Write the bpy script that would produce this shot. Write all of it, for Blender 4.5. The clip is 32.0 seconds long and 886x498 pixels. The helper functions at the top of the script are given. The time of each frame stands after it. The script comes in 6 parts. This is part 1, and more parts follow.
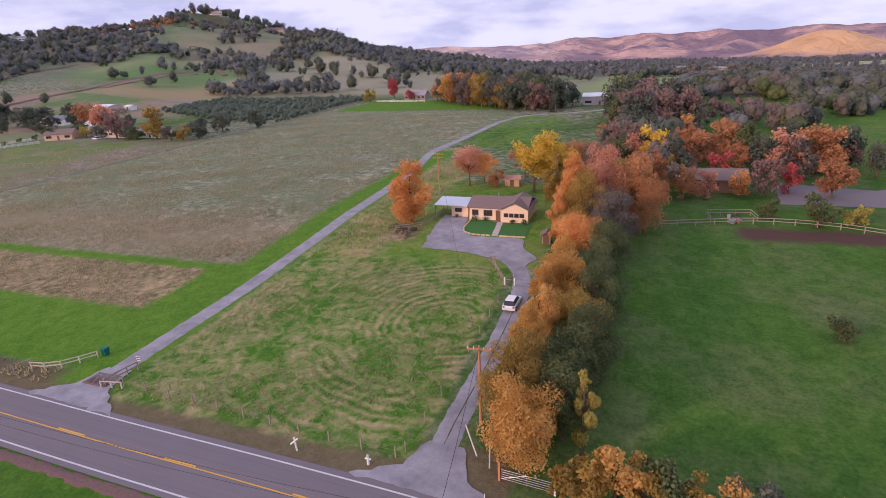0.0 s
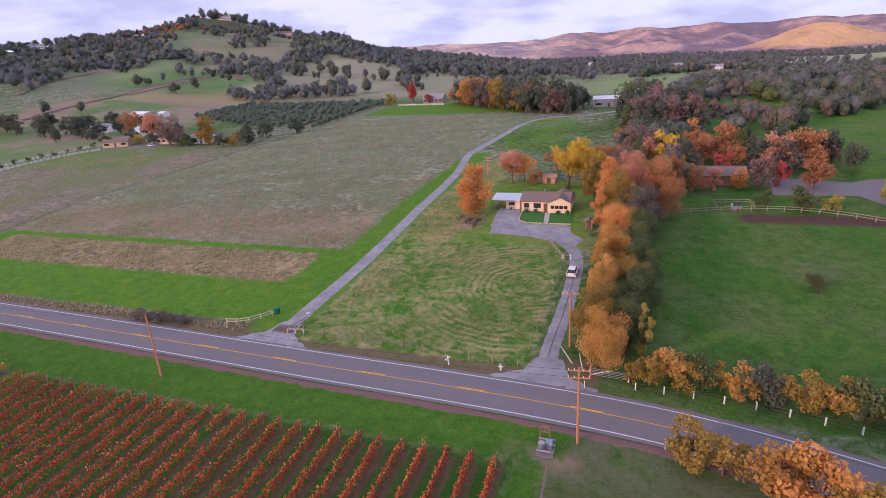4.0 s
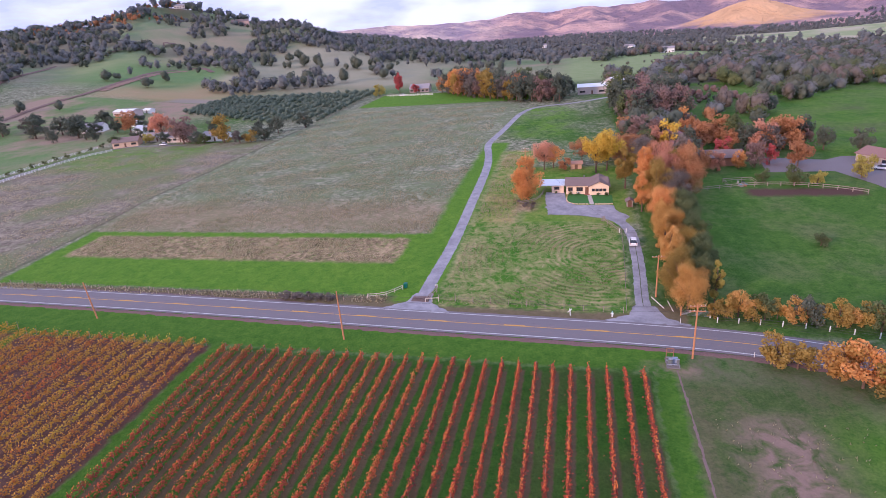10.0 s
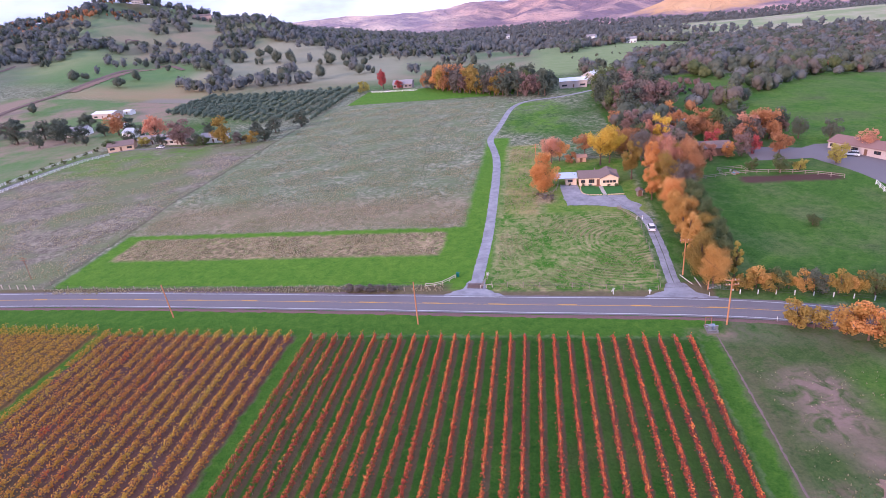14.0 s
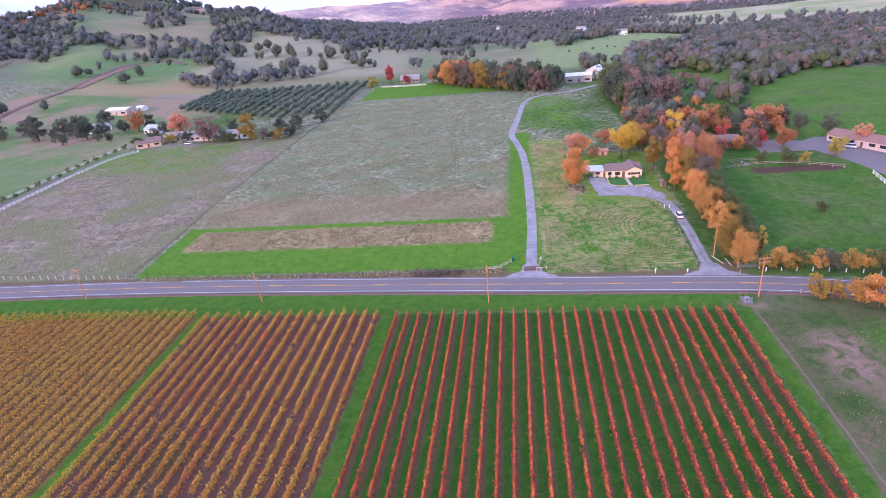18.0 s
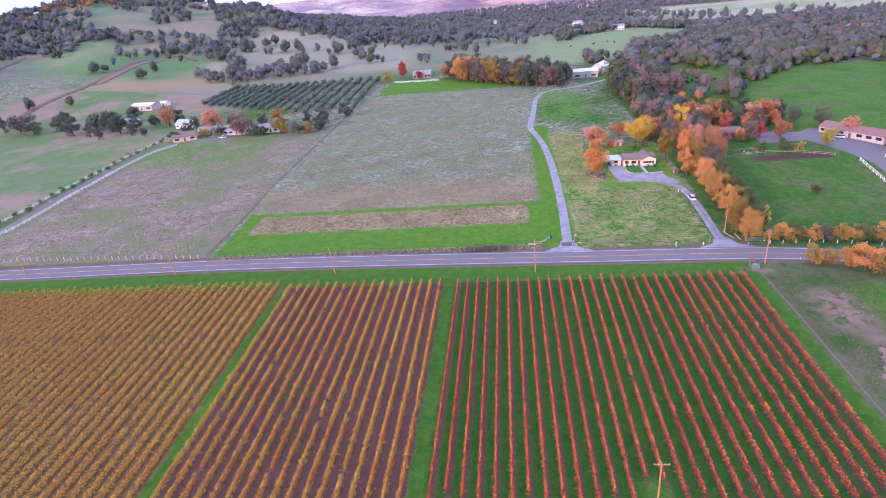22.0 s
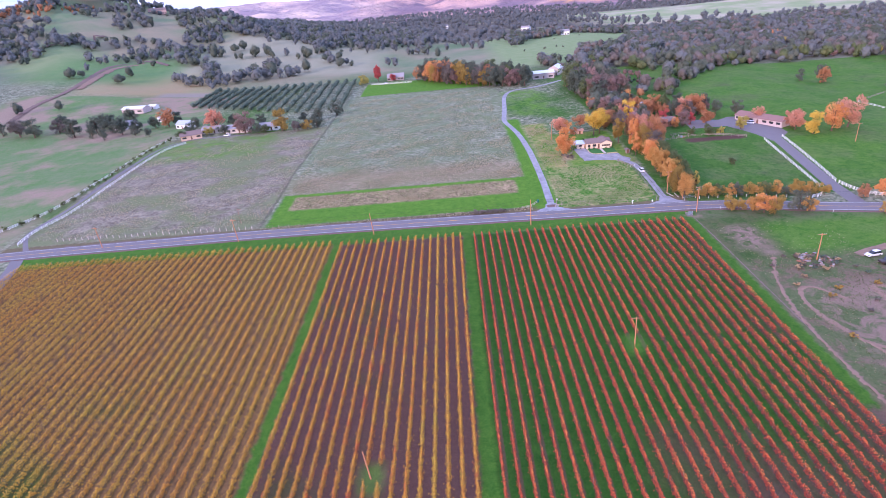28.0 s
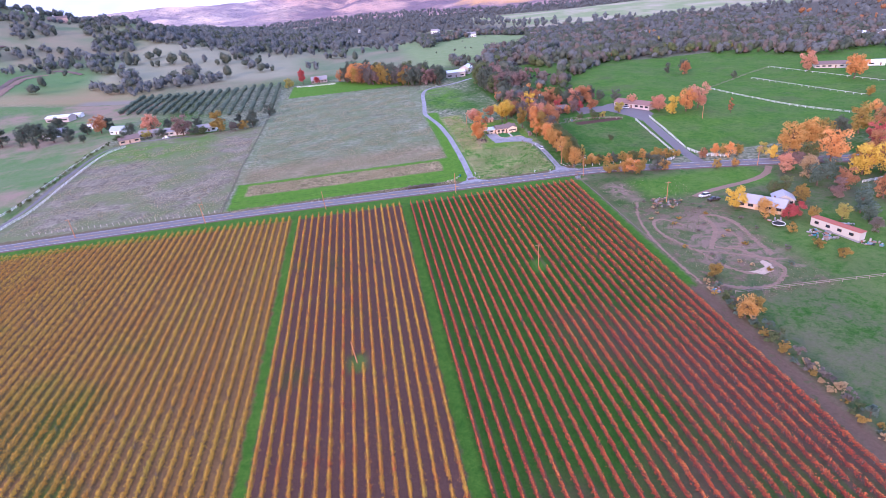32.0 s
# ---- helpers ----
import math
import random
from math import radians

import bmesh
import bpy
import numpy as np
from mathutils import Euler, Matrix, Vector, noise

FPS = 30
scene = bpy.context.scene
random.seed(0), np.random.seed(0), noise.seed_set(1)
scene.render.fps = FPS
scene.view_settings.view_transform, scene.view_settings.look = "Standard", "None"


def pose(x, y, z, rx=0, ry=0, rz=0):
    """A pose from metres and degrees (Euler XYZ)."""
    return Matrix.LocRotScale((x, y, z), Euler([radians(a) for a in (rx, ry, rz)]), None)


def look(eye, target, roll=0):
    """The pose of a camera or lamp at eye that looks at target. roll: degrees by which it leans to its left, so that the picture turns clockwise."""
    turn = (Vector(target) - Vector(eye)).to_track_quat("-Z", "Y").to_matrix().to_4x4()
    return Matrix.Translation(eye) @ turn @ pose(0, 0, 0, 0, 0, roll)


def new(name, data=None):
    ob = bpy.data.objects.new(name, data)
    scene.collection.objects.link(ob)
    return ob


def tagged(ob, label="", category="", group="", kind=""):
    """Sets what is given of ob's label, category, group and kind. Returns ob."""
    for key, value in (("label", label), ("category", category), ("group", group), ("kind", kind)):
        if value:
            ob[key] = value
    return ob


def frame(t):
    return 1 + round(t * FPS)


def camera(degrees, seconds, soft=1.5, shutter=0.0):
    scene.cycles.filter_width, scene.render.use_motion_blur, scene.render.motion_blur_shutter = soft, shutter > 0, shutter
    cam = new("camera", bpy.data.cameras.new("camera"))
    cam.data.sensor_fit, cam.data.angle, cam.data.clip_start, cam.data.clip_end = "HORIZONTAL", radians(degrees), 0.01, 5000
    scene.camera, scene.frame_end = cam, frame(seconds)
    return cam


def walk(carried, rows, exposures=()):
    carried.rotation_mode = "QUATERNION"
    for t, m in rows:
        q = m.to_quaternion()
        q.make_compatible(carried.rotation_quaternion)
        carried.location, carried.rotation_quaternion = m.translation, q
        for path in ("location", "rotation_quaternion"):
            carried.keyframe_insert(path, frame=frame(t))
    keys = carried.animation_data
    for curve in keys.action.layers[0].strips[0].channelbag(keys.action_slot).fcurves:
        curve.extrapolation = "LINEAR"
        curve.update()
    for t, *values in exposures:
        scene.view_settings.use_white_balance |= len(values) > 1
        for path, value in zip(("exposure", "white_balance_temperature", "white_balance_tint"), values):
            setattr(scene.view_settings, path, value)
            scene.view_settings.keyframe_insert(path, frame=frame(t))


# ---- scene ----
cam = camera(78.02, 32.0, soft=0.4)
PATH = [
    (0, (70.73, -23.96, 35.17), (54.39, 20.45, 19.01), -2.81),
    (1, (70.80, -32.11, 37.54), (54.53, 12.28, 21.27), -3.14),
    (2, (69.61, -40.09, 39.38), (53.57, 4.37, 23.09), -3.11),
    (3, (67.60, -46.65, 40.66), (51.56, -2.18, 24.37), -3.51),
    (3.5, (66.53, -49.76, 41.35), (50.36, -5.36, 24.99), -3.65),
    (5.5, (60.10, -61.14, 44.34), (44.49, -16.69, 27.61), -3.85),
    (6, (58.30, -63.79, 45.17), (43.10, -19.24, 28.30), -3.83),
    (7, (54.69, -69.01, 47.08), (40.10, -24.40, 29.82), -4.06),
    (8, (50.64, -73.68, 48.55), (36.56, -29.02, 31.00), -4.24),
    (9, (46.59, -78.05, 50.01), (33.39, -33.24, 32.16), -4.43),
    (10, (42.39, -82.08, 51.66), (30.47, -37.07, 33.44), -4.78),
    (11, (38.15, -86.05, 53.38), (27.24, -40.91, 34.86), -5.09),
    (12, (33.92, -89.93, 55.09), (23.87, -44.70, 36.30), -5.27),
    (13, (29.14, -94.58, 56.92), (19.96, -49.24, 37.94), -5.09),
    (14, (25.34, -97.66, 58.62), (16.76, -52.34, 39.31), -5.49),
    (14.5, (23.20, -99.45, 59.58), (14.85, -54.13, 40.17), -5.37),
    (16.5, (14.26, -108.75, 63.33), (6.77, -63.47, 43.47), -5.45),
    (17, (12.43, -110.55, 64.22), (5.10, -65.32, 44.20), -5.59),
    (18, (8.37, -115.08, 65.96), (1.22, -69.93, 45.71), -5.64),
    (19, (4.48, -120.22, 67.72), (-2.42, -75.09, 47.31), -5.61),
    (20, (0.67, -125.83, 69.32), (-5.91, -80.72, 48.79), -5.55),
    (21, (-2.64, -132.01, 71.02), (-9.18, -86.97, 50.32), -5.64),
    (22, (-5.87, -138.64, 72.53), (-12.26, -93.67, 51.63), -5.72),
    (23, (-9.35, -145.55, 73.58), (-14.53, -100.47, 52.57), -5.61),
    (24, (-12.81, -153.44, 75.10), (-16.19, -108.24, 54.01), -5.54),
    (24.5, (-14.48, -157.10, 75.80), (-16.98, -111.87, 54.61), -5.74),
    (26.5, (-21.50, -173.30, 78.75), (-22.79, -128.07, 57.49), -5.78),
    (27, (-22.98, -178.01, 79.31), (-24.43, -132.73, 58.15), -5.63),
    (28, (-25.53, -188.24, 80.53), (-27.44, -142.94, 59.43), -5.48),
    (29, (-27.00, -199.11, 81.65), (-26.87, -153.81, 60.47), -5.58),
    (30, (-28.84, -210.58, 82.52), (-26.82, -165.37, 61.26), -5.50),
    (31, (-31.47, -222.52, 84.18), (-27.35, -177.55, 62.72), -5.62),
    (32, (-34.71, -234.11, 85.25), (-29.69, -189.25, 63.75), -5.75),
]
walk(cam, [(t, look(eye, target, roll)) for t, eye, target, roll in PATH], [(0, -0.45, 4830, 15), (6, -0.35, 4600, 16), (13, 0.03, 4380, 18), (19, 0.18, 4260, 19), (24, 0.26, 4170, 20), (32, 0.27, 4080, 20)])

# ---- light ----
SUN_TO = Vector((-0.60, -0.74, 0.27)).normalized()
world = bpy.data.worlds.new("world")
scene.world = world
world.use_nodes = True
wt = world.node_tree
wt.nodes.clear()


def wn(kind, **kw):
    n = wt.nodes.new(kind)
    for k, v in kw.items():
        n.inputs[k.replace("_", " ")].default_value = v
    return n


sky = wt.nodes.new("ShaderNodeTexSky")
sky.sky_type, sky.sun_disc = "NISHITA", False
sky.sun_elevation = math.asin(SUN_TO.z)
sky.sun_rotation = math.atan2(SUN_TO.x, SUN_TO.y)
sky.air_density, sky.dust_density, sky.ozone_density = 1.0, 1.0, 2.0
coord = wt.nodes.new("ShaderNodeTexCoord")
stretch = wt.nodes.new("ShaderNodeMapping")
stretch.inputs["Scale"].default_value = (1.0, 1.0, 3.6)
wt.links.new(coord.outputs["Generated"], stretch.inputs["Vector"])
cloud = wn("ShaderNodeTexNoise", Scale=2.6, Detail=9.0, Roughness=0.58, Distortion=0.4)
wt.links.new(stretch.outputs["Vector"], cloud.inputs["Vector"])
cover = wt.nodes.new("ShaderNodeValToRGB")
cover.color_ramp.elements[0].position, cover.color_ramp.elements[1].position = 0.02, 0.30
wt.links.new(cloud.outputs["Fac"], cover.inputs["Fac"])
tone = wt.nodes.new("ShaderNodeValToRGB")
tone.color_ramp.elements[0].position, tone.color_ramp.elements[1].position = 0.42, 0.60
tone.color_ramp.elements[0].color = (13.8, 11.0, 9.9, 1)
tone.color_ramp.elements[1].color = (9.3, 7.7, 8.2, 1)
cloud_tone = wn("ShaderNodeTexNoise", Scale=5.2, Detail=8.0, Roughness=0.55)
wt.links.new(stretch.outputs["Vector"], cloud_tone.inputs["Vector"])
wt.links.new(cloud_tone.outputs["Fac"], tone.inputs["Fac"])
mixed = wt.nodes.new("ShaderNodeMix")
mixed.data_type = "RGBA"
wt.links.new(cover.outputs["Color"], mixed.inputs["Factor"])
wt.links.new(sky.outputs["Color"], mixed.inputs["A"])
wt.links.new(tone.outputs["Color"], mixed.inputs["B"])
back = wn("ShaderNodeBackground", Strength=0.10)
wt.links.new(mixed.outputs["Result"], back.inputs["Color"])
wout = wt.nodes.new("ShaderNodeOutputWorld")
wt.links.new(back.outputs["Background"], wout.inputs["Surface"])

sun = new("sun", bpy.data.lights.new("sun", "SUN"))
sun.data.energy, sun.data.angle, sun.data.color = 3.9, radians(6), (1.0, 0.54, 0.27)
sun.matrix_world = look(SUN_TO * 100, (0, 0, 0))

# ---- terrain heights ----
YS = [-2500, -400, -150, -74, -8, 15, 45, 80, 120, 200, 320, 500, 800, 1500, 2500, 6000]
ZS = [-40, -12, -5.5, -3.0, -0.3, 0.2, 1.9, 4.6, 5.8, 8.5, 12, 11, 7, 0, 0, 5]
HILL = [(-1100, 100, 80), (-839, 388, 88), (-719, 502, 88), (-664, 680, 108), (-611, 742, 132), (-571, 764, 124), (-507, 789, 102),
        (-484, 866, 85), (-474, 988, 67), (-436, 1118, 54), (-397, 1296, 41), (-305, 1500, 20)]
MOUNT = [(-2600, 2500, 177), (-1696, 3112, 139), (-1260, 3320, 123), (-1093, 3487, 144), (-750, 3583, 116), (-420, 3743, 148),
         (-79, 3772, 153), (545, 3745, 149), (1096, 3738, 144), (1800, 3450, 142), (2800, 2700, 130)]

KNOLLS = [(722, 2580, 270, 96), (330, 3000, 480, 30), (1250, 2500, 420, 34), (-900, 2700, 380, 34), (60, 2900, 330, 24), (-420, 3000, 340, 26), (700, 1230, 330, 18)]


def ridge(x, y, line, width, power):
    best, high = np.zeros_like(x), np.zeros_like(x)
    for (ax, ay, az), (bx, by, bz) in zip(line[:-1], line[1:]):
        dx, dy = bx - ax, by - ay
        s = np.clip(((x - ax) * dx + (y - ay) * dy) / (dx * dx + dy * dy), 0, 1)
        f = np.clip(1 - np.hypot(x - ax - s * dx, y - ay - s * dy) / width, 0, 1) ** power
        m = f > best
        high, best = np.where(m, az + s * (bz - az), high), np.where(m, f, best)
    return best, high


def ease(v, a, b):
    t = np.clip((v - a) / (b - a), 0, 1)
    return t * t * (3 - 2 * t)


def ground(x, y):
    x, y = np.asarray(x, float), np.asarray(y, float)
    z = np.interp(y, YS, ZS)
    z = z - (7 * ease(x, 150, 260) + 6 * ease(x, 260, 700)) * ease(y, 20, 90)
    f, h = ridge(x, y, HILL, 520, 1.35)
    bump = 1 + 0.10 * np.sin(x / 61 + 1.3) * np.sin(y / 53) + 0.06 * np.sin(x / 23 + y / 31)
    z = z + (h - z) * f * np.where(f > 0.95, 1, bump)
    g, h = ridge(x, y, MOUNT, 1050, 1.1)
    fold = np.abs(np.sin(x / 150 + 0.9 * np.sin(y / 310) + 0.5 * np.sin(x / 410)))
    small = np.abs(np.sin(x / 57 + y / 140 + 0.8 * np.sin(y / 90)))
    tiny = np.abs(np.sin(x / 31 - y / 47 + 1.1 * np.sin(x / 75)))
    z = z + (h - z) * g * np.clip(1 - (0.80 * fold + 0.30 * small * fold + 0.16 * small + 0.10 * tiny) * (1 - 0.90 * g), 0.06, 1)
    # nearer knolls before the range
    for cx, cy, r, up in KNOLLS:
        d = np.hypot(x - cx, (y - cy) * 1.2) / r
        z = z + up * np.exp(-d * d * 1.6) * (1 - 0.25 * np.abs(np.sin(np.arctan2(y - cy, x - cx) * 7 + 0.6)) * np.clip(d, 0, 1))
    return z


def gz(x, y):
    if -200 < x < 150 and y < 280:
        return float(np.interp(y, YS, ZS))
    return float(ground(x, y))


# ---- mesh helpers ----
def mesh_of(name, verts, faces, mats=(), smooth=False):
    """A mesh from arrays of vertices and of faces with equal corner counts, or from lists."""
    me = bpy.data.meshes.new(name)
    if isinstance(faces, np.ndarray):
        verts = np.asarray(verts, np.float32)
        n, k = faces.shape
        me.vertices.add(len(verts))
        me.vertices.foreach_set("co", verts.ravel())
        me.loops.add(n * k)
        me.loops.foreach_set("vertex_index", faces.astype(np.int32).ravel())
        me.polygons.add(n)
        me.polygons.foreach_set("loop_start", np.arange(0, n * k, k, dtype=np.int32))
        me.polygons.foreach_set("loop_total", np.full(n, k, dtype=np.int32))
        me.update(calc_edges=True)
    else:
        me.from_pydata([tuple(v) for v in verts], [], [tuple(f) for f in faces])
    for m in mats:
        me.materials.append(m)
    if smooth:
        me.polygons.foreach_set("use_smooth", np.ones(len(me.polygons), dtype=bool))
    me.update()
    return me


class Shape:
    """Collects boxes, prisms and rods into one mesh."""

    def __init__(self):
        self.v, self.f = [], []

    def add(self, verts, faces):
        n = len(self.v)
        self.v += [tuple(v) for v in verts]
        self.f += [tuple(n + i for i in f) for f in faces]
        return self

    def box(self, x0, x1, y0, y1, z0, z1, turn=0.0, about=None):
        v = [(x, y, z) for z in (z0, z1) for x, y in ((x0, y0), (x1, y0), (x1, y1), (x0, y1))]
        if turn:
            cx, cy = about or ((x0 + x1) / 2, (y0 + y1) / 2)
            c, s = math.cos(turn), math.sin(turn)
            v = [(cx + (x - cx) * c - (y - cy) * s, cy + (x - cx) * s + (y - cy) * c, z) for x, y, z in v]
        return self.add(v, [(3, 2, 1, 0), (4, 5, 6, 7), (0, 1, 5, 4), (1, 2, 6, 5), (2, 3, 7, 6), (3, 0, 4, 7)])

    def rod(self, a, b, ra, rb=None, sides=8):
        a, b = Vector(a), Vector(b)
        rb = ra if rb is None else rb
        q = (b - a).to_track_quat("Z", "Y")
        ring = [Vector((math.cos(i * math.tau / sides), math.sin(i * math.tau / sides), 0)) for i in range(sides)]
        v = [a + q @ (p * ra) for p in ring] + [b + q @ (p * rb) for p in ring]
        f = [(i, (i + 1) % sides, sides + (i + 1) % sides, sides + i) for i in range(sides)]
        return self.add(v, f + [tuple(range(sides))[::-1], tuple(range(sides, 2 * sides))])

    def tube(self, points, r, sides=6, closed=False):
        """One bent tube through the points."""
        p = [Vector(q) for q in points]
        n = len(p)
        v = []
        for i, q in enumerate(p):
            a, b = (p[i - 1], p[(i + 1) % n]) if closed else (p[max(0, i - 1)], p[min(n - 1, i + 1)])
            rot = (b - a).to_track_quat("Z", "Y")
            v += [q + rot @ Vector((r * math.cos(k * math.tau / sides), r * math.sin(k * math.tau / sides), 0)) for k in range(sides)]
        f = []
        for i in range(n if closed else n - 1):
            j = (i + 1) % n
            f += [(i * sides + k, i * sides + (k + 1) % sides, j * sides + (k + 1) % sides, j * sides + k) for k in range(sides)]
        return self.add(v, f)

    def prism(self, outline, z0, z1):
        """A standing prism over a plan outline, anticlockwise."""
        n = len(outline)
        v = [(x, y, z0) for x, y in outline] + [(x, y, z1) for x, y in outline]
        f = [(i, (i + 1) % n, n + (i + 1) % n, n + i) for i in range(n)]
        return self.add(v, f + [tuple(range(n))[::-1], tuple(range(n, 2 * n))])

    def side(self, outline, y0, y1):
        """A lying prism: an outline in x and z, drawn out along y."""
        n = len(outline)
        v = [(x, y0, z) for x, z in outline] + [(x, y1, z) for x, z in outline]
        f = [(i, (i + 1) % n, n + (i + 1) % n, n + i) for i in range(n)]
        return self.add(v, f + [tuple(range(n))[::-1], tuple(range(n, 2 * n))])

    def mesh(self, name, mat, smooth=False):
        return mesh_of(name, self.v, self.f, [mat], smooth)


def part(name, shape, material, parent, label=""):
    data = shape if isinstance(shape, bpy.types.Mesh) else shape.mesh(name, material)
    ob = new(name, data)
    if parent is not None:
        ob.parent = parent
    return tagged(ob, label)


def thing(name, x, y, label, category, group="", turn=0.0, z=None, kind=""):
    ob = new(name)
    ob.empty_display_size = 0.3
    ob.matrix_basis = pose(x, y, gz(x, y) if z is None else z, 0, 0, turn)
    return tagged(ob, label, category, group, kind)


# ---- material helpers ----
class Nodes:
    def __init__(self, name):
        self.mat = bpy.data.materials.new(name)
        self.mat.use_nodes = True
        self.t = self.mat.node_tree
        self.t.nodes.clear()
        self.out = self.t.nodes.new("ShaderNodeOutputMaterial")
        self.b = self.t.nodes.new("ShaderNodeBsdfPrincipled")
        self.t.links.new(self.b.outputs["BSDF"], self.out.inputs["Surface"])

    def put(self, socket, value):
        if isinstance(value, bpy.types.NodeSocket):
            self.t.links.new(value, socket)
        elif value is not None:
            if isinstance(value, (tuple, list)) and len(value) == 3 and socket.type == "RGBA":
                value = (*value, 1)
            socket.default_value = value

    def place(self):
        return self.t.nodes.new("ShaderNodeNewGeometry").outputs["Position"]

    def local(self):
        return self.t.nodes.new("ShaderNodeTexCoord").outputs["Object"]

    def noise(self, scale, detail=4.0, rough=0.55, vector=None, distort=0.0):
        n = self.t.nodes.new("ShaderNodeTexNoise")
        self.put(n.inputs["Vector"], self.place() if vector is None else vector)
        n.inputs["Scale"].default_value, n.inputs["Detail"].default_value = scale, detail
        n.inputs["Roughness"].default_value, n.inputs["Distortion"].default_value = rough, distort
        return n.outputs["Fac"]

    def math(self, op, a, b=None, c=None, clamp=False):
        n = self.t.nodes.new("ShaderNodeMath")
        n.operation, n.use_clamp = op, clamp
        for i, v in enumerate((a, b, c)):
            self.put(n.inputs[i], v)
        return n.outputs[0]

    def ramp(self, fac, stops):
        n = self.t.nodes.new("ShaderNodeValToRGB")
        e = n.color_ramp.elements
        while len(e) < len(stops):
            e.new(0.5)
        for k, (at, col) in zip(e, stops):
            k.position, k.color = at, (*col, 1) if isinstance(col, tuple) else (col, col, col, 1)
        self.put(n.inputs["Fac"], fac)
        return n.outputs["Color"]

    def mix(self, fac, a, b, how="MIX"):
        n = self.t.nodes.new("ShaderNodeMix")
        n.data_type, n.blend_type = "RGBA", how
        self.put(n.inputs["Factor"], fac)
        self.put(n.inputs["A"], a)
        self.put(n.inputs["B"], b)
        return n.outputs["Result"]

    def step(self, v, lo, hi):
        """0 below lo, 1 above hi."""
        return self.math("MULTIPLY_ADD", v, 1 / (hi - lo), -lo / (hi - lo), clamp=True)

    def bump(self, height, strength=0.3, distance=0.05):
        n = self.t.nodes.new("ShaderNodeBump")
        n.inputs["Strength"].default_value, n.inputs["Distance"].default_value = strength, distance
        self.put(n.inputs["Height"], height)
        self.put(self.b.inputs["Normal"], n.outputs["Normal"])

    def done(self, color, rough=0.8, metal=0.0, spec=0.3):
        self.put(self.b.inputs["Base Color"], color)
        self.put(self.b.inputs["Roughness"], rough)
        self.put(self.b.inputs["Metallic"], metal)
        self.put(self.b.inputs["Specular IOR Level"], spec)
        return self.mat


def plain(name, color, rough=0.7, metal=0.0, grain=6.0, amount=0.25, relief=0.15, spec=0.3):
    """A surface with grain at two scales."""
    n = Nodes(name)
    a, b = n.noise(grain, 5.0, vector=n.local()), n.noise(grain / 9, 3.0)
    dark, light = tuple(c * (1 - amount) for c in color), tuple(min(1, c * (1 + amount)) for c in color)
    col = n.mix(b, n.mix(a, dark, light), n.mix(a, color, light))
    n.bump(a, relief, 0.03)
    return n.done(col, rough, metal, spec)


def leaf(name, stops, glow=0.35, patch=0.25, relief=0.0, speck=0.32):
    """Foliage: colours by leaf clump, shifted from plant to plant, with light let through."""
    n = Nodes(name)
    isle = n.t.nodes.new("ShaderNodeNewGeometry").outputs["Random Per Island"]
    own = n.t.nodes.new("ShaderNodeObjectInfo").outputs["Random"]
    drift = n.noise(patch, 2.0)
    fac = n.math("ADD", n.math("MULTIPLY", isle, speck), n.math("MULTIPLY_ADD", drift, 0.9, 0.01 - speck / 2))
    fac = n.math("ADD", fac, n.math("MULTIPLY_ADD", own, 0.3, -0.15), clamp=True)
    k = len(stops) - 1
    col = n.ramp(fac, [(i / k, c) for i, c in enumerate(stops)])
    if relief:
        n.bump(n.noise(0.9, 4.0, 0.7), 0.9, relief)
    n.done(col, 0.75, 0, 0.15)
    tr = n.t.nodes.new("ShaderNodeBsdfTranslucent")
    n.put(tr.inputs["Color"], col)
    m = n.t.nodes.new("ShaderNodeMixShader")
    m.inputs[0].default_value = glow
    n.t.links.new(n.b.outputs["BSDF"], m.inputs[1])
    n.t.links.new(tr.outputs["BSDF"], m.inputs[2])
    n.t.links.new(m.outputs[0], n.out.inputs["Surface"])
    return n.mat


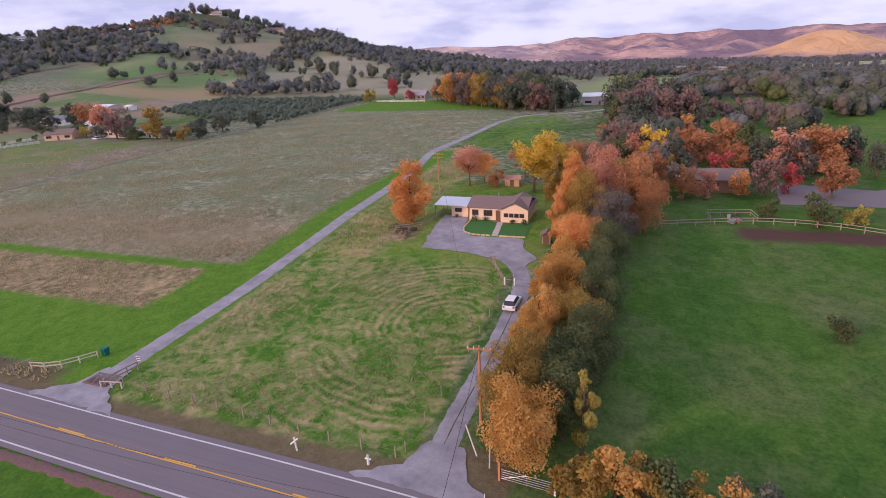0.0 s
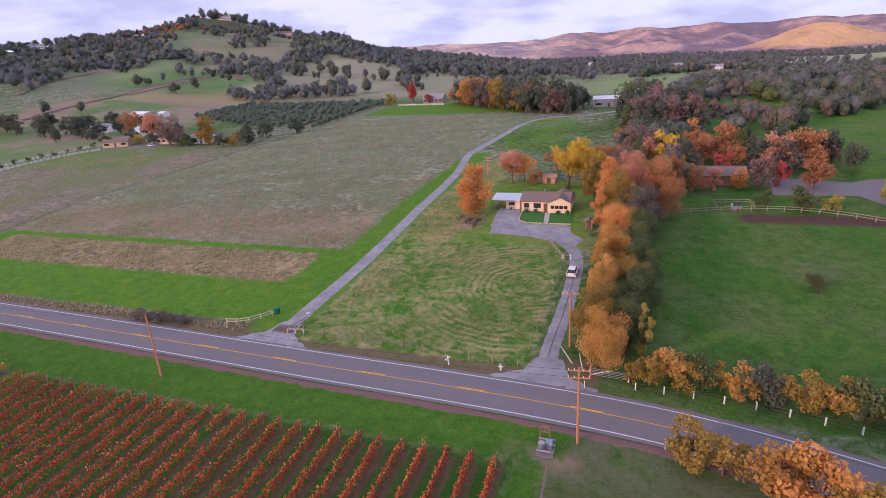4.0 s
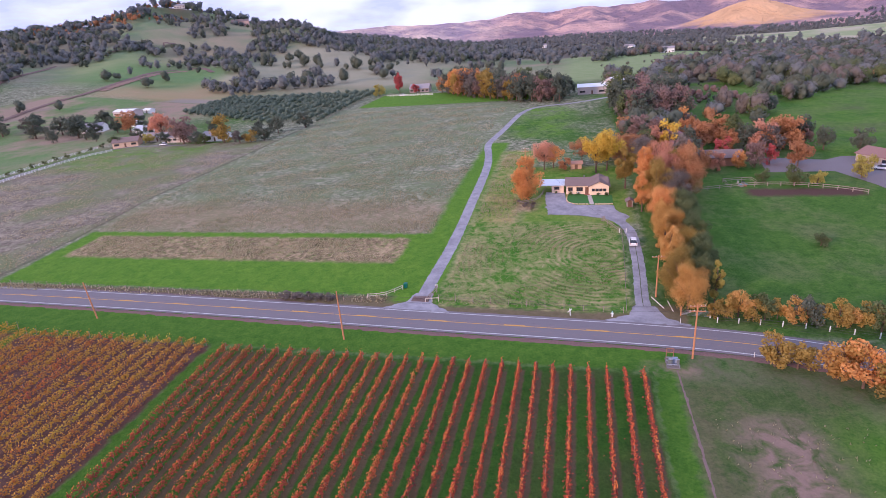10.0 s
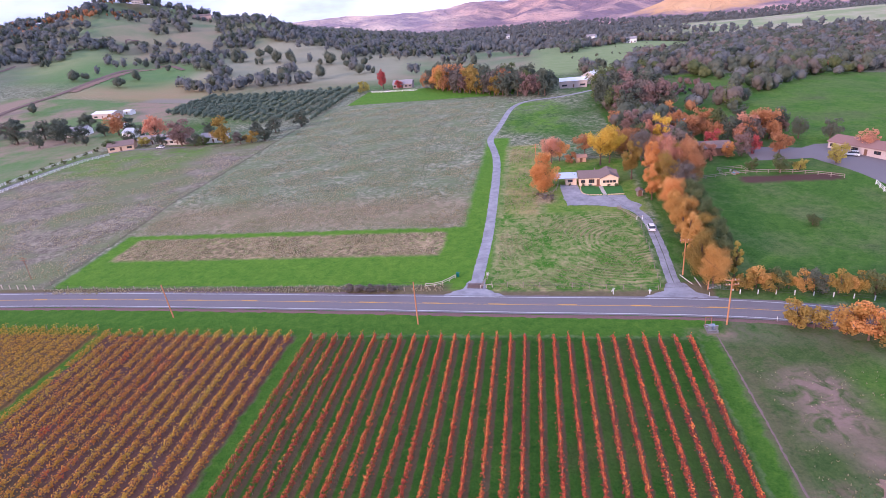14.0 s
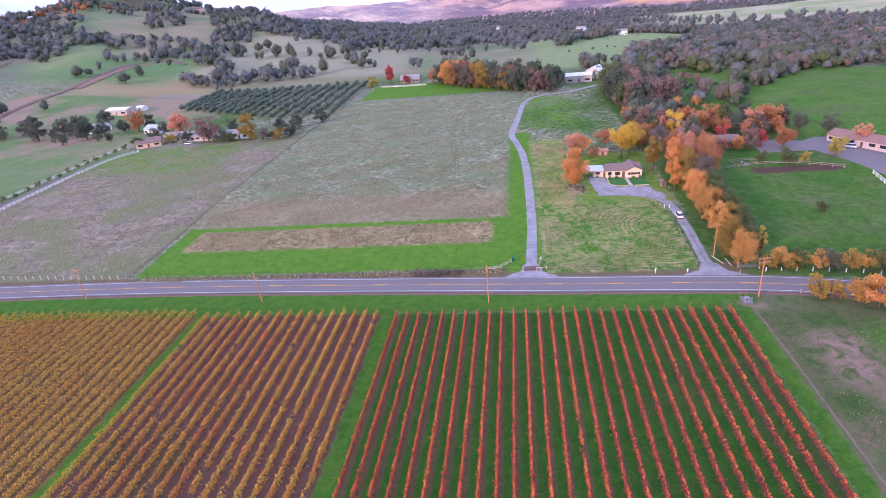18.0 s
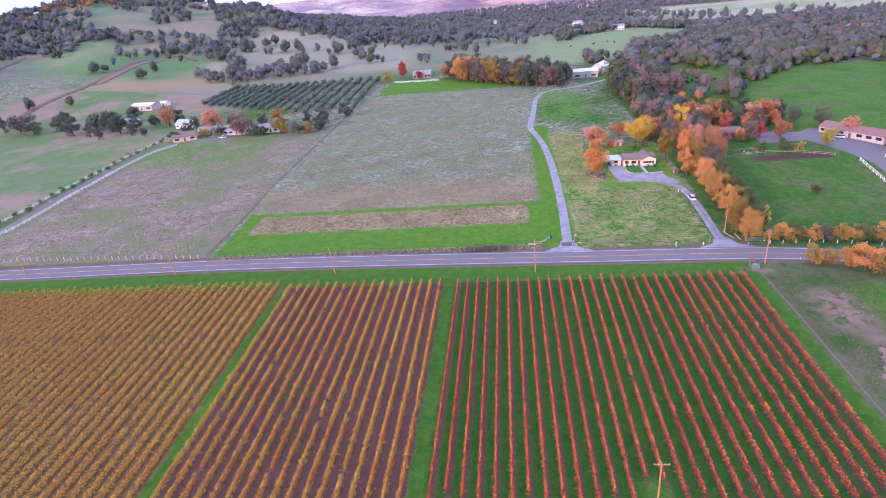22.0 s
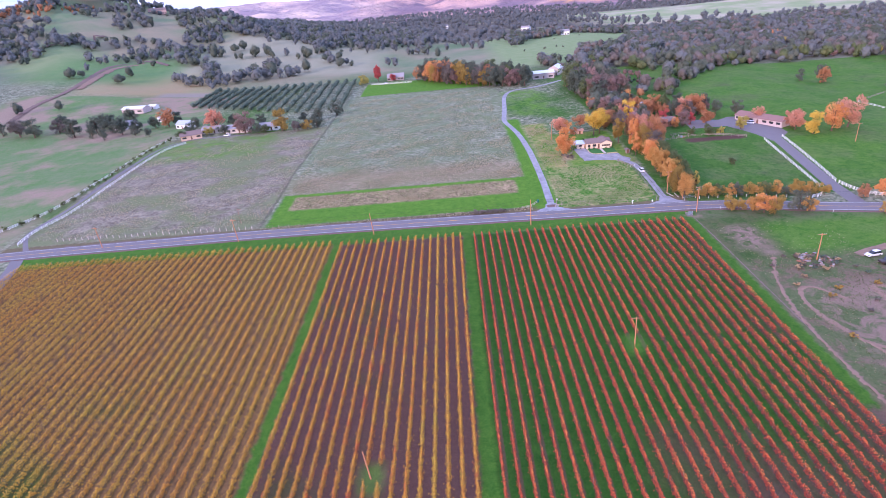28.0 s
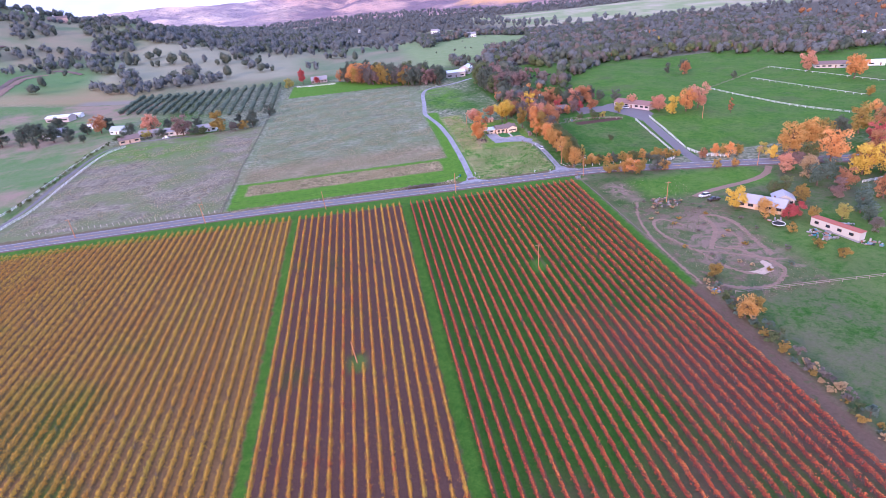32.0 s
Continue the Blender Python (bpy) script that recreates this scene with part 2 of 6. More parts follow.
# ---- materials ----
def ground_material(zone, name):
    """The zone is north or south of the road, or the far country."""
    n = Nodes(name)
    pos = n.place()
    sep = n.t.nodes.new("ShaderNodeSeparateXYZ")
    n.put(sep.inputs[0], pos)
    big, mid, fine, tuft = n.noise(0.012, 4.0), n.noise(0.09, 5.0, 0.6), n.noise(1.3, 5.0, 0.65), n.noise(0.45, 6.0, 0.7, distort=0.6)
    wob = n.math("MULTIPLY_ADD", n.noise(0.35, 4.0, 0.65), 3.0, -1.5)
    x, y = n.math("ADD", sep.outputs[0], wob), n.math("ADD", sep.outputs[1], wob)

    def rect(x0, x1, y0, y1, soft=0.7):
        a = n.math("MULTIPLY", n.step(x, x0 - soft, x0 + soft), n.step(x, x1 + soft, x1 - soft))
        return n.math("MULTIPLY", a, n.math("MULTIPLY", n.step(y, y0 - soft, y0 + soft), n.step(y, y1 + soft, y1 - soft)))

    thin = n.ramp(n.math("MULTIPLY_ADD", n.noise(0.05, 6.0, 0.65), 0.8, n.math("MULTIPLY", tuft, 0.2)), [(0.44, 0.0), (0.66, 0.75)])
    blade = n.ramp(n.math("MULTIPLY_ADD", n.noise(2.6, 4.0, 0.7), 0.5, n.math("MULTIPLY", tuft, 0.5)), [(0.36, 0.0), (0.64, 1.0)])
    green = n.mix(blade, n.mix(mid, (0.026, 0.076, 0.010), (0.042, 0.102, 0.014)), n.mix(mid, (0.066, 0.140, 0.020), (0.125, 0.210, 0.034)))
    green = n.mix(thin, green, n.mix(blade, (0.075, 0.090, 0.040), (0.20, 0.20, 0.105)))
    lawn = n.mix(blade, n.mix(mid, (0.048, 0.138, 0.010), (0.075, 0.170, 0.012)), n.mix(mid, (0.122, 0.245, 0.017), (0.185, 0.285, 0.030)))
    straw = n.mix(n.ramp(tuft, [(0.34, 0.0), (0.60, 1.0)]), n.mix(fine, (0.10, 0.105, 0.045), (0.22, 0.17, 0.09)), n.mix(fine, (0.26, 0.20, 0.11), (0.42, 0.33, 0.195)))
    dry = n.mix(n.ramp(tuft, [(0.38, 0.0), (0.60, 1.0)]), n.mix(fine, (0.070, 0.098, 0.048), (0.145, 0.165, 0.092)), n.mix(fine, (0.205, 0.218, 0.142), (0.42, 0.405, 0.285)))
    clump = n.ramp(n.math("MULTIPLY_ADD", n.noise(0.8, 5.0, 0.72, distort=0.4), 0.7, n.math("MULTIPLY", n.noise(0.16, 4.0, 0.6), 0.3)), [(0.42, 0.52), (0.50, 0.95), (0.60, 1.35)])
    dry, straw = n.mix(0.85, dry, clump, "MULTIPLY"), n.mix(0.85, straw, clump, "MULTIPLY")
    soil = n.mix(fine, (0.078, 0.043, 0.034), n.mix(mid, (0.140, 0.081, 0.063), (0.185, 0.112, 0.088)))
    dirt = n.mix(fine, (0.19, 0.14, 0.105), n.mix(mid, (0.33, 0.24, 0.19), (0.26, 0.19, 0.155)))
    # open country: green and tan by large patches
    col = n.mix(n.ramp(n.math("MULTIPLY_ADD", tuft, 0.25, n.math("MULTIPLY", big, 0.85)), [(0.46, 0.0), (0.60, 1.0)]), green, dry)
    litter = n.mix(fine, (0.075, 0.075, 0.06), (0.17, 0.145, 0.115))
    if zone == "far":
        hills = n.mix(n.ramp(n.noise(0.0065, 5.0, 0.6), [(0.42, 0.0), (0.58, 1.0)]), n.mix(mid, (0.12, 0.185, 0.085), (0.20, 0.25, 0.13)), n.mix(n.noise(0.04, 5.0, 0.65), (0.32, 0.26, 0.18), (0.20, 0.215, 0.13)))
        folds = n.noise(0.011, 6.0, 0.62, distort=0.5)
        # sunlit tan slopes and hazy mauve shade are put into the base colours
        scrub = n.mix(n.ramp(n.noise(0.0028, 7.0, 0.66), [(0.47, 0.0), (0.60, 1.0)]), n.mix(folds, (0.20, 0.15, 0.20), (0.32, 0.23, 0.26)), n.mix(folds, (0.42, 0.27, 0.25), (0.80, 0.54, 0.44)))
        far = n.t.nodes.new("ShaderNodeVectorMath")
        far.operation = "DISTANCE"
        n.put(far.inputs[0], pos)
        far.inputs[1].default_value = (722, 2560, 30)
        # paler western slopes: lit ridges and haze mixed into the colour
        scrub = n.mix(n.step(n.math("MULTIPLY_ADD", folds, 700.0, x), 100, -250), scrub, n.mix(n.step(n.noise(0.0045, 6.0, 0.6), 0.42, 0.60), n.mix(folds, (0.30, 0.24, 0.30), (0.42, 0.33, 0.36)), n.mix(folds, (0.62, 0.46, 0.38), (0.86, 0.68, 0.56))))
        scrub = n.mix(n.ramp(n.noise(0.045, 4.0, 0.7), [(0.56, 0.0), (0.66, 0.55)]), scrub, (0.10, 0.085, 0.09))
        # golden grass knoll, its colour raised to look sunlit
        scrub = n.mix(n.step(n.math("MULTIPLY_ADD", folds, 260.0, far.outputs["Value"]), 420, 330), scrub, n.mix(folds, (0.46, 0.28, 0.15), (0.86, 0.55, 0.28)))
        col = n.mix(n.step(y, 330, 420), col, hills)
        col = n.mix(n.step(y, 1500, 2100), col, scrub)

    def lay(mask, over, thin=None):
        nonlocal col
        col = n.mix(mask if thin is None else n.math("MULTIPLY", mask, thin), col, over)

    some = n.ramp(n.math("MULTIPLY_ADD", tuft, 0.5, n.math("MULTIPLY", mid, 0.5)), [(0.40, 0.0), (0.58, 1.0)])
    lay(rect(-420, -218, -60, 330, 4), n.mix(n.ramp(n.noise(0.022, 5.0, 0.65), [(0.44, 0.0), (0.60, 1.0)]), n.mix(some, (0.17, 0.215, 0.10), n.mix(fine, (0.09, 0.17, 0.05), (0.17, 0.25, 0.08))), n.mix(fine, (0.22, 0.165, 0.12), (0.36, 0.285, 0.21))))
    if zone == "far":
        lay(rect(-330, -110, 425, 660, 14), n.mix(n.noise(0.03, 5.0, 0.65), (0.25, 0.26, 0.16), (0.38, 0.35, 0.25)), 0.9)
        lay(rect(-385, -250, 330, 430, 14), n.mix(n.noise(0.03, 5.0, 0.6), (0.40, 0.25, 0.15), (0.24, 0.28, 0.13)), 0.85)
        lay(rect(-300, -250, 290, 348, 6), n.mix(fine, (0.22, 0.19, 0.17), (0.30, 0.27, 0.24)), 0.8)
        lay(rect(-520, -415, 425, 530, 16), n.mix(mid, (0.17, 0.24, 0.09), (0.27, 0.30, 0.15)), 0.9)
        lay(rect(-470, -330, 380, 500, 18), n.mix(mid, (0.10, 0.20, 0.06), (0.17, 0.25, 0.09)), 0.8)
        lay(rect(62, 205, 290, 352, 12), litter)
        lay(rect(208, 1500, 292, 1500, 20), litter, n.step(n.noise(0.006, 3.0), 0.66, 0.58))
        lay(rect(-150, 1500, 735, 2000, 30), litter, n.step(n.noise(0.006, 3.0), 0.66, 0.58))
        lay(rect(25, 260, 352, 730, 12), n.mix(mid, (0.17, 0.25, 0.08), (0.30, 0.33, 0.17)))
        lay(rect(280, 1150, 850, 1560, 60), n.mix(n.step(n.noise(0.008, 4.0), 0.45, 0.6), n.mix(mid, (0.24, 0.30, 0.13), (0.33, 0.37, 0.19)), n.mix(mid, (0.40, 0.37, 0.26), (0.50, 0.44, 0.32))))
    if zone == "north":
        lay(rect(62, 205, 290, 352, 12), litter)
        lay(rect(208, 1500, 292, 1500, 20), litter)
        lay(rect(64, 142, 170, 298, 6), n.mix(0.5, green, lawn))
        # the pastures east of the drive
        pasture = n.mix(n.step(n.noise(0.035, 5.0, 0.6), 0.56, 0.68), n.mix(0.10, green, lawn), n.mix(blade, (0.060, 0.082, 0.030), (0.135, 0.145, 0.075)))
        lay(rect(58, 440, 8, 288), pasture)
        lay(rect(122, 440, 16, 288, 4), lawn, n.math("MULTIPLY_ADD", mid, 0.7, 0.0))
        # the meadows west of the farm road
        lay(rect(-108, 9, 17, 262), n.mix(some, n.mix(fine, (0.11, 0.15, 0.065), (0.23, 0.26, 0.14)), dry))
        mauve = n.mix(0.85, n.mix(fine, (0.15, 0.105, 0.09), (0.35, 0.27, 0.235)), clump, "MULTIPLY")
        lay(rect(-215, -108, 17, 172), n.mix(n.ramp(n.noise(0.03, 6.0, 0.7), [(0.44, 0.0), (0.58, 1.0)]), n.mix(tuft, mauve, dry), n.mix(fine, (0.11, 0.14, 0.06), (0.24, 0.25, 0.13))))
        lay(rect(-106, 6, 50, 74, 6), n.mix(fine, n.mix(tuft, (0.12, 0.085, 0.045), (0.20, 0.15, 0.085)), n.mix(tuft, (0.26, 0.19, 0.11), (0.50, 0.38, 0.25))), n.math("MULTIPLY_ADD", tuft, 0.9, 0.1))
        lay(rect(-106, 9, 17.5, 50.5), lawn)
        lay(rect(-100, -0.5, 33, 47.5, 0.9), n.mix(n.math("MULTIPLY", n.step(n.noise(0.7, 4.0), 0.5, 0.7), 0.45), straw, lawn))
        lay(rect(-215, 62, 6, 17.2, 0.5), n.mix(tuft, n.mix(fine, (0.07, 0.085, 0.03), (0.13, 0.11, 0.06)), n.mix(fine, (0.13, 0.10, 0.06), (0.27, 0.21, 0.13))))
        lay(rect(4, 14, 15, 150, 1.2), lawn)
        lay(rect(-100, 12, 266, 322), lawn)
        lay(rect(12, 40, 160, 236, 5), lawn, some)
        # the lot before the house: mown in rings
        ring = n.t.nodes.new("ShaderNodeVectorMath")
        ring.operation = "DISTANCE"
        n.put(ring.inputs[0], pos)
        ring.inputs[1].default_value = (47, 40, 1)
        rings = n.math("SINE", n.math("MULTIPLY_ADD", n.noise(0.10, 4.0), 16.0, n.math("MULTIPLY_ADD", tuft, 5.0, n.math("MULTIPLY", ring.outputs["Value"], 4.4))))
        lot = n.mix(n.ramp(n.math("MULTIPLY_ADD", rings, n.math("MULTIPLY", n.math("MULTIPLY", n.step(mid, 0.42, 0.58), n.step(x, 28, 38)), 0.075), n.math("MULTIPLY_ADD", mid, 0.35, n.math("MULTIPLY", tuft, 0.7))), [(0.45, 0.0), (0.66, 1.0)]), n.mix(blade, (0.045, 0.130, 0.010), (0.125, 0.24, 0.022)), n.mix(fine, (0.19, 0.185, 0.07), (0.50, 0.42, 0.22)))
        lay(rect(14, 52.5, 14, 58), lot)
        lay(rect(14, 27, 57, 135, 2), n.mix(some, lawn, n.mix(fine, (0.20, 0.19, 0.06), (0.46, 0.38, 0.17))))
        lay(rect(27, 57, 57.5, 110, 1.5), n.mix(n.math("MULTIPLY", some, 0.5), lawn, n.mix(fine, (0.17, 0.19, 0.05), (0.36, 0.33, 0.12))))
        lay(rect(25, 31, 66, 73, 1.5), straw)
        lay(rect(-225, -140, 120, 168, 6), lawn, n.math("MULTIPLY", some, 0.8))
        lay(rect(-108.9, -107.6, 19, 205, 0.4), (0.085, 0.075, 0.055), 0.5)
        lay(rect(88, 116, 76, 82, 1.2), (0.09, 0.055, 0.045))
    if zone == "south":
        lay(rect(56, 420, -420, 3, 2), n.mix(some, green, n.mix(fine, (0.085, 0.105, 0.045), (0.17, 0.155, 0.10))))
        # vineyard ground: bare strips under the red rows, darker strips under the yellow
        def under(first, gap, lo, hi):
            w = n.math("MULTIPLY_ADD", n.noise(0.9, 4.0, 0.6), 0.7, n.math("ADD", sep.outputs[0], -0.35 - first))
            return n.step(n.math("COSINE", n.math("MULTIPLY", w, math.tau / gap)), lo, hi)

        weeds = n.mix(blade, n.mix(mid, (0.020, 0.066, 0.007), (0.033, 0.092, 0.009)), (0.066, 0.135, 0.016))
        bare = n.ramp(n.math("ADD", n.noise(0.018, 3.0, 0.6), n.math("MULTIPLY_ADD", x, 0.0035, n.math("MULTIPLY_ADD", y, -0.0017, -0.19))), [(0.52, 0.0), (0.72, 0.85)])
        lay(rect(-24, 54.2, -215, -4.5), n.mix(bare, weeds, soil))
        lay(rect(-23, 54, -206, -6), soil, n.math("MULTIPLY", under(-21.0, 2.7407, 0.0, 0.7), 0.75))
        lay(rect(-71.5, -25.2, -215, -4.5), n.mix(n.math("MULTIPLY", n.step(n.noise(0.05, 4.0), 0.58, 0.74), 0.4), soil, weeds))
        leafy = n.mix(blade, n.mix(fine, (0.095, 0.060, 0.030), (0.165, 0.102, 0.048)), n.mix(mid, (0.21, 0.132, 0.056), (0.27, 0.165, 0.062)))
        lay(rect(-196, -73.2, -215, -4), n.mix(n.ramp(n.noise(0.022, 4.0), [(0.58, 0.0), (0.68, 0.7)]), leafy, weeds))
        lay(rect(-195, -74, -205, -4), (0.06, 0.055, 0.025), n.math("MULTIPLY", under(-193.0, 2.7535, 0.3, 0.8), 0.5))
        lay(rect(-73.7, -70.9, -215, -4, 0.5), n.mix(0.6, weeds, lawn))
        lay(rect(-25.6, -22.4, -215, -4, 0.5), n.mix(0.45, weeds, lawn))
        lay(rect(-200, 60, -4.5, 13), n.mix(0.45, weeds, lawn))
        lay(rect(12.6, 17.6, -78.0, -70.0, 1.4), lawn, 0.6)
        lay(rect(-49.5, -44.8, -114, -106.6, 1.4), lawn, 0.6)
        # rough ground with bike loops east of the vines
        earth = n.mix(fine, (0.10, 0.08, 0.05), n.mix(tuft, (0.17, 0.135, 0.09), (0.27, 0.205, 0.145)))
        rough = n.ramp(n.math("MULTIPLY_ADD", n.noise(0.16, 5.0, 0.6, distort=0.8), 0.8, n.math("MULTIPLY", fine, 0.2)), [(0.49, 0.0), (0.58, 1.0)])
        lay(rect(57.5, 97, -112, -36, 3), n.mix(rough, n.mix(blade, (0.060, 0.10, 0.03), (0.15, 0.16, 0.075)), earth))
        lay(rect(57.5, 80, -38, -6, 2), n.mix(n.math("MULTIPLY", rough, 0.3), n.mix(blade, (0.040, 0.078, 0.018), (0.10, 0.135, 0.040)), earth))
        lay(rect(63.5, 73.5, -30, -14, 3.0), dirt, n.step(n.noise(0.25, 5.0, 0.6, distort=0.8), 0.36, 0.52))
        lay(rect(67, 73, -36, -31, 2.0), dirt, 0.8)
        lay(rect(66, 92, -92, -54, 4), dirt, n.math("MULTIPLY", n.step(n.noise(0.16, 5.0, 0.65, distort=1.0), 0.40, 0.56), 0.9))
        lay(rect(78, 96, -104, -80, 5), dirt, n.step(n.noise(0.15, 4.0, 0.6, distort=1.0), 0.48, 0.57))
        lay(rect(54, 57.6, -120, -4, 0.6), n.mix(0.4, weeds, lawn))
        lay(rect(57.8, 60.4, -100, -8, 0.5), earth, 0.25)
        lay(rect(57.4, 60.0, -215, -98, 0.5), earth, 0.7)
        lay(rect(53.8, 58.6, -215, -100, 1.2), n.mix(0.5, earth, soil), n.step(tuft, 0.30, 0.42))
        lay(rect(52, 61, -5, -2, 1.2), dirt, some)
        lay(rect(96, 180, -215, -104, 9), lawn, 0.45)
        lay(rect(100, 160, -100, -72, 7), lawn, 0.5)
        lay(rect(76, 134, -36, -13, 4), n.mix(0.6, green, lawn))
        lay(rect(97, 150, -100, -66, 7), n.mix(0.4, green, lawn), 0.6)
    relief = n.math("MULTIPLY_ADD", tuft, 0.6, fine)
    if zone == "far":
        relief = n.math("MULTIPLY_ADD", n.math("MULTIPLY", n.step(y, 1500, 2200), folds), 260.0, relief)
    n.bump(relief, 0.7, 0.25)
    return n.done(col, 0.95, 0, 0.1)


GROUND = [ground_material("north", "meadow_grassland"), ground_material("south", "vineyard_ground"), ground_material("far", "far_hillside")]


def asphalt():
    n = Nodes("asphalt")
    fine, wide = n.noise(14, 4.0), n.noise(0.25, 5.0, 0.6)
    col = n.mix(fine, n.mix(wide, (0.12, 0.108, 0.118), (0.17, 0.152, 0.163)), (0.21, 0.192, 0.203))
    n.bump(fine, 0.3, 0.02)
    return n.done(col, 0.75, 0, 0.35)


def gravel():
    n = Nodes("gravel")
    fine, wide = n.noise(7, 6.0, 0.7), n.ramp(n.noise(0.4, 6.0, 0.65), [(0.30, 0.0), (0.75, 1.0)])
    col = n.mix(fine, n.mix(wide, (0.155, 0.15, 0.17), (0.30, 0.295, 0.325)), n.mix(wide, (0.27, 0.265, 0.29), (0.50, 0.49, 0.525)))
    n.bump(fine, 0.6, 0.06)
    return n.done(col, 0.9, 0, 0.2)


ASPHALT, GRAVEL = asphalt(), gravel()
VERGE = plain("dark_verge", (0.15, 0.11, 0.105), 0.95, grain=3.0, amount=0.5, relief=0.5)
LINE_WHITE = plain("white_line", (0.55, 0.55, 0.56), 0.6, grain=5.0)
LINE_YELLOW = plain("yellow_line", (0.62, 0.36, 0.05), 0.6, grain=5.0)
WOOD_POLE = plain("creosoted_wood", (0.46, 0.22, 0.10), 0.85, grain=9.0, amount=0.4)
WOOD_GREY = plain("weathered_wood", (0.30, 0.25, 0.21), 0.9, grain=9.0, amount=0.35)
WHITE = plain("white_paint", (0.80, 0.80, 0.78), 0.5, amount=0.08)
METAL = plain("galvanised_metal", (0.42, 0.43, 0.45), 0.4, 0.8, amount=0.15)
DARK = plain("dark_rubber", (0.03, 0.03, 0.03), 0.7)
BARK = plain("bark", (0.13, 0.09, 0.065), 0.95, grain=5.0, amount=0.45, relief=0.6)
STUCCO = plain("pale_peach_stucco", (0.86, 0.66, 0.47), 0.85, amount=0.08)
ROOF_BROWN = plain("brown_roof_shingle", (0.20, 0.15, 0.135), 0.9, grain=4.0, amount=0.3, relief=0.4)
ROOF_WHITE = plain("white_metal_roof", (0.72, 0.74, 0.78), 0.45, 0.0, amount=0.08)
ROOF_RED = plain("faded_red_roof", (0.36, 0.12, 0.08), 0.85, amount=0.25)
GLASS = plain("dark_window_glass", (0.03, 0.035, 0.045), 0.08, spec=0.8, amount=0.1, relief=0.0)
TRIM = plain("brown_trim", (0.16, 0.09, 0.06), 0.7)
LEAVES = {
    "orange": leaf("orange_leaves", [(0.50, 0.23, 0.07), (0.76, 0.40, 0.12), (0.90, 0.56, 0.21)], 0.45),
    "salmon": leaf("salmon_leaves", [(0.40, 0.20, 0.13), (0.66, 0.35, 0.22), (0.80, 0.48, 0.30)], 0.45),
    "yellow": leaf("yellow_leaves", [(0.50, 0.34, 0.05), (0.78, 0.57, 0.06), (0.86, 0.68, 0.14)], 0.45),
    "olive": leaf("olive_brown_leaves", [(0.21, 0.165, 0.05), (0.45, 0.315, 0.072), (0.65, 0.455, 0.115)], 0.45),
    "tan": leaf("tan_leaves", [(0.34, 0.25, 0.14), (0.58, 0.43, 0.23), (0.74, 0.58, 0.35)], 0.45),
    "rust": leaf("rust_leaves", [(0.28, 0.14, 0.08), (0.52, 0.27, 0.12), (0.68, 0.39, 0.17)], 0.45),
    "red": leaf("red_leaves", [(0.32, 0.08, 0.08), (0.55, 0.13, 0.12), (0.66, 0.26, 0.20)], 0.4),
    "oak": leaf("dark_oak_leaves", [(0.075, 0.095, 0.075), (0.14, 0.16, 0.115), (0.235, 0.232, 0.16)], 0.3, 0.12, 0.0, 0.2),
    # far haze mixed into the leaf colours: paler and bluer than dark oak
    "far_oak": leaf("haze_blue_oak_leaves", [(0.132, 0.146, 0.150), (0.20, 0.212, 0.206), (0.285, 0.283, 0.262)], 0.3, 0.04, 0.0, 0.16),
    "green": leaf("green_leaves", [(0.085, 0.11, 0.055), (0.16, 0.19, 0.075), (0.26, 0.27, 0.11)], 0.35),
    "grey": leaf("bare_grey_twigs", [(0.125, 0.112, 0.098), (0.21, 0.182, 0.155), (0.31, 0.255, 0.21)], 0.3, 0.12, 0.0, 0.2),
    "lime": leaf("yellow_green_leaves", [(0.26, 0.23, 0.06), (0.48, 0.42, 0.09), (0.62, 0.53, 0.15)], 0.4),
    "silver": leaf("silver_green_leaves", [(0.10, 0.14, 0.105), (0.165, 0.21, 0.155), (0.24, 0.28, 0.21)], 0.3, 0.4),
    "straw": leaf("dry_grass", [(0.26, 0.28, 0.13), (0.46, 0.41, 0.25), (0.64, 0.56, 0.38)], 0.55, 0.1),
    "gold": leaf("golden_tan_leaves", [(0.38, 0.215, 0.055), (0.64, 0.39, 0.10), (0.84, 0.57, 0.21)], 0.45),
    "plum": leaf("plum_brown_leaves", [(0.20, 0.14, 0.125), (0.31, 0.21, 0.18), (0.43, 0.30, 0.245)], 0.4),
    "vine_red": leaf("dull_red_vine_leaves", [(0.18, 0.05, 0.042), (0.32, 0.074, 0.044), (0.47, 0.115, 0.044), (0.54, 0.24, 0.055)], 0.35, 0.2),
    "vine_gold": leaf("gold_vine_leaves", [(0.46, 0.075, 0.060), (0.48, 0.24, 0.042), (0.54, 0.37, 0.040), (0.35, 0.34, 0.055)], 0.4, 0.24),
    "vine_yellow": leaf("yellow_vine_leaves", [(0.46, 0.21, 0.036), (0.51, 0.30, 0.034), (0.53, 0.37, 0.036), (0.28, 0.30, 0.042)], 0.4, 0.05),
    # shoot colours: autumn tones brightened for sun on the row tops
    "tip_red": leaf("sunlit_red_shoots", [(0.48, 0.07, 0.05), (0.68, 0.15, 0.05), (0.80, 0.29, 0.065), (0.80, 0.50, 0.10)], 0.4, 0.16),
    "tip_gold": leaf("sunlit_gold_shoots", [(0.68, 0.10, 0.07), (0.74, 0.37, 0.042), (0.80, 0.54, 0.052), (0.56, 0.49, 0.07)], 0.4, 0.24),
    "tip_yellow": leaf("sunlit_yellow_shoots", [(0.70, 0.33, 0.042), (0.71, 0.42, 0.046), (0.72, 0.51, 0.052), (0.50, 0.47, 0.066)], 0.4, 0.05),
}

